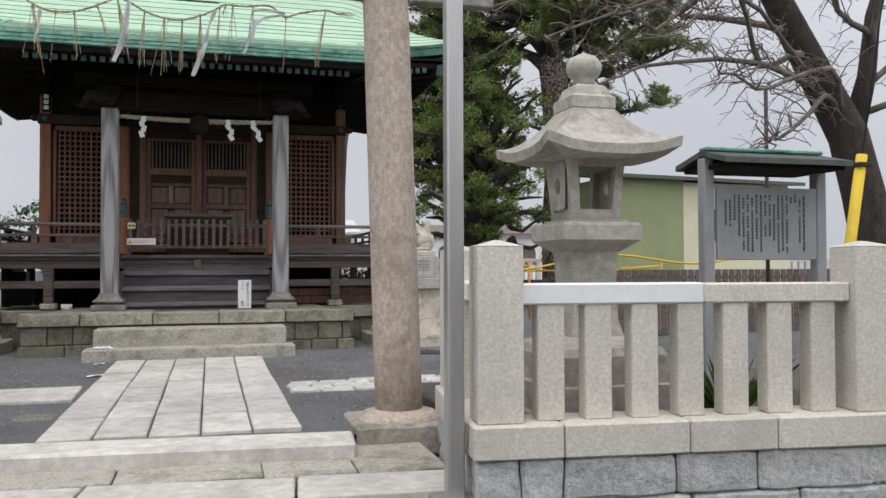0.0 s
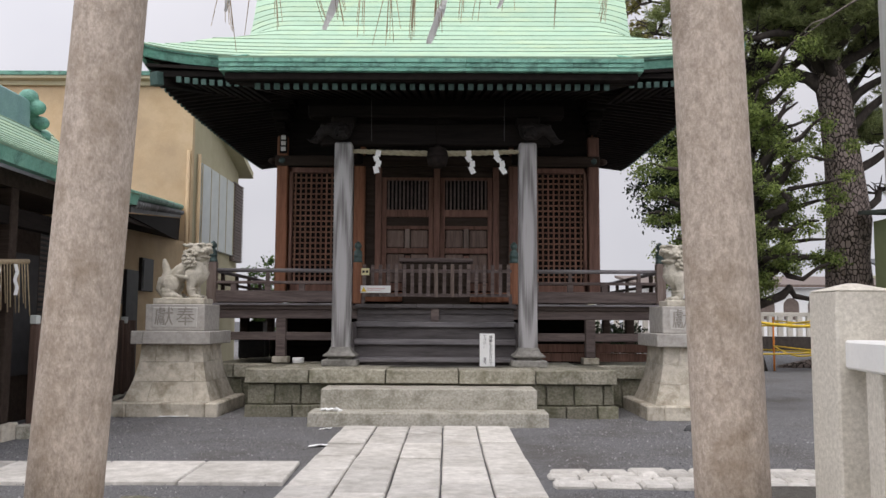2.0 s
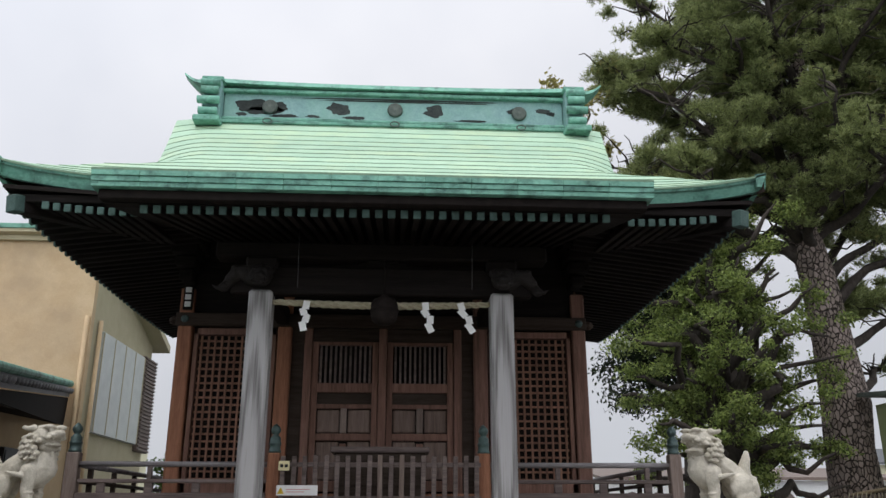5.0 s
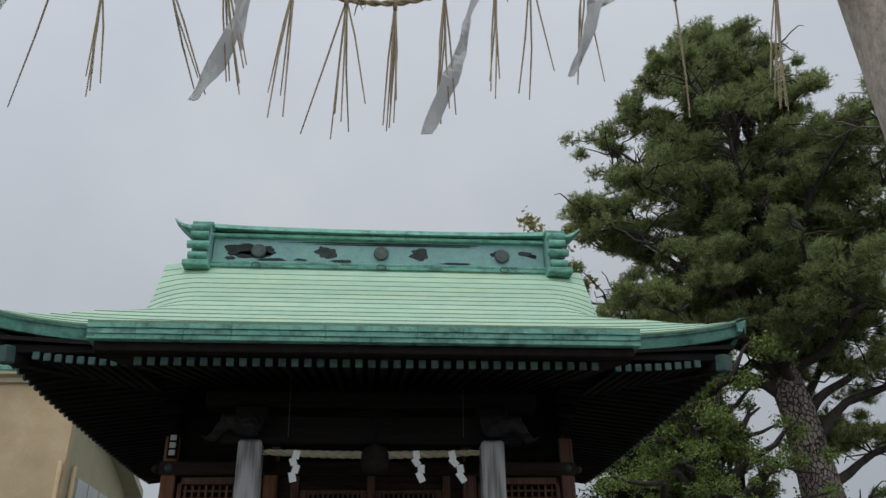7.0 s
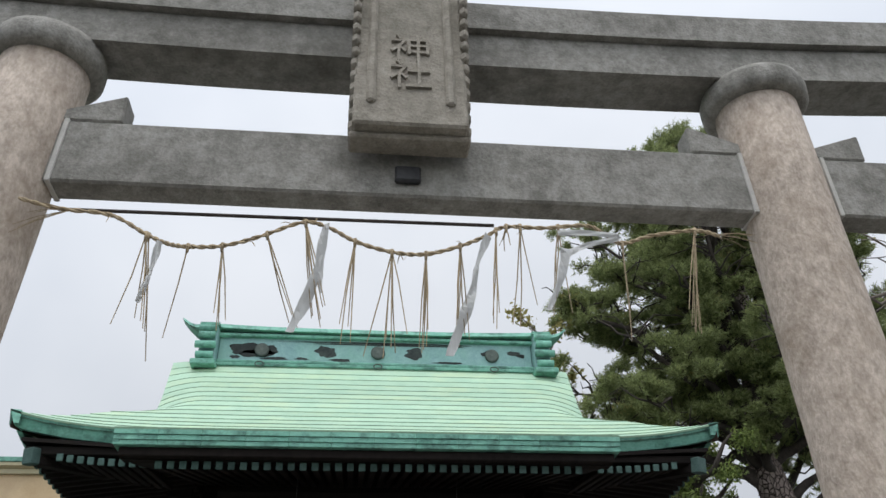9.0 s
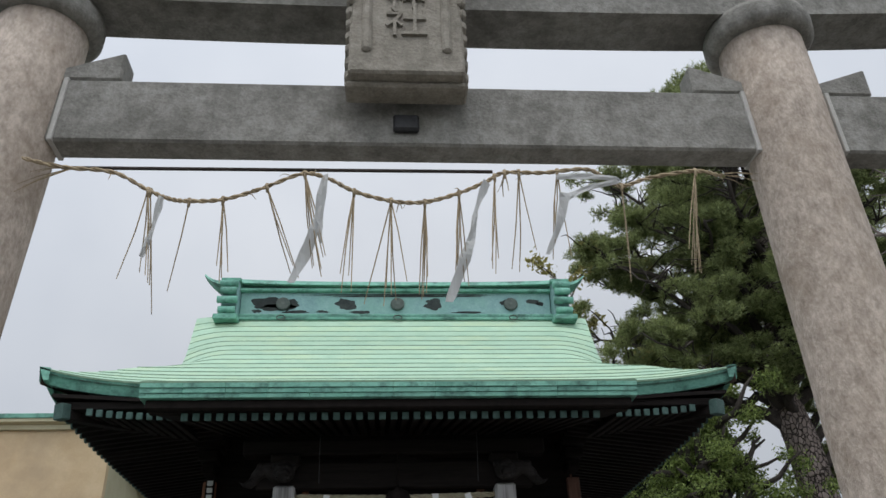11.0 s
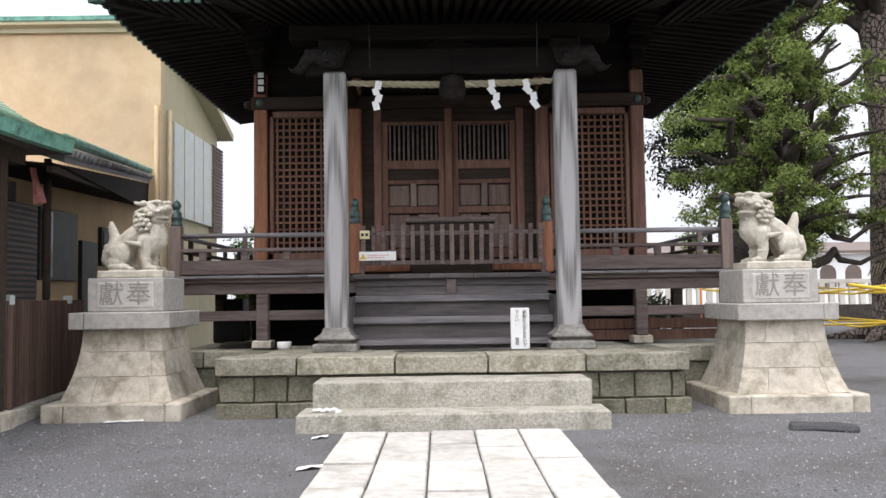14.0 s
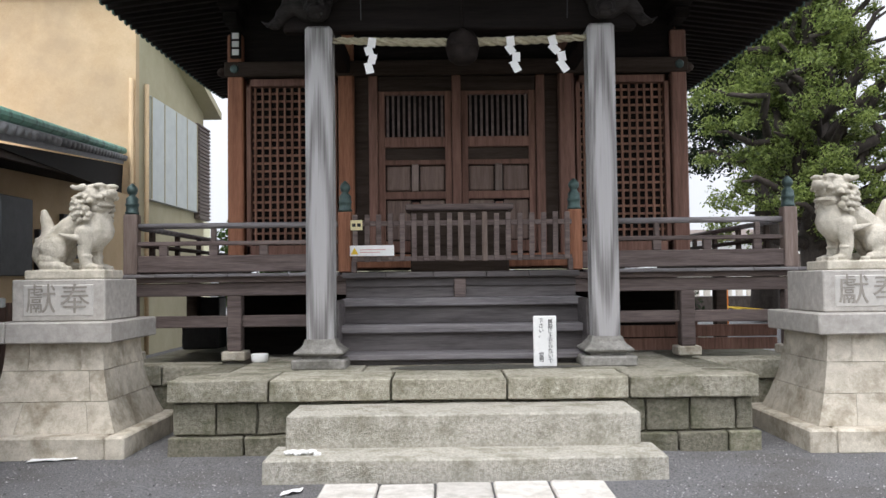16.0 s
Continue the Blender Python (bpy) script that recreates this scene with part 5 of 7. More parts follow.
for x0, x1 in ((-1.655, -0.67), (-0.54, 0.455)):
    # The leaf's backing is near black to paint shade behind bars and panels.
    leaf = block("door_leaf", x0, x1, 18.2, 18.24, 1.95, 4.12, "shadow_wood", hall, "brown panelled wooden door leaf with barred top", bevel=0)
    for z0, z1 in ((4.07, 4.12), (3.36, 3.50), (3.12, 3.19), (2.66, 2.765), (1.95, 2.1)):
        block("rail", x0, x1, 18.13, 18.2, z0, z1, "wood_door", leaf, bevel=0.008)
    for a, b in ((x0, x0 + 0.09), (x1 - 0.09, x1)):
        block("stile", a, b, 18.125, 18.2, 1.95, 4.12, "wood_door", leaf, bevel=0.008)
    xm = (x0 + x1) / 2
    block("centre_stile", xm - 0.05, xm + 0.05, 18.12, 18.2, 1.95, 2.62, "wood_door", leaf, bevel=0.008)
    block("centre_stile", xm - 0.05, xm + 0.045, 18.12, 18.2, 2.765, 3.13, "wood_post", leaf, bevel=0.008)
    block("top_panel", x0 + 0.09, x1 - 0.09, 18.175, 18.2, 3.19, 3.36, "wood_dark", leaf, bevel=0)
    for a, b in ((x0 + 0.09, xm - 0.05), (xm + 0.05, x1 - 0.09)):
        for z0, z1 in ((2.1, 2.66), (2.765, 3.12)):
            block("panel", a + 0.012, b - 0.012, 18.165, 18.2, z0 + 0.012, z1 - 0.012, "wood_panel", leaf, bevel=0.02)
    bar = mesh_of("bar", add_box(bmesh.new(), -0.016, 0.016, -0.016, 0.016, 0, 0.58, 0.004), "wood_rail")
    for k in range(11):
        piece("bar", bar, leaf, Matrix.Translation((x0 + 0.09 + (x1 - x0 - 0.18) * (k + 0.5) / 11, 18.16, 3.49)))

# veranda
ver = block("veranda", -4.68, 3.45, 16.88, 18.1, 1.575, 1.65, "wood_rail", hall, "weathered plank veranda round the hall", bevel=0.008)
for s in (-1, 1):
    block("side_deck", AX + s * 2.95 if s > 0 else -4.68, 3.45 if s > 0 else AX - 2.95, 18.1, 23.0, 1.575, 1.648, "wood_rail", ver, bevel=0.008)
rng = random.Random(41)
x = -4.7
while x < 3.4:
    w = rng.uniform(0.35, 0.75)
    if not (-1.95 < x + w / 2 < 0.75):
        block("deck_edge", x + 0.003, min(x + w, 3.47) - 0.003, 16.80, 17.1, 1.64, 1.68, "wood_step", ver, bevel=0.006)
    x += w
block("edge_beam", -4.6, 3.38, 16.92, 17.06, 1.415, 1.57, "wood_rail", ver, bevel=0.01)
for x in (-4.55, -3.29, 2.09, 3.33):
    block("veranda_post", x - 0.085, x + 0.085, 16.90, 17.07, 0.76, 1.415, "wood_rail", ver, bevel=0.012)
    block("foot_stone", x - 0.14, x + 0.14, 16.85, 17.13, 0.65, 0.76, "pedestal_stone", ver, bevel=0.015)
    block("veranda_post", x - 0.085, x + 0.085, 19.4, 19.57, 0.6, 1.575, "wood_dark", ver, bevel=0.012)
    block("veranda_post", x - 0.085, x + 0.085, 21.9, 22.07, 0.6, 1.575, "wood_dark", ver, bevel=0.012)
for a, b in ((-4.55, -1.9), (0.72, 3.33)):
    block("tie_rail", a, b, 16.95, 17.02, 1.04, 1.18, "wood_rail", ver, bevel=0.01)
for z in (0.68, 0.84):
    block("kick_board", 0.75, 3.3, 17.3, 17.34, z, z + 0.145, "wood_door", ver, bevel=0.006)
# Near-black sheet added for the shaded space below the floor.
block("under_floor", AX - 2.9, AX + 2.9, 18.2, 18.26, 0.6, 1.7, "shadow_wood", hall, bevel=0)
# handrail
rail = thing("veranda_railing", "weathered wooden railing with bronze onion-shaped caps", "railing", (AX, 17.0, 1.68))


def capped_post(x, y, mat):
    p = block("rail_post", x - 0.08, x + 0.08, y - 0.08, y + 0.08, 1.68, 2.40, mat, rail, bevel=0.012)
    bm = add_lathe(bmesh.new(), [(0.075, 0), (0.082, 0.01), (0.082, 0.03), (0.072, 0.04), (0.072, 0.10), (0.08, 0.11), (0.08, 0.13), (0.07, 0.14), (0.072, 0.19), (0.05, 0.215), (0.035, 0.235), (0.05, 0.25), (0.066, 0.285), (0.06, 0.32), (0.035, 0.35), (0.008, 0.375)], 20, (x, y, 2.40))
    part("bronze_cap", bm, "bronze", p, "dark green bronze onion cap", True)


for x, mat in ((-4.52, "wood_post"), (3.33, "wood_post"), (-1.97, "wood_red"), (0.77, "wood_red")):
    capped_post(x, 16.96, mat)
for a, b in ((-4.44, -2.05), (0.85, 3.25)):
    tube("top_rail", [(a, 16.96, 2.255), (b, 16.96, 2.255)], 0.035, "wood_step", rail)
    block("middle_rail", a, b, 16.92, 17.0, 2.02, 2.07, "wood_rail", rail, bevel=0.008)
    block("bottom_rail", a, b, 16.9, 17.02, 1.70, 1.90, "wood_rail", rail, bevel=0.01)
    for k in range(4):
        x = a + (b - a) * (k + 0.5) / 4
        block("strut", x - 0.05, x + 0.05, 16.93, 16.99, 1.90, 2.02, "wood_rail", rail, bevel=0.006)
        if k % 2:
            block("strut", x - 0.03, x + 0.03, 16.93, 16.99, 2.07, 2.225, "wood_rail", rail, bevel=0.006)
for x in (-4.52, 3.33):
    tube("top_rail", [(x, 17.04, 2.255), (x, 22.9, 2.255)], 0.035, "wood_step", rail)
    block("middle_rail", x - 0.04, x + 0.04, 17.04, 22.9, 2.02, 2.07, "wood_dark", rail, bevel=0.008)
    block("bottom_rail", x - 0.05, x + 0.05, 17.04, 22.9, 1.66, 1.90, "wood_dark", rail, bevel=0.008)
    for k in range(6):
        block("strut", x - 0.03, x + 0.03, 17.6 + k, 17.68 + k, 1.90, 2.225, "wood_dark", rail, bevel=0.006)
# wooden stairs
stairs = thing("wooden_stairs", "wide grey weathered wooden steps up to the hall", "stairs", (AX, 16.4, 0.66))
for z, y in ((1.08, 16.30), (1.37, 16.58)):
    block("tread", -1.98, 0.78, y, y + 0.36, z - 0.095, z, "wood_step", stairs, bevel=0.014)
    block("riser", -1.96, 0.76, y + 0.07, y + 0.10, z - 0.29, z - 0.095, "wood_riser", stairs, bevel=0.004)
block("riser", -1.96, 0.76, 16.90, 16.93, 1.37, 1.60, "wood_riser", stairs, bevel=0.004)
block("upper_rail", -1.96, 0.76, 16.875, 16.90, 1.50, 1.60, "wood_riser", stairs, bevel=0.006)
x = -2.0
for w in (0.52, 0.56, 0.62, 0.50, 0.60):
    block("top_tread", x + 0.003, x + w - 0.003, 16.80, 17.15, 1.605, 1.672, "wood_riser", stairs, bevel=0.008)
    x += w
block("short_post", -0.68, -0.54, 16.84, 16.9, 1.37, 1.60, "wood_rail", stairs, bevel=0.008)
block("stringer", -2.0, -1.94, 16.05, 17.1, 0.66, 1.36, "wood_riser", stairs, bevel=0.01)
block("stringer", 0.74, 0.80, 16.05, 17.1, 0.66, 1.36, "wood_riser", stairs, bevel=0.01)
block("foot_board", -1.93, 0.73, 16.02, 16.42, 0.72, 0.785, "wood_step", stairs, bevel=0.012, turn=pose(0, 0, 0, 2.0))
block("sleeper", -1.90, 0.70, 16.10, 16.30, 0.655, 0.72, "wood_riser", stairs, bevel=0.008)
# picket barrier with notices
picket = thing("picket_barrier", "low weathered wooden picket barrier across the stairs", "fence", (AX, 16.9, 1.672))
rng = random.Random(51)
pm = mesh_of("picket", add_box(bmesh.new(), -0.03, 0.03, -0.012, 0.012, 0, 0.56, 0.006), "wood_rail")
pw = mesh_of("picket", add_box(bmesh.new(), -0.032, 0.032, -0.012, 0.012, 0, 0.58, 0.006), "wood_post")
for k in range(19):
    x = -1.84 + 2.50 * k / 18
    piece("picket", pw if k in (9, 11) else pm, picket, pose(x, 16.83, 1.80 + rng.uniform(-0.008, 0.008), 0, rng.uniform(-0.8, 0.8), 0))
for x in (-1.86, 0.70):
    block("barrier_foot", x - 0.03, x + 0.03, 16.84, 16.90, 1.67, 1.82, "wood_rail", picket, bevel=0.006)
for z0, z1 in ((1.80, 1.86), (2.22, 2.28)):
    block("cross_rail", -1.88, 0.72, 16.845, 16.88, z0, z1, "wood_rail", picket, bevel=0.006)
box_bm = add_box(bmesh.new(), -1.2, 0.0, 17.15, 17.5, 1.65, 2.5, 0.02)
offer = thing("offering_box", "dark wooden offering box behind the barrier", "offering box", (-0.6, 17.3, 1.65))
part("body", box_bm, "wood_dark", offer)
block("rim", -1.26, 0.06, 17.1, 17.55, 2.42, 2.5, "wood_rail", offer, bevel=0.015)
notice = thing("notice_strip", "white notice strip with a yellow warning triangle", "notice", (-1.65, 16.8, 1.93))
block("board", -1.90, -1.38, 16.795, 16.805, 1.865, 1.99, "white_paint", notice, bevel=0.002)
bm = bmesh.new()
vs = [bm.verts.new(v) for v in ((-1.89, 16.790, 1.885), (-1.80, 16.790, 1.885), (-1.845, 16.790, 1.965))]
f = bm.faces.new(vs)
back = [bm.verts.new(v.co + Vector((0, 0.0045, 0))) for v in vs]
for k in range(3):
    bm.faces.new((vs[k], back[k], back[(k + 1) % 3], vs[(k + 1) % 3]))
part("warning_triangle", bm, "yellow", notice)
for k, (a, b) in enumerate(((-1.78, -1.48), (-1.78, -1.55))):
    block("writing_bar", a, b, 16.791, 16.795, 1.935 - 0.03 * k, 1.943 - 0.03 * k, "pink", notice, bevel=0)
tag_y = thing("yellow_notice", "small pale yellow notice tied to the barrier", "notice", (-1.82, 16.8, 2.2))
block("board", -1.89, -1.75, 16.79, 16.8, 2.17, 2.29, "label_cream", tag_y, bevel=0.004)
for k in range(2):
    block("writing_bar", -1.87 + 0.06 * k, -1.83 + 0.06 * k, 16.786, 16.79, 2.21, 2.25, "ink", tag_y, bevel=0)
plate = thing("name_plate", "narrow dark plate with pale vertical writing", "plate", (-3.52, 17.98, 4.6))
block("board", -3.60, -3.46, 17.96, 18.0, 4.55, 4.93, "shadow_wood", plate, bevel=0.006)
for k in range(3):
    block("writing_bar", -3.575, -3.485, 17.952, 17.96, 4.59 + 0.11 * k, 4.67 + 0.11 * k, "paper", plate, bevel=0.01)
sign = thing("standing_sign", "small white wooden sign with black brush writing", "sign", (0.25, 15.7, 0.66))
block("board", 0.12, 0.36, 15.68, 15.705, 0.665, 1.19, "white_paint", sign, bevel=0.012)
block("rest", 0.18, 0.30, 15.705, 15.82, 0.665, 0.70, "wood_post", sign, bevel=0.006)
writing("writing", "拝殿に上がらないで", 0.055, front(0.295, 15.677, 0.925), "ink", sign, 0.001)
writing("writing", "下さい。", 0.055, front(0.20, 15.677, 1.06), "ink", sign, 0.001)
writing("writing", "宮司", 0.055, front(0.20, 15.677, 0.76), "ink", sign, 0.001)
bowl = tagged(part("white_bowl", add_lathe(bmesh.new(), [(0.085, 0), (0.095, 0.02), (0.10, 0.09), (0.09, 0.095), (0.08, 0.04)], 20, (-2.92, 16.6, 0.66)), "white_paint", smooth=True), "small white round pot standing on the platform", "pot")
# rope between the porch posts
rope2 = thing("hall_rope", "thick pale twisted straw rope between the porch posts", "straw rope", (AX, 15.85, 4.15))
pts = [Vector((-1.97 + 2.74 * k / 60, 15.90, 4.165 - 0.035 * math.sin(math.pi * k / 60))) for k in range(61)]
for ph in (0, 2.1, 4.2):
    bm = add_tube(bmesh.new(), [p + 0.024 * Vector((0, math.cos(k * 0.8 + ph), math.sin(k * 0.8 + ph))) for k, p in enumerate(pts)], [0.012 + 0.016 * math.sin(math.pi * k / 60) ** 0.5 for k in range(61)], 8)
    part("rope_strand", bm, "straw_pale", rope2, smooth=True)


def folded_paper(top, leaves, width):
    """Zigzag streamer: slanting leaves (dx, dz) joined at their corners."""
    bm = bmesh.new()
    p = Vector(top)
    for k, (dx, dz) in enumerate(leaves):
        q = p + Vector((dx, 0.012 * (-1) ** k, dz))
        d = (q - p).normalized()
        side = d.cross(Vector((0, 1, 0.2 * (-1) ** k))).normalized() * width / 2
        vs = [bm.verts.new(v) for v in (p - side, p + side, q + side, q - side)]
        bm.faces.new(vs)
        p = q + Vector((-side.x * 0.9 * (-1) ** k, 0.004, 0.01))
    ob = part("paper_streamer", bm, "paper", rope2, "folded white paper streamer")
    ob.modifiers.new("thick", "SOLIDIFY").thickness = 0.002


for x, tilt in ((-1.53, -0.02), (-0.06, 0.01), (0.38, 0.03)):
    folded_paper((x, 15.84, 4.17), [(tilt, -0.10), (0.05 + tilt, -0.09), (tilt - 0.01, -0.10), (0.05 + tilt, -0.12)], 0.085)
gong = tagged(part("bell", add_lathe(bmesh.new(), [(0.03, -0.185), (0.09, -0.175), (0.15, -0.13), (0.168, -0.07), (0.172, -0.02), (0.182, -0.015), (0.182, 0.01), (0.172, 0.015), (0.168, 0.08), (0.13, 0.15), (0.05, 0.18), (0.03, 0.21)], 28, (-0.57, 15.86, 4.06)), "wood_dark_y", smooth=True), "dark round shrine bell hanging under the porch", "bell")
tube("bell_chain", [(-0.57, 15.86, 4.25), (-0.57, 15.86, 4.80)], 0.015, "shadow_wood", gong)

# ---- guardian lions on pedestals ----
def pedestal(cx, cy, face):
    t = thing("lion_pedestal", "flared granite pedestal with a carved inscription panel", "pedestal", (cx, cy, -0.04), "lion pedestals")
    # base slab in pieces
    for a, b in ((-0.81, -0.55), (-0.55, 0.62), (0.62, 0.81)):
        block("base_slab", cx + a + 0.003, cx + b - 0.003, cy - 0.85, cy + 0.85, -0.06, 0.168, "pedestal_stone", t, bevel=0.02, rough=0.004, cuts=1)

    def half(z):
        s = (z - 0.17) / 0.84
        return 0.47 + 0.19 * (1 - s) ** 1.9

    rows = [(0.17, 0.455), (0.46, 0.745), (0.75, 1.01)]
    cuts = [(-1, -0.45, 0.62, 1), (-1, 0.7, 1), (-1, -0.5, 0.55, 1)]
    for (z0, z1), cut in zip(rows, cuts):
        for a, b in zip(cut, cut[1:]):
            bm = bmesh.new()
            layers = []
            for k in range(5):
                z = z0 + (z1 - z0) * k / 4
                h = half(z)
                layers.append([bm.verts.new((cx + h * u + g, cy + v * (h + 0.03), z)) for u, v, g in ((a, -1, 0.002), (b, -1, -0.002), (b, 1, -0.002), (a, 1, 0.002))])
            for l0, l1 in zip(layers, layers[1:]):
                for k in range(4):
                    bm.faces.new((l0[k], l0[(k + 1) % 4], l1[(k + 1) % 4], l1[k]))
            bm.faces.new(layers[0][::-1])
            bm.faces.new(layers[-1])
            part("body_stone", bm, "pedestal_stone", t)
    for a, b in ((-0.60, -0.42), (-0.42, 0.60)) if face > 0 else ((-0.60, 0.42), (0.42, 0.60)):
        block("top_slab", cx + a + 0.002, cx + b - 0.002, cy - 0.62, cy + 0.62, 1.012, 1.213, "pedestal_grey", t, bevel=0.012)
    die = block("inscribed_block", cx - 0.455, cx + 0.455, cy - 0.42, cy + 0.42, 1.215, 1.625, "pedestal_grey", t, bevel=0.012)
    block("inscription_panel", cx - 0.345, cx + 0.345, cy - 0.428, cy - 0.40, 1.265, 1.575, "panel_grey", die, bevel=0.01)
    for ch, dx in (("獻", -0.165), ("奉", 0.165)):
        writing("carved_character", ch, 0.31, front(cx + dx, cy - 0.430, 1.415), "carved_grey", die, 0.004)
    return t


def lion(cx, cy, face, label, gape):
    """A seated guardian lion looking along face; gape: how far the mouth stands open; one mesh."""
    bm = bmesh.new()
    r = random.Random(int(cx * 10) + 90)

    def ball(x, y, z, rad, sc=(1, 1, 1), turn=None, sub=2):
        add_ball(bm, (x, y, z), rad, sc, turn, sub)

    def limb(pts, radii):
        for i in range(len(pts) - 1):
            for k in range(6):
                t = k / 6
                p = Vector(pts[i]).lerp(Vector(pts[i + 1]), t)
                ball(p.x, p.y, p.z, radii[i] + (radii[i + 1] - radii[i]) * t)
        ball(*pts[-1], radii[-1])

    add_box(bm, -0.40, 0.40, -0.24, 0.24, 0.0, 0.095, 0.012)
    # chest, back sloping to the haunches
    limb([(0.22, 0, 0.60), (0.23, 0, 0.50), (0.19, 0, 0.42)], [0.15, 0.165, 0.14])
    limb([(0.12, 0, 0.62), (-0.06, 0, 0.50), (-0.19, 0, 0.36), (-0.22, 0, 0.27)], [0.14, 0.14, 0.15, 0.14])
    for s in (-1, 1):
        ball(-0.17, s * 0.125, 0.31, 0.14, (1.0, 0.62, 1.15))
        ball(-0.20, s * 0.14, 0.20, 0.10, (1.2, 0.7, 0.9))
        limb([(-0.24, s * 0.165, 0.145), (-0.06, s * 0.175, 0.135)], [0.055, 0.045])
        for k in range(3):
            ball(0.0, s * 0.175 + (k - 1) * 0.034, 0.12, 0.026, (1.5, 1, 0.9), None, 1)
        limb([(0.15, s * 0.13, 0.47), (0.165, s * 0.135, 0.36), (0.15, s * 0.135, 0.26), (0.175, s * 0.135, 0.14)], [0.098, 0.075, 0.066, 0.060])
        ball(0.155, s * 0.135, 0.325, 0.07, (1.05, 1.05, 0.5))
        ball(0.165, s * 0.135, 0.235, 0.066, (1.08, 1.05, 0.42))
        ball(0.225, s * 0.135, 0.125, 0.062, (1.35, 1.1, 0.62))
        for k in range(3):
            ball(0.295, s * 0.135 + (k - 1) * 0.04, 0.118, 0.026, (1.3, 1, 1), None, 1)
        # flame curl on the shoulder and curls on the haunch
        limb([(0.10, s * 0.20, 0.42), (0.01, s * 0.19, 0.44), (-0.08, s * 0.17, 0.46)], [0.034, 0.026, 0.012])
        for k in range(4):
            ball(-0.30 + 0.035 * k, s * 0.12, 0.33 - 0.03 * k, 0.036, (1, 0.8, 1), None, 1)
    hd = pose(0.25, -0.03, 0.83, 0, 0, -30)

    def hb(x, y, z, rad, sc=(1, 1, 1), sub=2):
        add_ball(bm, hd @ Vector((x, y, z)), rad, sc, hd.to_3x3().to_4x4(), sub)

    hb(-0.02, 0, 0.02, 0.165, (1.1, 1.05, 0.88))
    hb(0.0, 0, 0.115, 0.125, (1.18, 1.08, 0.36))
    hb(0.135, 0, 0.035, 0.085, (1.0, 1.35, 0.55))
    hb(0.205, 0, 0.055, 0.045, (0.7, 1.5, 0.85))
    hb(0.11, 0, -0.075 - gape, 0.085, (1.1, 1.15, 0.36))
    hb(0.04, 0, -0.10 - gape * 0.6, 0.10, (1.0, 1.1, 0.6))
    for s in (-1, 1):
        hb(0.115, s * 0.075, 0.125, 0.052, (1.1, 1.25, 0.62))
        hb(0.135, s * 0.072, 0.085, 0.028)
        hb(0.205, s * 0.04, 0.04, 0.022)
        hb(0.13, s * 0.10, 0.005, 0.045, (1.2, 0.6, 0.6))
        hb(0.165, s * 0.055, -0.01, 0.018, (0.8, 0.8, 1.6), 1)
        # ears swept back
        for k in range(4):
            hb(-0.05 - 0.035 * k, s * (0.15 + 0.012 * k), 0.115 - 0.016 * k + 0.006 * k * k, 0.055 - 0.007 * k, (1.1, 0.5, 0.7))
    # rows of mane curls, each a knob with a smaller one set in it
    for row, (n, rad, z, out) in enumerate(((11, 0.029, 0.85, 0.172), (13, 0.033, 0.79, 0.182), (14, 0.035, 0.73, 0.186), (14, 0.035, 0.67, 0.184), (12, 0.031, 0.615, 0.178))):
        for k in range(n):
            a = math.radians(60 + 240 * (k + 0.5 * (row % 2)) / (n - 0.5)) - 0.35
            p = Vector((0.19 + out * math.cos(a), -0.01 + out * 0.98 * math.sin(a), z + 0.01 * math.sin(k * 2.3)))
            ball(p.x, p.y, p.z, rad * r.uniform(0.9, 1.12), (1, 1, 0.92), None, 2)
            ball(p.x + 0.02 * math.cos(a) - 0.012, p.y + 0.03 * math.sin(a), p.z - 0.012, rad * 0.55, (1, 1, 1), None, 1)
    for k in range(7):
        ball(0.0 - 0.036 * k, 0, 0.685 - 0.045 * k, 0.040 - 0.001 * k, (1, 1, 0.9), None, 1)
    for k in range(5):
        ball(0.335 - 0.012 * k, -0.06 + 0.03 * k, 0.66, 0.034, (0.8, 1, 1.2), None, 1)
    # tail: curled foot and an upright flame
    limb([(-0.33, 0, 0.16), (-0.385, 0, 0.24), (-0.35, 0, 0.34), (-0.29, 0, 0.42)], [0.05, 0.055, 0.075, 0.075])
    limb([(-0.28, 0, 0.42), (-0.27, 0, 0.53), (-0.30, 0, 0.62), (-0.315, 0, 0.70)], [0.075, 0.07, 0.055, 0.034])
    for k in range(5):
        ball(-0.36 + 0.045 * math.sin(k * 1.4), 0.05 * math.cos(k * 1.9), 0.30 + 0.028 * k, 0.034, (1, 1, 1), None, 1)
    bmesh.ops.transform(bm, matrix=Matrix.Diagonal((face, 1.0, 0.98, 1)), verts=bm.verts)
    if face < 0:
        bmesh.ops.reverse_faces(bm, faces=bm.faces[:])
    ob = part("guardian_lion", bm, "lion_stone")
    ob.location = (cx, cy, 1.625)
    rm = ob.modifiers.new("fuse", "REMESH")
    rm.mode, rm.voxel_size, rm.use_smooth_shade = "VOXEL", 0.008, True
    sm = ob.modifiers.new("soften", "SMOOTH")
    sm.factor, sm.iterations = 0.5, 2
    return tagged(ob, label, "lion statue", "guardian lions")


pedestal(3.33, 15.53, -1)
pedestal(-4.57, 15.60, 1)
lion(3.37, 15.45, -1, "pale carved stone guardian lion, mouth open, on its pedestal", 0.035)
lion(-4.55, 15.5, 1, "pale carved stone guardian lion, mouth closed, on its pedestal", 0.0)

# ---- stone lantern ----
LX, LY = 2.52, 6.1
lantern = thing("stone_lantern", "square grey stone lantern with a wide curved roof", "lantern", (LX, LY, 0.1))
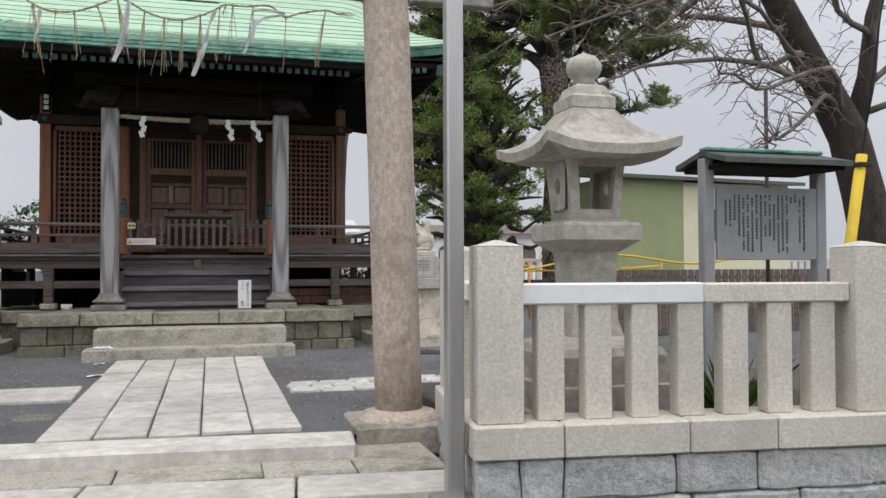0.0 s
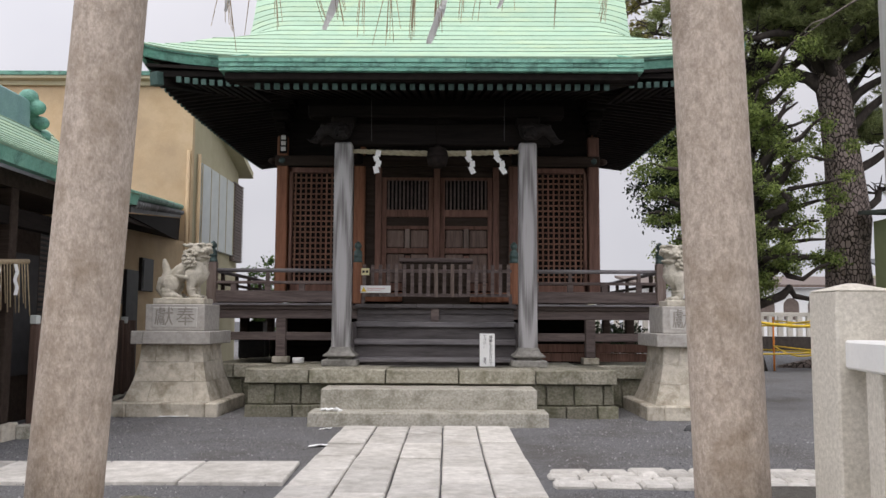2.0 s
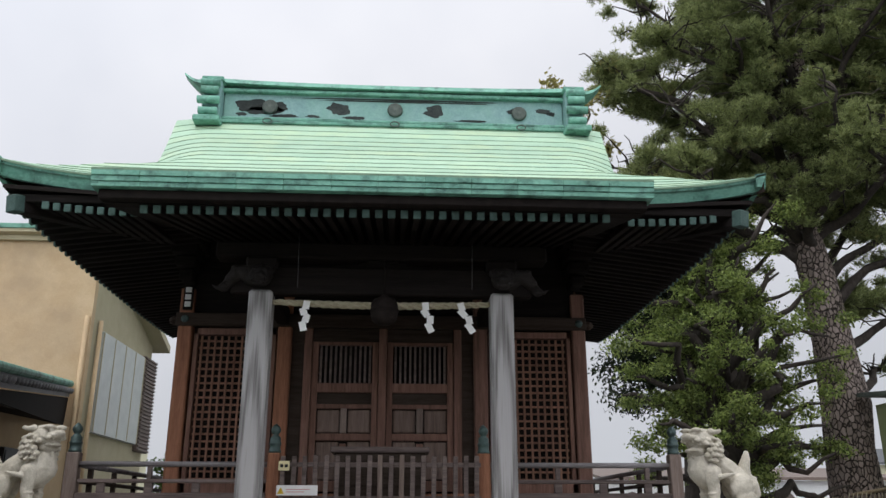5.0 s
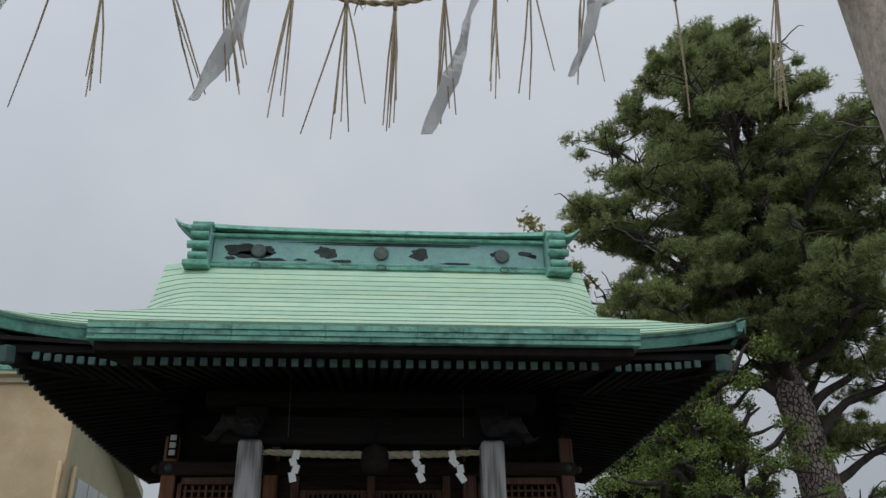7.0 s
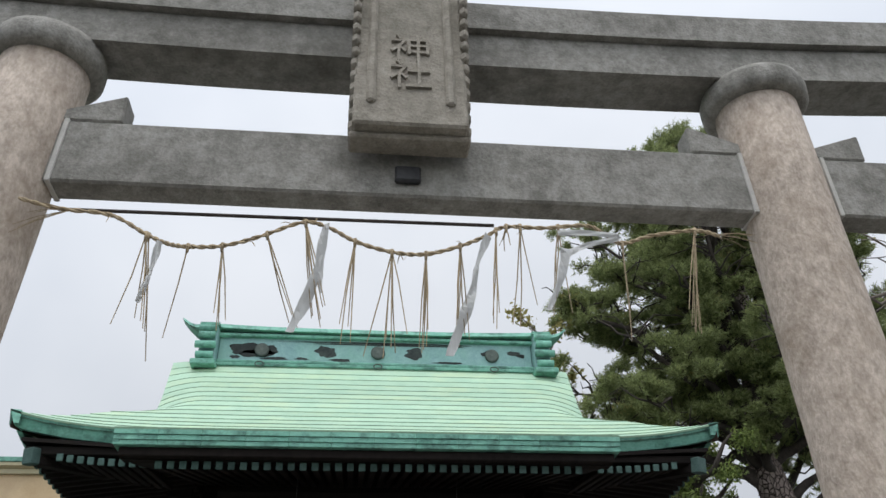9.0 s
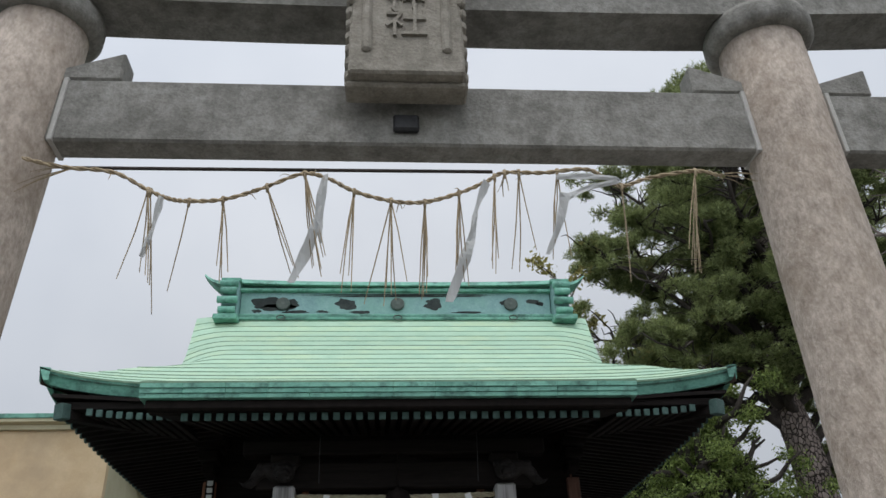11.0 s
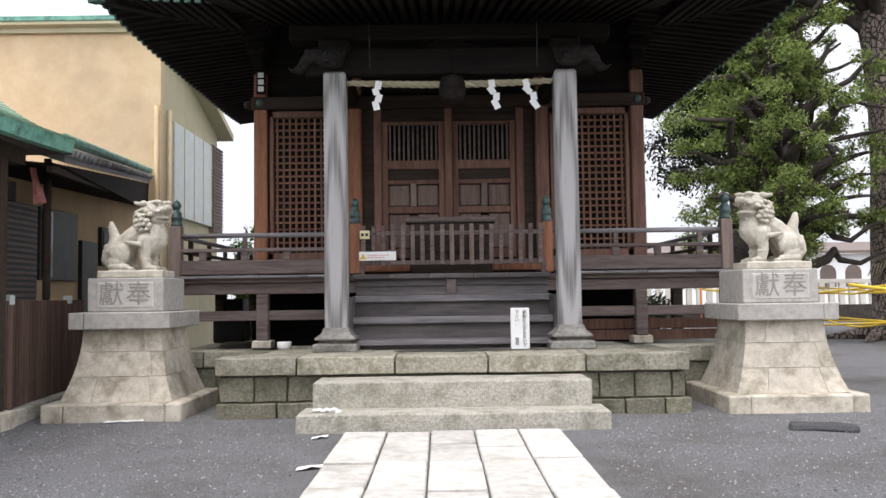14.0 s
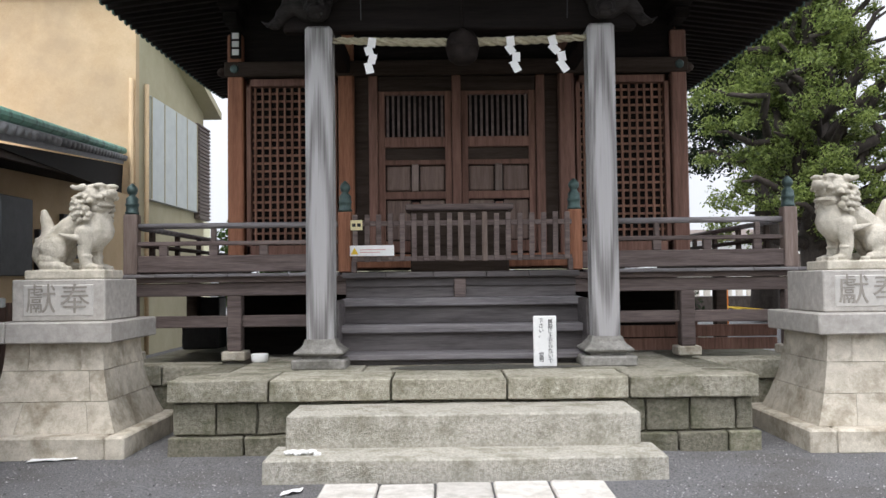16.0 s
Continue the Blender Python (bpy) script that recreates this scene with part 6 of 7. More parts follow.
part("base", add_lathe(bmesh.new(), [(0.56, 0.08), (0.56, 0.30), (0.50, 0.31), (0.50, 0.52), (0.46, 0.53), (0.46, 0.74), (0.43, 0.80), (0.26, 0.86), (0.22, 0.87)], at=(LX, LY, 0), square=True), "lantern_stone", lantern)
part("stem", add_lathe(bmesh.new(), [(0.225, 0.86), (0.19, 1.0), (0.175, 1.2), (0.185, 1.45), (0.20, 1.54)], at=(LX, LY, 0), square=True), "lantern_stone", lantern)
part("shelf", add_lathe(bmesh.new(), [(0.20, 1.53), (0.30, 1.60), (0.325, 1.62), (0.33, 1.73), (0.31, 1.755), (0.25, 1.76), (0.25, 1.78)], at=(LX, LY, 0), square=True), "lantern_stone", lantern)
fire = part("fire_box", add_lathe(bmesh.new(), [(0.20, 1.78), (0.205, 1.80), (0.205, 1.86)], at=(LX, LY, 0), square=True), "lantern_stone", lantern, "open stone light chamber")
for sx in (-1, 1):
    for sy in (-1, 1):
        bm = bmesh.new()
        a0, a1 = 0.205, 0.235
        ring0 = [bm.verts.new((LX + sx * (a0 - dx), LY + sy * (a0 - dy), 1.86)) for dx, dy in ((0, 0), (0.07, 0), (0.07, 0.07), (0, 0.07))]
        ring1 = [bm.verts.new((LX + sx * (a1 - dx), LY + sy * (a1 - dy), 2.24)) for dx, dy in ((0, 0), (0.07, 0), (0.07, 0.07), (0, 0.07))]
        for k in range(4):
            bm.faces.new((ring0[k], ring0[(k + 1) % 4], ring1[(k + 1) % 4], ring1[k]))
        bm.faces.new(ring0)
        bm.faces.new(ring1)
        part("corner_stone", bm, "lantern_stone", fire)
part("chamber_top", add_lathe(bmesh.new(), [(0.225, 2.19), (0.24, 2.26)], at=(LX, LY, 0), square=True), "lantern_stone", fire)
# left wall with a round moon opening
for s in (-1, 1):
    bm = bmesh.new()
    n = 24
    xw = LX + s * 0.215
    outer = []
    for k in range(n):
        a = 2 * math.pi * k / n
        c, q = math.cos(a), math.sin(a)
        f = 1 / max(abs(c) / 0.15, abs(q) / 0.19)
        outer.append((c * f, q * f))
    o0 = [bm.verts.new((xw - 0.02, LY + y, 2.05 + z)) for y, z in outer]
    i0 = [bm.verts.new((xw - 0.02, LY + 0.05 * math.cos(2 * math.pi * k / n), 2.05 + 0.065 * math.sin(2 * math.pi * k / n))) for k in range(n)]
    o1 = [bm.verts.new((v.co.x + 0.04, v.co.y, v.co.z)) for v in o0]
    i1 = [bm.verts.new((v.co.x + 0.04, v.co.y, v.co.z)) for v in i0]
    for k in range(n):
        j = (k + 1) % n
        bm.faces.new((o0[k], o0[j], i0[j], i0[k]))
        bm.faces.new((o1[k], i1[k], i1[j], o1[j]))
        bm.faces.new((i0[k], i0[j], i1[j], i1[k]))
    part("moon_wall", bm, "lantern_stone", fire)
bm = bmesh.new()
layers = []
for k in range(9):
    s = k / 8
    h = 0.53 - 0.36 * s
    z = 2.33 + 0.34 * (0.25 * s + 0.75 * s ** 1.9)
    ring = []
    for i in range(24):
        side, f = divmod(i, 6)
        f = f / 6 * 2 - 1
        lift = 0.075 * abs(f) ** 3 * (1 - s) ** 2
        bul = h * (1 + 0.05 * abs(f) ** 4 * (1 - s))
        p = ((f * bul, -bul), (bul, f * bul), (-f * bul, bul), (-bul, -f * bul))[side]
        ring.append((p[0], p[1], z + lift))
    layers.append(ring)
under = [[(x * 0.985, y * 0.985, z - 0.075) for x, y, z in layers[0]], [(x * 0.45, y * 0.45, 2.25) for x, y, z in layers[0]]]
rings = [[bm.verts.new((LX + x, LY + y, z)) for x, y, z in ring] for ring in [under[1], under[0]] + layers]
for l0, l1 in zip(rings, rings[1:]):
    for k in range(24):
        bm.faces.new((l0[k], l0[(k + 1) % 24], l1[(k + 1) % 24], l1[k]))
bm.faces.new(rings[0][::-1])
bm.faces.new(rings[-1])
part("roof", bm, "lantern_stone", lantern, "wide stone roof with upturned corners")
part("finial_block", add_lathe(bmesh.new(), [(0.185, 2.66), (0.185, 2.75), (0.155, 2.77), (0.13, 2.84), (0.10, 2.86)], at=(LX, LY, 0), square=True), "lantern_stone", lantern)
part("finial_ball", add_lathe(bmesh.new(), [(0.10, 2.85), (0.085, 2.88), (0.10, 2.895), (0.075, 2.91), (0.12, 2.94), (0.143, 2.99), (0.14, 3.04), (0.11, 3.085), (0.05, 3.115), (0.01, 3.13)], 28, (LX, LY, 0)), "lantern_stone", lantern, smooth=True)
block("rear_stone", LX + 0.5, LX + 0.9, LY - 0.2, LY + 0.3, 0.08, 0.38, "granite_rough", lantern, bevel=0.05, rough=0.03, cuts=2)
tagged(block("garden_marker", 2.0, 2.06, 5.75, 5.9, 0.08, 0.8, "wood_dark", bevel=0.01), "dark wooden marker stake behind the fence", "stake")
# sword-leaved plant behind the fence
bm = bmesh.new()
rng = random.Random(61)
for k in range(46):
    a = rng.uniform(0, 2 * math.pi)
    ln = rng.uniform(0.5, 0.95)
    e = rng.uniform(0.5, 1.3)
    d = Vector((math.cos(a) * math.cos(e), math.sin(a) * math.cos(e), math.sin(e)))
    w = d.cross(Vector((0, 0, 1))).normalized() * 0.022
    o = Vector((3.75, 6.0, 0.1))
    m1 = o + d * ln * 0.55
    tip = o + d * ln + Vector((0, 0, -0.12 * ln))
    vs = [bm.verts.new(v) for v in (o - w, o + w, m1 + w * 0.8, tip, m1 - w * 0.8)]
    bm.faces.new(vs)
plant = thing("sword_leaved_plant", "clump of dark green sword-shaped leaves behind the fence", "plant", (3.75, 6.0, 0.1))
part("leaves", bm, "shrub_leaves", plant)

# ---- information board ----
board = thing("information_board", "grey engraved board under a small copper roof", "sign board", (4.55, 6.6, 0.1))
for x in (4.0, 5.22):
    block("post", x - 0.055, x + 0.055, 6.6, 6.71, 0.08, 2.40, "board_grey", board, bevel=0.01)
panel = block("panel", 4.07, 5.15, 6.59, 6.625, 1.47, 2.14, "board_grey", board, bevel=0.006)
rng = random.Random(71)
for k in range(19):
    x = 4.16 + 0.047 * k
    if k in (15, 16):
        top, n = 2.08, 3
    else:
        top, n = 2.07 - (0.05 if k in (0, 1) else 0), rng.randint(14, 21) if k > 2 else 9
    z = top
    for j in range(n):
        h = rng.uniform(0.016, 0.024) if k != 18 else 0.045
        if z - h < 1.53:
            break
        if rng.random() > 0.1:
            block("writing_bar", x - 0.0075, x + 0.0075, 6.585, 6.59, z - h, z, "metal_dark", panel, bevel=0)
        z -= h + 0.008
bm = bmesh.new()
for s, y0 in ((-1, 6.25), (1, 7.05)):
    a = [bm.verts.new(v) for v in ((3.93, y0, 2.37), (5.27, y0, 2.37), (5.25, 6.65, 2.47), (3.95, 6.65, 2.47))]
    b = [bm.verts.new(v.co - Vector((0, 0, 0.05))) for v in a]
    bm.faces.new(a)
    bm.faces.new(b)
    for k in range(4):
        bm.faces.new((a[k], b[k], b[(k + 1) % 4], a[(k + 1) % 4]))
part("roof", bm, "copper_bare", board, "low dark copper roof")
block("roof_ridge", 3.97, 5.23, 6.58, 6.72, 2.465, 2.50, "copper_edge", board, bevel=0.01)
block("roof_frame", 3.99, 5.23, 6.3, 7.0, 2.29, 2.335, "shadow_wood", board, bevel=0.006)
guy = thing("guy_wire_cover", "leaning yellow plastic guy-wire cover", "post", (6.15, 7.0, 0.1))
tube("cover", [(5.62, 7.0, 0.05), (6.06, 7.0, 2.55)], 0.055, "yellow", guy, sides=14)
tube("wire", [(6.06, 7.0, 2.5), (7.1, 7.0, 8.5)], 0.008, "metal_dark", guy)
block("black_band", 5.97, 6.13, 6.93, 7.07, 2.42, 2.47, "ink", guy, bevel=0.01)

# ---- buildings on the west side ----
tan = thing("tan_building", "large tan plastered building with a green roof edge", "building", (-12, 27.5, 0))
block("front_wall", -22, -7.48, 25.0, 25.2, -0.1, 8.0, "plaster_tan", tan, bevel=0)
bm = bmesh.new()
prof = [(25.2, -0.1), (30.15, -0.1), (30.15, 6.4), (25.2, 7.95)]
a = [bm.verts.new((-7.5, y, z)) for y, z in prof]
b = [bm.verts.new((-7.7, y, z)) for y, z in prof]
bm.faces.new(a)
bm.faces.new(b[::-1])
for k in range(4):
    bm.faces.new((a[k], a[(k + 1) % 4], b[(k + 1) % 4], b[k]))
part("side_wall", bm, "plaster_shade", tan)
bm = bmesh.new()
prof = [(24.75, 8.02), (24.75, 8.2), (30.5, 6.42), (30.5, 6.22)]
a = [bm.verts.new((-7.08, y, z)) for y, z in prof]
b = [bm.verts.new((-22.3, y, z)) for y, z in prof]
bm.faces.new(a)
bm.faces.new(b[::-1])
for k in range(4):
    bm.faces.new((a[k], a[(k + 1) % 4], b[(k + 1) % 4], b[k]))
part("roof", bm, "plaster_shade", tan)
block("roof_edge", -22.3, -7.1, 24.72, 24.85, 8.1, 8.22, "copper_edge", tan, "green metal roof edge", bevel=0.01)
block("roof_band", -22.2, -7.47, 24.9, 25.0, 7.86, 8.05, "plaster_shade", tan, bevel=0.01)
shut = block("shutter_box", -7.52, -7.40, 25.75, 29.25, 3.47, 5.85, "metal_panel", tan, "pale ribbed metal window shutter box", bevel=0.01)
for k in range(5):
    block("panel_joint", -7.405, -7.385, 25.75 + 0.86 * k, 25.79 + 0.86 * k, 3.49, 5.83, "plaster_shade", shut, bevel=0.004)
block("vent_box", -7.52, -7.38, 29.27, 30.3, 3.3, 5.9, "metal_brown", tan, "brown slatted metal box", bevel=0.01)
for k in range(26):
    block("vent_slat", -7.40, -7.34, 29.27, 30.3, 3.32 + 0.1 * k, 3.37 + 0.1 * k, "metal_brown", shut, bevel=0.004)
for x, y in ((-7.56, 24.94), (-7.42, 25.5)):
    tube("drain_pipe", [(x, y, 0), (x, y, 6.05)], 0.05, "plaster_tan", tan)

office = thing("shrine_office", "low shrine office with shuttered windows and tiled eaves", "building", (-9, 19, 0))
block("wall", -12, -7.6, 15.5, 24.9, -0.1, 3.5, "plaster_tan", office, bevel=0)
for y0, y1, z0, z1, mat, nm in ((16.2, 19.05, 0.4, 2.96, "metal_dark", "shutter"), (19.15, 20.6, 1.72, 2.97, "metal_dark", "window"), (20.8, 21.5, 0.0, 2.5, "metal_dark", "door"), (21.7, 22.45, 2.05, 2.83, "metal_dark", "window")):
    w = block(nm, -7.62, -7.52, y0, y1, z0, z1, mat, office, "dark louvred shutter" if nm == "shutter" else "", bevel=0.01)
    if nm == "window":
        block("pane", -7.52, -7.505, y0 + 0.06, (y0 + y1) / 2 - 0.3, z0 + 0.06, z1 - 0.06, "glass", w, bevel=0)
    if nm == "shutter":
        for k in range(int((z1 - z0) / 0.09)):
            block("louvre", -7.52, -7.49, y0 + 0.05, y1 - 0.05, z0 + 0.04 + 0.09 * k, z0 + 0.09 + 0.09 * k, "metal_brown", w, bevel=0.006)
tube("corner_post", [(-6.1, 16.4, -0.05), (-6.1, 16.4, 3.3)], 0.05, "wood_dark", office)
bm = bmesh.new()
a = [bm.verts.new(v) for v in ((-5.30, 15.15, 3.17), (-7.70, 24.9, 4.30), (-9.8, 24.9, 4.95), (-9.4, 15.15, 4.55))]
b = [bm.verts.new(v.co - Vector((0, 0, 0.14))) for v in a]
bm.faces.new(a)
bm.faces.new(b[::-1])
for k in range(4):
    bm.faces.new((a[k], b[k], b[(k + 1) % 4], a[(k + 1) % 4]))
oroof = part("roof", bm, "tile_roof", office, "dark tiled roof with a green copper strip")
for k in range(30):
    t = k / 29
    p = Vector((-5.33, 15.3, 3.20)).lerp(Vector((-7.68, 24.8, 4.31)), t)
    bm = add_tube(bmesh.new(), [p + Vector((0.07, 0, -0.035)), p + Vector((-1.0, 0.05, 0.33))], 0.06, 10)
    part("roof_tile", bm, "tile_end", oroof, smooth=True)
bm = bmesh.new()
add_tube(bm, [(-5.33, 15.2, 3.33), (-7.71, 24.9, 4.46)], 0.075, 10)
part("copper_strip", bm, "copper_edge", oroof)
sheet("eave_board", [(-5.48, 15.2, 2.93), (-7.66, 24.4, 3.62), (-7.70, 24.4, 3.62), (-5.55, 15.2, 2.93)], "wood_dark", office, 0.12)
# The near-black soffit carries the shade below the office eave.
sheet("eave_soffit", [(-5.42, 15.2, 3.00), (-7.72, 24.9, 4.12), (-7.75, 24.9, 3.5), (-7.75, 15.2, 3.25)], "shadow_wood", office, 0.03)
bm = bmesh.new()
strip_rows = []
for k in range(9):
    p = Vector((-6.16, 16.1, 3.14)).lerp(Vector((-6.05, 16.1, 2.65)), k / 8)
    w = 0.03 + 0.05 * k / 8
    strip_rows.append([bm.verts.new(p + Vector((dx * w, 0.02 * math.sin(k * 0.9 + dx * 2), 0.01 * dx))) for dx in (-1, 0, 1)])
for r0, r1 in zip(strip_rows, strip_rows[1:]):
    for k in range(2):
        bm.faces.new((r0[k], r0[k + 1], r1[k + 1], r1[k]))
ribbon = tagged(part("cloth_strip", bm, "pink"), "faded pink cloth strip hanging from the eave", "cloth")
ribbon.modifiers.new("thick", "SOLIDIFY").thickness = 0.004

# small side shrine with its own copper roof
sub = thing("side_shrine", "small side shrine with a patterned green copper roof", "shrine", (-7.6, 12.2, 0))
block("body", -9.2, -6.4, 9.6, 14.6, -0.05, 3.0, "wood_dark", sub, bevel=0)


def side_roof(u, v):
    """u along the eave, v up the slope."""
    y = 8.6 + 6.5 * u
    x = -5.15 - 1.45 * v
    z = 3.25 + 0.42 * v + 0.62 * v * v + 0.05 * (2 * u - 1) ** 4 * (1 - v)
    return Vector((x, y, z))


sroof = block("roof_core", -8.2, -5.6, 8.9, 14.8, 2.95, 3.15, "wood_dark", sub, bevel=0)
for k in range(18):
    v0, v1 = k / 18, (k + 1.1) / 18
    bm = bmesh.new()
    rows = []
    for i in range(17):
        u = i / 16
        a, b = side_roof(u, v0), side_roof(u, v1)
        rows.append([bm.verts.new(q) for q in (a - Vector((0, 0, 0.01)), a + Vector((0, 0, 0.015)), b)])
    for a, b in zip(rows, rows[1:]):
        for j in range(2):
            bm.faces.new((a[j], b[j], b[j + 1], a[j + 1])).material_index = 1 - j
    part("copper_course", bm, "copper_light", sroof).data.materials.append(M["copper_seam"])
for k in range(8):
    pts = [(side_roof((k * 2 + i) / 16, 0), Vector((1, 0, 0))) for i in range(3)]
    fascia(pts, 0.16, -0.04, "copper_edge", "eave_fascia", sroof)
for u in (0, 1):
    bm = bmesh.new()
    vs = [bm.verts.new(side_roof(u, k / 10)) for k in range(11)] + [bm.verts.new((-6.6, side_roof(u, 0).y, 3.12)), bm.verts.new((-5.2, side_roof(u, 0).y, 3.12))]
    bm.faces.new(vs)
    part("gable_end", bm, "wood_dark", sroof)
block("ridge", -6.95, -6.45, 9.0, 14.25, 4.1, 4.55, "copper_ridge", sub, bevel=0.03)
bm = bmesh.new()
for k in range(12):
    add_ball(bm, (-6.5 + 0.10 * math.sin(k * 1.9), 14.25 + 0.05 * k, 4.55 - 0.06 * k + 0.05 * math.cos(k * 2.3)), 0.12 - 0.004 * k, (1.2, 1, 1), None, 2)
crest = part("ridge_ornament", bm, "copper_edge", sub, "scrolled green copper ridge ornament", True)
melt = crest.modifiers.new("fuse", "REMESH")
melt.mode, melt.voxel_size, melt.use_smooth_shade = "VOXEL", 0.02, True
for y in (9.3, 12.3, 14.3):
    block("porch_post", -5.75, -5.58, y - 0.085, y + 0.085, 0.15, 2.95, "wood_dark", sub, bevel=0.012)
    block("stone_base", -5.83, -5.5, y - 0.17, y + 0.17, -0.06, 0.16, "pedestal_stone", sub, bevel=0.015)
block("porch_beam", -5.74, -5.6, 8.9, 14.6, 2.5, 2.72, "wood_dark_y", sub, bevel=0.01)
block("louvre_wall", -6.42, -6.36, 12.6, 14.5, 0.6, 2.3, "metal_dark", sub, bevel=0)
rope3 = thing("side_shrine_rope", "straw rope with fringe and white paper on the side shrine", "straw rope", (-5.5, 11.5, 2.1))
rng = random.Random(81)
tube("rope_strand", [(-5.5, 9.4 + 0.31 * k, 2.08 - 0.08 * math.sin(math.pi * k / 10)) for k in range(11)], 0.03, "straw", rope3)
for k in range(46):
    y = 9.5 + 2.95 * k / 45
    ln = rng.uniform(0.4, 0.6)
    tube("fringe_straw", [(-5.48, y, 2.05), (-5.46, y + rng.uniform(-0.03, 0.08), 2.02 - ln)], 0.008, "straw", rope3, sides=4)
for y in (10.2, 11.0, 11.7, 12.1):
    bm = bmesh.new()
    p = Vector((-5.44, y, 2.02))
    for d in (0.05, -0.05, 0.06, -0.03):
        q = p + Vector((0, d, -0.09))
        vs = [bm.verts.new(v) for v in (p + Vector((0, -0.04, 0)), p + Vector((0, 0.04, 0)), q + Vector((0, 0.04, 0)), q + Vector((0, -0.04, 0)))]
        bm.faces.new(vs)
        p = q
    ob = part("paper_streamer", bm, "paper", rope3, "folded white paper streamer")
    ob.modifiers.new("thick", "SOLIDIFY").thickness = 0.003

# brown slat fence
slat = thing("slat_fence", "reddish-brown vertical slat fence on a stone kerb", "fence", (-5.7, 15, 0))
A, B = Vector((-5.42, 12.6, 0)), Vector((-5.95, 17.2, 0))
sm_me = mesh_of("slat", add_box(bmesh.new(), -0.018, 0.018, -0.024, 0.024, 0, 1.22, 0.006), "slat_brown")
d = (B - A).normalized()
nn = 56
for k in range(nn):
    p = A.lerp(B, k / (nn - 1))
    piece("slat", sm_me, slat, pose(p.x, p.y, 0.15, 0, 0, 6))
for z in (0.35, 1.15):
    bm = add_box(bmesh.new(), -0.02, 0.02, 0, (B - A).length, z - 0.03, z + 0.03, 0.004)
    bmesh.ops.transform(bm, matrix=pose(A.x - 0.04, A.y, 0, 0, 0, 6.6), verts=bm.verts)
    part("fence_rail", bm, "slat_brown", slat)
for t in (0.0, 0.43, 0.86):
    p = A.lerp(B, t)
    block("fence_post", p.x - 0.05, p.x + 0.03, p.y - 0.04, p.y + 0.04, -0.05, 1.36, "slat_brown", slat, bevel=0.008)
    block("post_cap", p.x - 0.05, p.x + 0.04, p.y - 0.05, p.y + 0.05, 1.32, 1.43, "metal_panel", slat, "pale metal post cap", bevel=0.01)
bm = add_box(bmesh.new(), -0.1, 0.1, -0.2, (B - A).length + 0.1, -0.08, 0.13, 0.015, None, 0.01, 3)
bmesh.ops.transform(bm, matrix=pose(A.x, A.y, 0, 0, 0, 6.6), verts=bm.verts)
part("kerb", bm, "step_stone", slat)

# storage under and behind the veranda
for x, y, w, h, mat in ((-4.2, 18.6, 0.5, 0.35, "metal_dark"), (-3.6, 18.9, 0.6, 0.5, "bark_dark"), (-4.4, 19.6, 0.4, 0.7, "metal_dark"), (2.6, 19.0, 0.5, 0.3, "wood_door")):
    tagged(block("stored_crate", x - w / 2, x + w / 2, y, y + w, 0.655, 0.655 + h, mat, bevel=0.02, rough=0.01, cuts=2), "dim box stored under the veranda", "box", "stored boxes")

# ---- trees and planting ----
def leaf_cloud(centres, count, size, seed, tuft=False):
    """Leaves, or needle tufts, scattered through ellipsoid clumps as plain faces."""
    r = np.random.default_rng(seed)
    cs = np.array([c[:3] for c in centres])
    rs = np.array([c[3] for c in centres])
    flat = np.array([c[4] for c in centres])
    wts = rs ** 2
    idx = r.choice(len(cs), count, p=wts / wts.sum())
    dirs = r.normal(size=(count, 3))
    dirs /= np.linalg.norm(dirs, axis=1)[:, None]
    rad = r.uniform(0.35, 1.0, count) ** 0.5
    lump = 0.75 + 0.45 * np.sin(dirs[:, 0] * 5 + idx) * np.sin(dirs[:, 1] * 4 + idx * 2) + 0.15 * r.normal(size=count)
    pos = cs[idx] + dirs * (rs[idx] * rad * lump)[:, None] * np.stack([np.ones(count), np.ones(count), flat[idx]], 1)
    verts, faces = [], []
    if not tuft:
        n = dirs * 0.5 + r.normal(size=(count, 3)) * 0.6 + np.array([0, 0, 0.5])
        n /= np.linalg.norm(n, axis=1)[:, None]
        t = np.cross(n, r.normal(size=(count, 3)))
        t /= np.linalg.norm(t, axis=1)[:, None]
        b = np.cross(n, t)
        s = size * r.uniform(0.6, 1.3, count)[:, None]
        v = np.stack([pos - t * s, pos + b * s * 0.45, pos + t * s - n * s * 0.2, pos - b * s * 0.45], 1).reshape(-1, 3)
        f = np.arange(count * 4).reshape(-1, 4)
        return v, f
    k = 9
    up = dirs * 0.6 + np.array([0, 0, 0.55]) + r.normal(size=(count, 3)) * 0.25
    up /= np.linalg.norm(up, axis=1)[:, None]
    nd = up[:, None, :] * 0.55 + r.normal(size=(count, k, 3)) * 0.5
    nd /= np.linalg.norm(nd, axis=2)[:, :, None]
    ln = size * r.uniform(0.7, 1.25, (count, k))[:, :, None]
    side = np.cross(nd, r.normal(size=(count, k, 3)))
    side /= np.linalg.norm(side, axis=2)[:, :, None]
    base = pos[:, None, :]
    w = size * 0.075
    v = np.stack([base - side * w, base + side * w, base + nd * ln], 2).reshape(-1, 3)
    f = np.arange(count * k * 3).reshape(-1, 3)
    return v, f


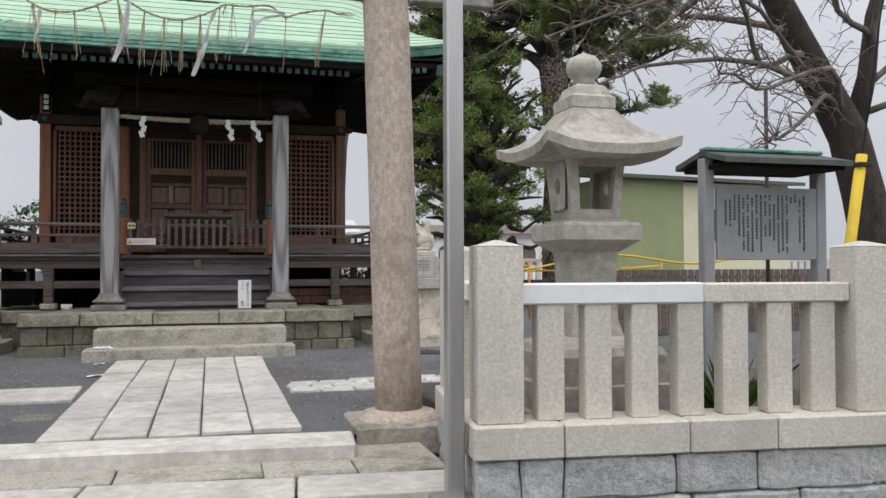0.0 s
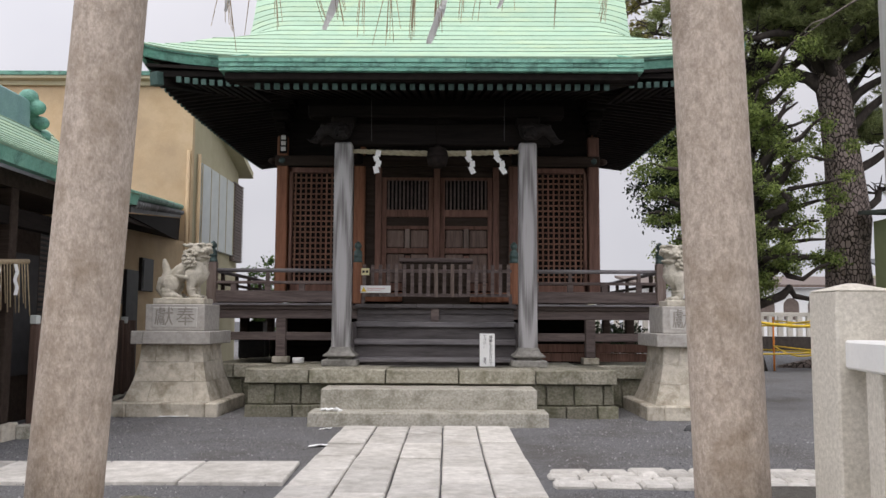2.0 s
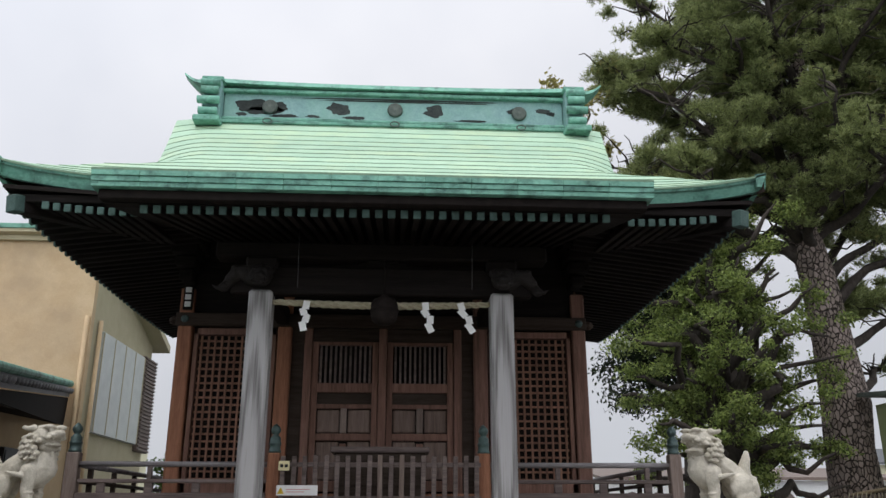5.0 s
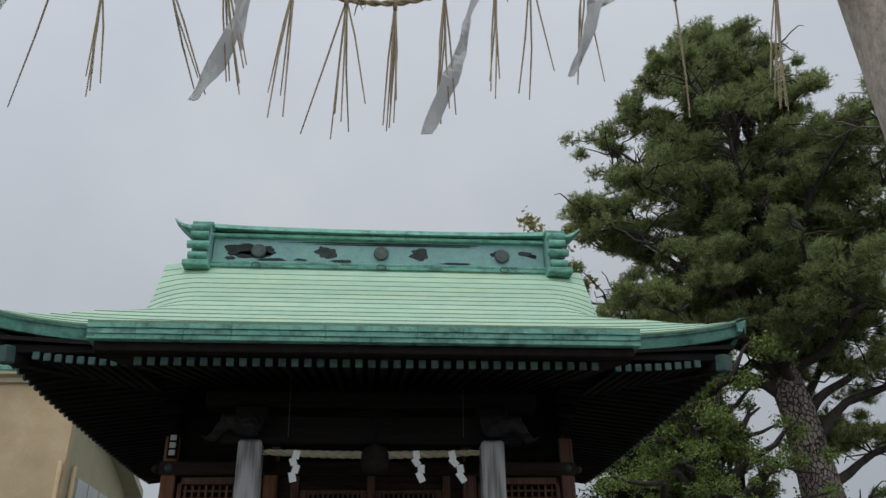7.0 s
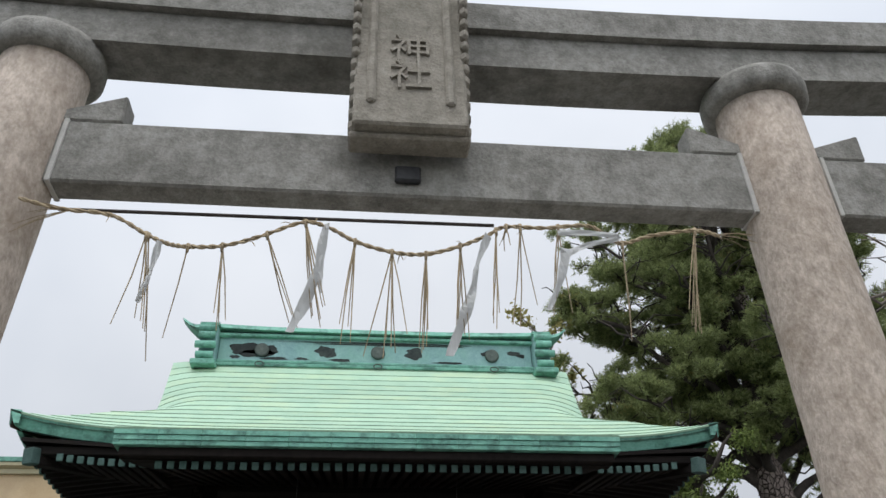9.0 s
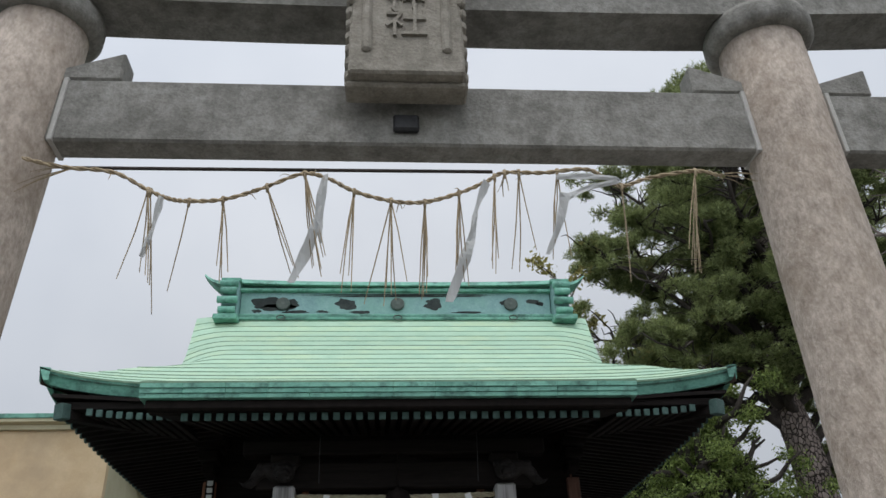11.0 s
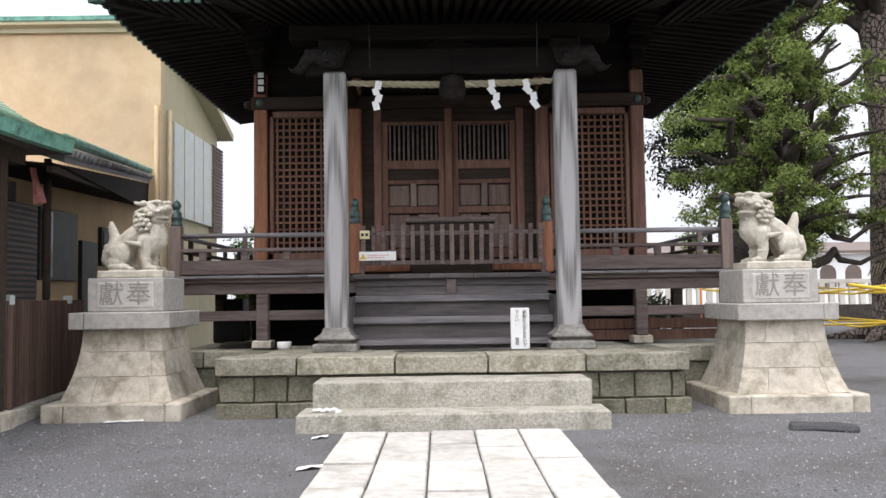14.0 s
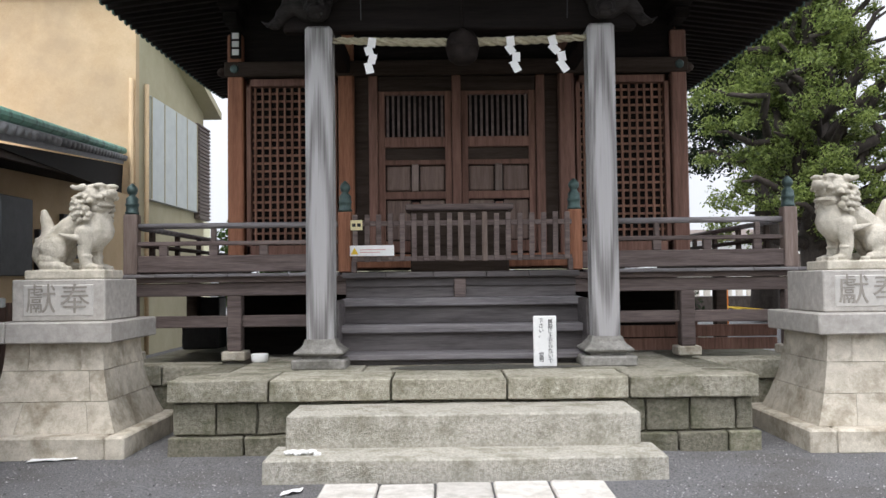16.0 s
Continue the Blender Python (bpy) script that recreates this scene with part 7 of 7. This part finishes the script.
def cloud_part(name, vf, mat, parent):
    v, f = vf
    me = bpy.data.meshes.new(name)
    me.vertices.add(len(v))
    me.vertices.foreach_set("co", v.astype(np.float32).ravel())
    n = f.shape[1]
    me.loops.add(f.size)
    me.loops.foreach_set("vertex_index", f.astype(np.int32).ravel())
    me.polygons.add(len(f))
    me.polygons.foreach_set("loop_start", (np.arange(len(f)) * n).astype(np.int32))
    me.update(calc_edges=True)
    me.validate()
    me.materials.append(M[mat])
    return tagged(adopt(new(name, me), parent), kind="stuff")


def branch_path(a, b, seed, bend=0.12, n=7):
    r = random.Random(seed)
    a, b = Vector(a), Vector(b)
    ln = (b - a).length
    out = []
    for k in range(n + 1):
        t = k / n
        w = math.sin(math.pi * t) * bend * ln
        out.append(a.lerp(b, t) + Vector((w * noise.noise((seed, t * 2.1, 1)), w * noise.noise((seed, t * 2.1, 7)), w * noise.noise((seed, t * 2.1, 13)) + 0.3 * w)))
    return out


def add_limb(bm, a, b, r0, r1, seed, bend=0.3, sides=8, n=7):
    pts = branch_path(a, b, seed, bend, n)
    add_tube(bm, pts, [r0 + (r1 - r0) * k / n for k in range(n + 1)], sides)
    return pts


# big pine
def needle_tufts(clumps, per, length, seed):
    """Bottle-brush shoots: each clump carries upward shoots ringed with needles."""
    r = np.random.default_rng(seed)
    c = np.repeat(np.array(clumps), per, axis=0)
    n = len(c)
    dirs = r.normal(size=(n, 3)) * np.array([1, 1, 0.7]) + np.array([0, 0, 0.35])
    dirs /= np.linalg.norm(dirs, axis=1)[:, None]
    pos = c[:, :3] + dirs * (c[:, 3] * r.uniform(0.25, 1.0, n))[:, None] * np.array([1, 1, 0.6])
    axis = dirs * 0.7 + np.array([0, 0, 0.75]) + r.normal(size=(n, 3)) * 0.2
    axis /= np.linalg.norm(axis, axis=1)[:, None]
    k = 15
    along = r.uniform(-0.5, 0.5, (n, k))[:, :, None] * length * 1.5
    out = r.normal(size=(n, k, 3))
    out -= (out * axis[:, None, :]).sum(2)[:, :, None] * axis[:, None, :]
    out /= np.linalg.norm(out, axis=2)[:, :, None]
    nd = out * 0.75 + axis[:, None, :] * r.uniform(0.3, 0.9, (n, k))[:, :, None]
    nd /= np.linalg.norm(nd, axis=2)[:, :, None]
    base = pos[:, None, :] + axis[:, None, :] * along
    side = np.cross(nd, r.normal(size=(n, k, 3)))
    side /= np.linalg.norm(side, axis=2)[:, :, None]
    w = length * 0.075
    tip = base + nd * (length * r.uniform(0.75, 1.2, (n, k)))[:, :, None]
    v = np.stack([base - side * w, base + side * w, tip], 2).reshape(-1, 3)
    return v, np.arange(n * k * 3).reshape(-1, 3)


pine = thing("pine_tree", "tall old black pine with scaly trunk and needle tufts", "tree", (12.0, 28.5, 0))
PB = Vector((12.35, 28.5, 0))
bm = bmesh.new()
tp = [PB + Vector(v) for v in ((0.1, 0, -0.1), (0.0, 0, 0.8), (-0.10, 0, 2.0), (-0.15, 0, 3.4), (-0.05, 0, 4.6), (-0.18, 0, 6.4), (-0.35, 0, 8.4), (-0.55, 0.1, 9.8), (-0.35, 0.2, 11.6), (0.15, 0.2, 13.6), (0.0, 0, 16.4), (0.3, 0, 19.6))]
add_tube(bm, tp, [1.25, 0.82, 0.72, 0.66, 0.68, 0.56, 0.50, 0.46, 0.38, 0.30, 0.20, 0.06], 24)
for v in bm.verts:
    d = noise.noise(v.co * 0.9) * 0.07
    v.co.x += d
    v.co.y += d
for k in range(7):
    a = 2 * math.pi * k / 7
    add_tube(bm, [PB + Vector((0.5 * math.cos(a), 0.5 * math.sin(a), 0.35)), PB + Vector((1.3 * math.cos(a), 1.3 * math.sin(a), 0.08)), PB + Vector((2.3 * math.cos(a + 0.2), 2.3 * math.sin(a + 0.2), -0.03))], [0.3, 0.17, 0.06], 8)
part("trunk", bm, "pine_bark", pine, smooth=True)
limbs = bmesh.new()
clumps = []
rng = random.Random(101)


def stem_at(h):
    for p, q in zip(tp, tp[1:]):
        if p.z <= h <= q.z:
            return p.lerp(q, (h - p.z) / (q.z - p.z))
    return tp[-1]


def pine_limb(h, end, r0, seed, reach=0.3):
    """One bough from the stem with side shoots and needle clumps on its outer part."""
    o = stem_at(h)
    pts = add_limb(limbs, o, end, r0, 0.035, seed, 0.28, 8, 10)
    ln = (Vector(end) - o).length
    for i, p in enumerate(pts):
        t = i / 10
        if t < reach:
            continue
        for j in range(4):
            q = p + Vector((rng.uniform(-1, 1), rng.uniform(-1, 1), rng.uniform(-0.25, 0.75))) * (0.35 + 0.16 * ln)
            tw = add_limb(limbs, p, q, 0.035, 0.012, seed * 17 + i * 5 + j, 0.3, 5, 4)
            for w in tw[2:]:
                if rng.random() < 0.62:
                    clumps.append((w.x + rng.uniform(-0.3, 0.3), w.y + rng.uniform(-0.3, 0.3), w.z + rng.uniform(-0.1, 0.3), rng.uniform(0.26, 0.52)))


# crown of boughs between nine and twenty-two metres, fuller towards the hall
k = 0
for ring, (h, z, rx, count) in enumerate(((9.0, 10.8, 5.3, 8), (10.2, 12.6, 5.9, 9), (11.4, 14.4, 5.9, 9), (12.8, 16.0, 5.6, 9), (14.2, 17.6, 4.8, 7), (15.6, 19.0, 3.7, 6), (17.2, 20.4, 2.4, 5), (18.6, 21.5, 1.0, 3))):
    for i in range(count):
        a = 2 * math.pi * (i + 0.37 * ring) / count + rng.uniform(-0.25, 0.25)
        f = rng.uniform(0.72, 1.05)
        pine_limb(h + rng.uniform(-0.4, 0.4), Vector((11.7 + rx * f * math.cos(a), 28.5 + 0.85 * rx * f * math.sin(a), z + rng.uniform(-0.7, 0.9))), 0.20 - 0.012 * ring, 200 + k)
        k += 1
# low boughs: one long one on the far side from the hall, short ones round the bare stem
for h, e in ((7.2, (16.6, 27.0, 9.6)), (8.0, (17.2, 29.2, 10.6)), (6.0, (15.4, 28.0, 7.4)), (8.6, (7.6, 29.5, 9.2)), (9.0, (9.0, 31.0, 9.6)), (6.8, (14.6, 31.0, 8.0)), (5.0, (14.9, 29.5, 5.6))):
    pine_limb(h, Vector(e), 0.17, 200 + k, 0.45)
    k += 1
tagged(part("branch", limbs, "bark_dark", pine, smooth=True), kind="stuff")
clumps = [c for c in clumps if noise.noise(Vector(c[:3]) * 0.55) > -0.08]
cloud_part("needles", needle_tufts(clumps, max(8, min(46, 74000 // len(clumps))), 0.17, 301), "pine_needles", pine)
brown = [c for c in clumps if rng.random() < 0.06]
cloud_part("dry_needles", leaf_cloud([(*c[:3], c[3], 0.6) for c in brown], 2000, 0.13, 302, True), "autumn_leaves", pine)
rope4 = thing("trunk_rope", "straw rope with fringe tied round the pine trunk", "straw rope", PB + Vector((0, 0, 2.2)))
bm = bmesh.new()
add_tube(bm, [PB + Vector((0.72 * math.cos(a), 0.72 * math.sin(a), 2.25 + 0.12 * math.cos(a))) for a in [2 * math.pi * k / 24 for k in range(25)]], 0.05, 8)
part("rope_strand", bm, "straw", rope4, smooth=True)
for k in range(26):
    a = math.pi + math.pi * 1.1 * k / 25
    o = PB + Vector((0.76 * math.cos(a), 0.76 * math.sin(a), 2.2))
    tube("fringe_straw", [o, o + Vector((-0.15 + 0.08 * math.cos(a), 0.06 * math.sin(a), -rng.uniform(0.4, 0.7)))], 0.016, "straw_pale", rope4, sides=4)

# broad-leaved evergreen behind it
camphor = thing("evergreen_tree", "dense broad-leaved evergreen tree with a dark trunk", "tree", (8.0, 27.5, 0))
bm = bmesh.new()
CB = Vector((8.5, 27.5, 0))
add_tube(bm, [CB + Vector(v) for v in ((0.1, 0, -0.1), (0, 0, 1.0), (-0.1, 0, 2.6), (0.2, 0, 4.5), (0, 0, 7.0))], [0.6, 0.42, 0.36, 0.25, 0.1], 14)
clumps = []
rng = random.Random(103)
for k in range(62):
    h = 1.9 + 7.2 * k / 61
    a = k * 2.39
    reach = rng.uniform(1.4, 3.9) * (1 - 0.35 * abs(h - 4.6) / 4.4)
    o = CB + Vector((0, 0, h * 0.75 + 0.4))
    e = CB + Vector((reach * math.cos(a), reach * 0.8 * math.sin(a), h + rng.uniform(0.2, 0.8)))
    pts = add_limb(bm, o, e, 0.17, 0.03, k + 400, 0.35, 7)
    for p in pts[3:]:
        clumps.append((p.x + rng.uniform(-0.4, 0.4), p.y + rng.uniform(-0.4, 0.4), p.z + rng.uniform(-0.2, 0.4), rng.uniform(0.25, 0.58), 0.7))
part("trunk", bm, "bark_dark", camphor, smooth=True)
cloud_part("crown", leaf_cloud([c for c in clumps if noise.noise(Vector(c[:3]) * 0.7) > -0.22], 66000, 0.056, 303), "broad_leaves", camphor)

# second dark evergreen further back, and a thin autumn-coloured tree behind the hall
back = thing("evergreen_tree", "dark broad-leaved evergreen tree behind the hall", "tree", (10.4, 36, 0))
bm = bmesh.new()
BB = Vector((10.4, 36.0, 0))
add_tube(bm, [BB, BB + Vector((0.2, 0, 4)), BB + Vector((0, 0, 9)), BB + Vector((0, 0, 12))], [0.5, 0.4, 0.25, 0.06], 12)
clumps = []
for k in range(30):
    h = 6.0 + 6.0 * k / 29
    a = k * 2.39
    e = BB + Vector((2.6 * math.cos(a) * rng.uniform(0.5, 1.2), 2.6 * math.sin(a), h))
    pts = add_limb(bm, BB + Vector((0, 0, h * 0.8)), e, 0.1, 0.02, k + 500, 0.3, 6)
    for p in pts[3:]:
        clumps.append((p.x, p.y, p.z, rng.uniform(0.6, 1.1), 0.8))
part("trunk", bm, "bark_dark", back, smooth=True)
cloud_part("crown", leaf_cloud(clumps, 34000, 0.095, 305), "dark_leaves", back)
thin = thing("autumn_tree", "thin tree with sparse yellow-brown leaves behind the roof", "tree", (6.2, 32, 0))
bm = bmesh.new()
TB = Vector((6.0, 31.0, 0))
add_tube(bm, [TB - Vector((1.9, 0, 0)), TB + Vector((-1.6, 0, 6)), TB + Vector((-0.6, 0, 12.5)), TB + Vector((-0.6, 0, 15.3))], [0.25, 0.2, 0.1, 0.03], 10)
clumps = []
for k in range(22):
    h = 9.5 + 6.0 * k / 21
    a = k * 2.39
    e = TB + Vector((-0.4 + 1.2 * math.cos(a), 1.2 * math.sin(a), h + 0.3))
    pts = add_limb(bm, TB + Vector((-0.2, 0, h - 0.6)), e, 0.05, 0.012, k + 600, 0.3, 5)
    for p in pts[4:]:
        clumps.append((p.x, p.y, p.z, rng.uniform(0.25, 0.5), 0.8))
part("trunk", bm, "bark", thin, smooth=True)
cloud_part("crown", leaf_cloud(clumps, 2600, 0.12, 306), "autumn_leaves", thin)

# leaning bare cherry behind the information board
cherry = thing("bare_cherry_tree", "leaning leafless cherry tree with dark trunk and fine twigs", "tree", (9.6, 11.5, 0))
bm = bmesh.new()
add_tube(bm, [Vector(v) for v in ((10.4, 11.5, -0.1), (10.1, 11.5, 1.2), (9.75, 11.5, 2.6), (9.45, 11.5, 3.6), (8.75, 11.5, 4.7), (7.9, 11.4, 5.9), (7.3, 11.2, 7.0))], [0.48, 0.38, 0.34, 0.32, 0.27, 0.22, 0.15], 16)
add_tube(bm, [Vector(v) for v in ((9.5, 11.5, 3.5), (9.75, 11.4, 4.6), (9.8, 11.3, 5.6), (10.2, 11.2, 7.0))], [0.2, 0.15, 0.12, 0.08], 10)
part("trunk", bm, "bark_dark", cherry, smooth=True)
bm = bmesh.new()
rng = random.Random(107)
stems = []
for k, (a, b) in enumerate((((8.9, 11.5, 4.6), (5.2, 9.5, 5.1)), ((8.0, 11.4, 5.8), (4.2, 9.8, 4.7)), ((9.7, 11.4, 4.4), (12.8, 10.5, 5.6)), ((9.8, 11.3, 5.2), (7.0, 9.6, 6.0)), ((7.6, 11.3, 6.4), (3.4, 9.6, 5.4)), ((9.75, 11.4, 4.0), (11.8, 10.2, 4.2)), ((9.3, 11.4, 4.0), (6.9, 10.2, 3.2)), ((9.9, 11.2, 5.9), (12.4, 9.8, 7.0)), ((9.8, 11.3, 5.0), (8.4, 10.0, 7.2)), ((8.9, 11.5, 4.4), (3.9, 9.6, 3.75)), ((8.3, 11.4, 5.2), (3.0, 9.4, 4.2)), ((8.0, 11.4, 5.8), (2.3, 9.3, 4.5)), ((9.3, 11.4, 3.9), (5.8, 9.8, 4.05)), ((8.6, 11.4, 4.9), (4.6, 9.2, 4.3)))):
    pts = add_limb(bm, a, b, 0.06, 0.012, k + 700, 0.25, 6, 10)
    stems.append(pts)
for k, pts in enumerate(stems):
    for i, p in enumerate(pts[2:]):
        for j in range(4):
            q = p + Vector((rng.uniform(-1.0, 0.7), rng.uniform(-0.5, 0.5), rng.uniform(-0.45, 0.55)))
            tw = add_limb(bm, p, q, 0.014, 0.004, k * 100 + i * 7 + j, 0.4, 4, 4)
            for w in range(2):
                add_limb(bm, tw[2 + w], tw[2 + w] + Vector((rng.uniform(-0.4, 0.3), rng.uniform(-0.2, 0.2), rng.uniform(-0.25, 0.3))), 0.006, 0.003, k * 90 + i * 5 + j + w, 0.3, 3, 2)
tagged(part("branch", bm, "bark", cherry, smooth=True), kind="stuff")
for ob in cherry.children:
    ob.location.x += 0.5

# shrubs seen past the hall
for bx, by, sc, mat in ((-4.9, 27.0, 1.0, "shrub_leaves"), (-6.3, 29.0, 0.8, "shrub_leaves")):
    sh = thing("shrub", "green leafy shrub behind the veranda", "shrub", (bx, by, 0), "shrubs")
    bm = bmesh.new()
    cl = []
    for k in range(9):
        e = Vector((bx + rng.uniform(-0.7, 0.7) * sc, by + rng.uniform(-0.5, 0.5), 2.0 + rng.uniform(0, 1.6) * sc))
        pts = add_limb(bm, (bx, by, 0), e, 0.03, 0.008, k + 800, 0.2, 5)
        cl += [(p.x, p.y, p.z, 0.28, 0.9) for p in pts[3:]]
    part("stems", bm, "bark_dark", sh)
    cloud_part("leaves", leaf_cloud(cl, 2200, 0.075, int(bx * 10) + 900), mat, sh)
hedge = thing("clipped_hedge", "dark green hedge seen beneath the veranda", "hedge", (3.0, 30, 0))
cloud_part("leaves", leaf_cloud([(1.5 + 0.6 * k, 30, 0.8, 0.7, 1.0) for k in range(8)], 5000, 0.09, 911), "dark_leaves", hedge)

# ---- far things on the east side ----
stakes = [(8.3, 21.8), (9.3, 27.2), (13.8, 24.0), (7.4, 31.0)]
for k, (x, y) in enumerate(stakes):
    s = thing("orange_stake", "thin orange marker stake pushed into the ground", "stake", (x, y, 0), "rope stakes")
    tube("rod", [(x, y, -0.06), (x, y, 1.55)], 0.028, "orange", s)
for z in (0.7, 1.45):
    rp = thing("barrier_rope", "sagging yellow plastic barrier rope", "rope", (10, 24, z), "barrier ropes")
    loop = stakes + [stakes[0]]
    for k, (a, b) in enumerate(zip(loop, loop[1:])):
        pts = [Vector((a[0] + (b[0] - a[0]) * i / 12, a[1] + (b[1] - a[1]) * i / 12, z - 0.18 * math.sin(math.pi * i / 12))) for i in range(13)]
        tube("rope_length", pts, 0.022, "rope_yellow", rp, sides=6)
far_fence = thing("far_stone_fence", "distant pale stone baluster fence with a dark base", "fence", (18, 44, 0), kind="structure")
pm2 = mesh_of("baluster", add_box(bmesh.new(), -0.13, 0.13, -0.1, 0.1, 0.7, 1.75, 0.01), "granite_white")
for k in range(90):
    piece("baluster", pm2, far_fence, Matrix.Translation((-2 + 0.48 * k, 44, 0)))
block("rail", -2.3, 41.5, 43.9, 44.1, 1.7, 1.9, "granite_white", far_fence, bevel=0.01)
block("base", -2.3, 41.5, 43.85, 44.2, -0.1, 0.7, "bark_dark", far_fence, bevel=0.01)
white = thing("white_hall", "long white building with arched openings far off", "building", (22, 62, 0))
block("wall", 14, 34, 62, 70, -0.1, 3.9, "white_paint", white, bevel=0)
sheet("roof", [(13.4, 61.4, 3.9), (34.6, 61.4, 3.9), (34.6, 70.6, 5.0), (13.4, 70.6, 5.0)], "metal_brown", white, 0.2)
for k in range(11):
    arch = block("arched_opening", 15.0 + 1.75 * k, 16.1 + 1.75 * k, 61.94, 62.0, 1.6, 2.6, "metal_brown", white, bevel=0)
    bm = add_lathe(bmesh.new(), [(0.55, 0), (0.55, 0.058)], 20)
    bmesh.ops.transform(bm, matrix=pose(15.55 + 1.75 * k, 62.0, 2.6, 90), verts=bm.verts)
    part("arch_head", bm, "metal_brown", arch)
for x0, x1, y, h, rf in ((-9, -3, 70, 4.2, "metal_panel"), (-2.5, 5, 78, 3.8, "tile_roof"), (5.5, 12, 72, 4.4, "metal_panel"), (34, 46, 66, 5.2, "tile_roof"), (-30, -18, 60, 6, "tile_roof")):
    hs = thing("far_house", "pale two-storey house far behind the shrine", "house", ((x0 + x1) / 2, y, 0), "far houses")
    block("wall", x0, x1, y, y + 8, -0.1, h, "plaster_cream", hs, bevel=0)
    sheet("roof", [(x0 - 0.4, y - 0.5, h), (x1 + 0.4, y - 0.5, h), (x1 + 0.4, y + 4, h + 1.3), (x0 - 0.4, y + 4, h + 1.3)], rf, hs, 0.15)
    for k in range(3):
        xw = x0 + (x1 - x0) * (k + 0.5) / 3
        w = block("window", xw - 0.5, xw + 0.5, y - 0.05, y, h * 0.55, h * 0.8, "metal_dark", hs, bevel=0.01)
        block("pane", xw - 0.42, xw + 0.42, y - 0.06, y - 0.05, h * 0.57, h * 0.78, "glass", w, bevel=0)
mast = thing("lattice_mast", "thin grey lattice mast far behind the hall", "mast", (12, 90, 0))
for dx, dy in ((-0.4, -0.4), (0.4, -0.4), (0.4, 0.4), (-0.4, 0.4)):
    tube("leg", [(12.5 + dx * 2, 90 + dy * 2, 0), (12.5 + dx * 0.3, 90 + dy * 0.3, 10.5)], 0.07, "metal_panel", mast, sides=5)
for k in range(7):
    z = 3 + 1.1 * k
    block("cross_arm", 12.5 - 1.3 + 0.1 * k, 12.5 + 1.3 - 0.1 * k, 89.95, 90.05, z, z + 0.08, "metal_panel", mast, bevel=0)
green = thing("green_house", "olive green house with a cream gable side", "house", (15, 26, 0))
block("front_wall", 12.5, 15.25, 25.0, 27.4, -0.1, 4.45, "plaster_green", green, bevel=0)
block("side_wall", 15.25, 19.5, 25.02, 27.38, -0.1, 4.3, "plaster_cream", green, bevel=0)
sheet("roof", [(12.2, 24.6, 4.40), (19.9, 24.6, 4.25), (19.9, 27.7, 4.55), (12.2, 27.7, 4.7)], "copper_bare", green, 0.12)
for x, z in ((15.9, 3.2), (17.6, 3.2)):
    w = block("window", x, x + 0.9, 24.95, 25.02, z - 0.9, z + 0.2, "metal_dark", green, bevel=0.01)
    block("pane", x + 0.05, x + 0.85, 24.94, 24.95, z - 0.85, z + 0.15, "glass", w, bevel=0)
back_fence = thing("dark_board_fence", "weathered grey-brown board fence behind the garden", "fence", (16, 15.5, 0))
bmm = mesh_of("board", add_box(bmesh.new(), -0.07, 0.07, -0.012, 0.012, 0, 1.35, 0.004), "wood_rail")
for k in range(95):
    piece("board", bmm, back_fence, Matrix.Translation((7.0 + 0.165 * k, 15.5, 0.0)))
block("rail", 6.9, 22.7, 15.52, 15.57, 1.15, 1.22, "wood_rail", back_fence, bevel=0.004)
grope = thing("barrier_rope", "sagging yellow plastic barrier rope", "rope", (8, 14.5, 1.5), "barrier ropes")
pts = [Vector((4.0 + 0.6 * i, 14.8, 1.42 - 0.12 * math.sin(i * 0.9) + 0.02 * i)) for i in range(12)]
tube("rope_length", catmull(pts, 4), 0.022, "rope_yellow", grope, sides=6)
for x, y, h in ((9.1, 12.5, 4.6), (13.4, 13.5, 6.5)):
    lp = thing("thin_pole", "thin dark metal pole", "pole", (x, y, 0), "thin poles")
    tube("shaft", [(x, y, -0.05), (x, y, h)], 0.035, "metal_dark", lp)
# plain rows that close the street side behind the camera
for k, (x0, x1) in enumerate(((-30, -12), (-11, 4), (5, 24))):
    hs = thing("street_house", "plain pale house across the street", "house", ((x0 + x1) / 2, -14, 0), "street houses")
    block("wall", x0, x1, -22, -13, -0.35, 5.5 + k, "plaster_cream", hs, bevel=0)
    sheet("roof", [(x0 - 0.4, -22.4, 5.5 + k), (x1 + 0.4, -22.4, 5.5 + k), (x1 + 0.4, -12.6, 5.5 + k), (x0 - 0.4, -12.6, 5.5 + k)], "tile_roof", hs, 0.2)
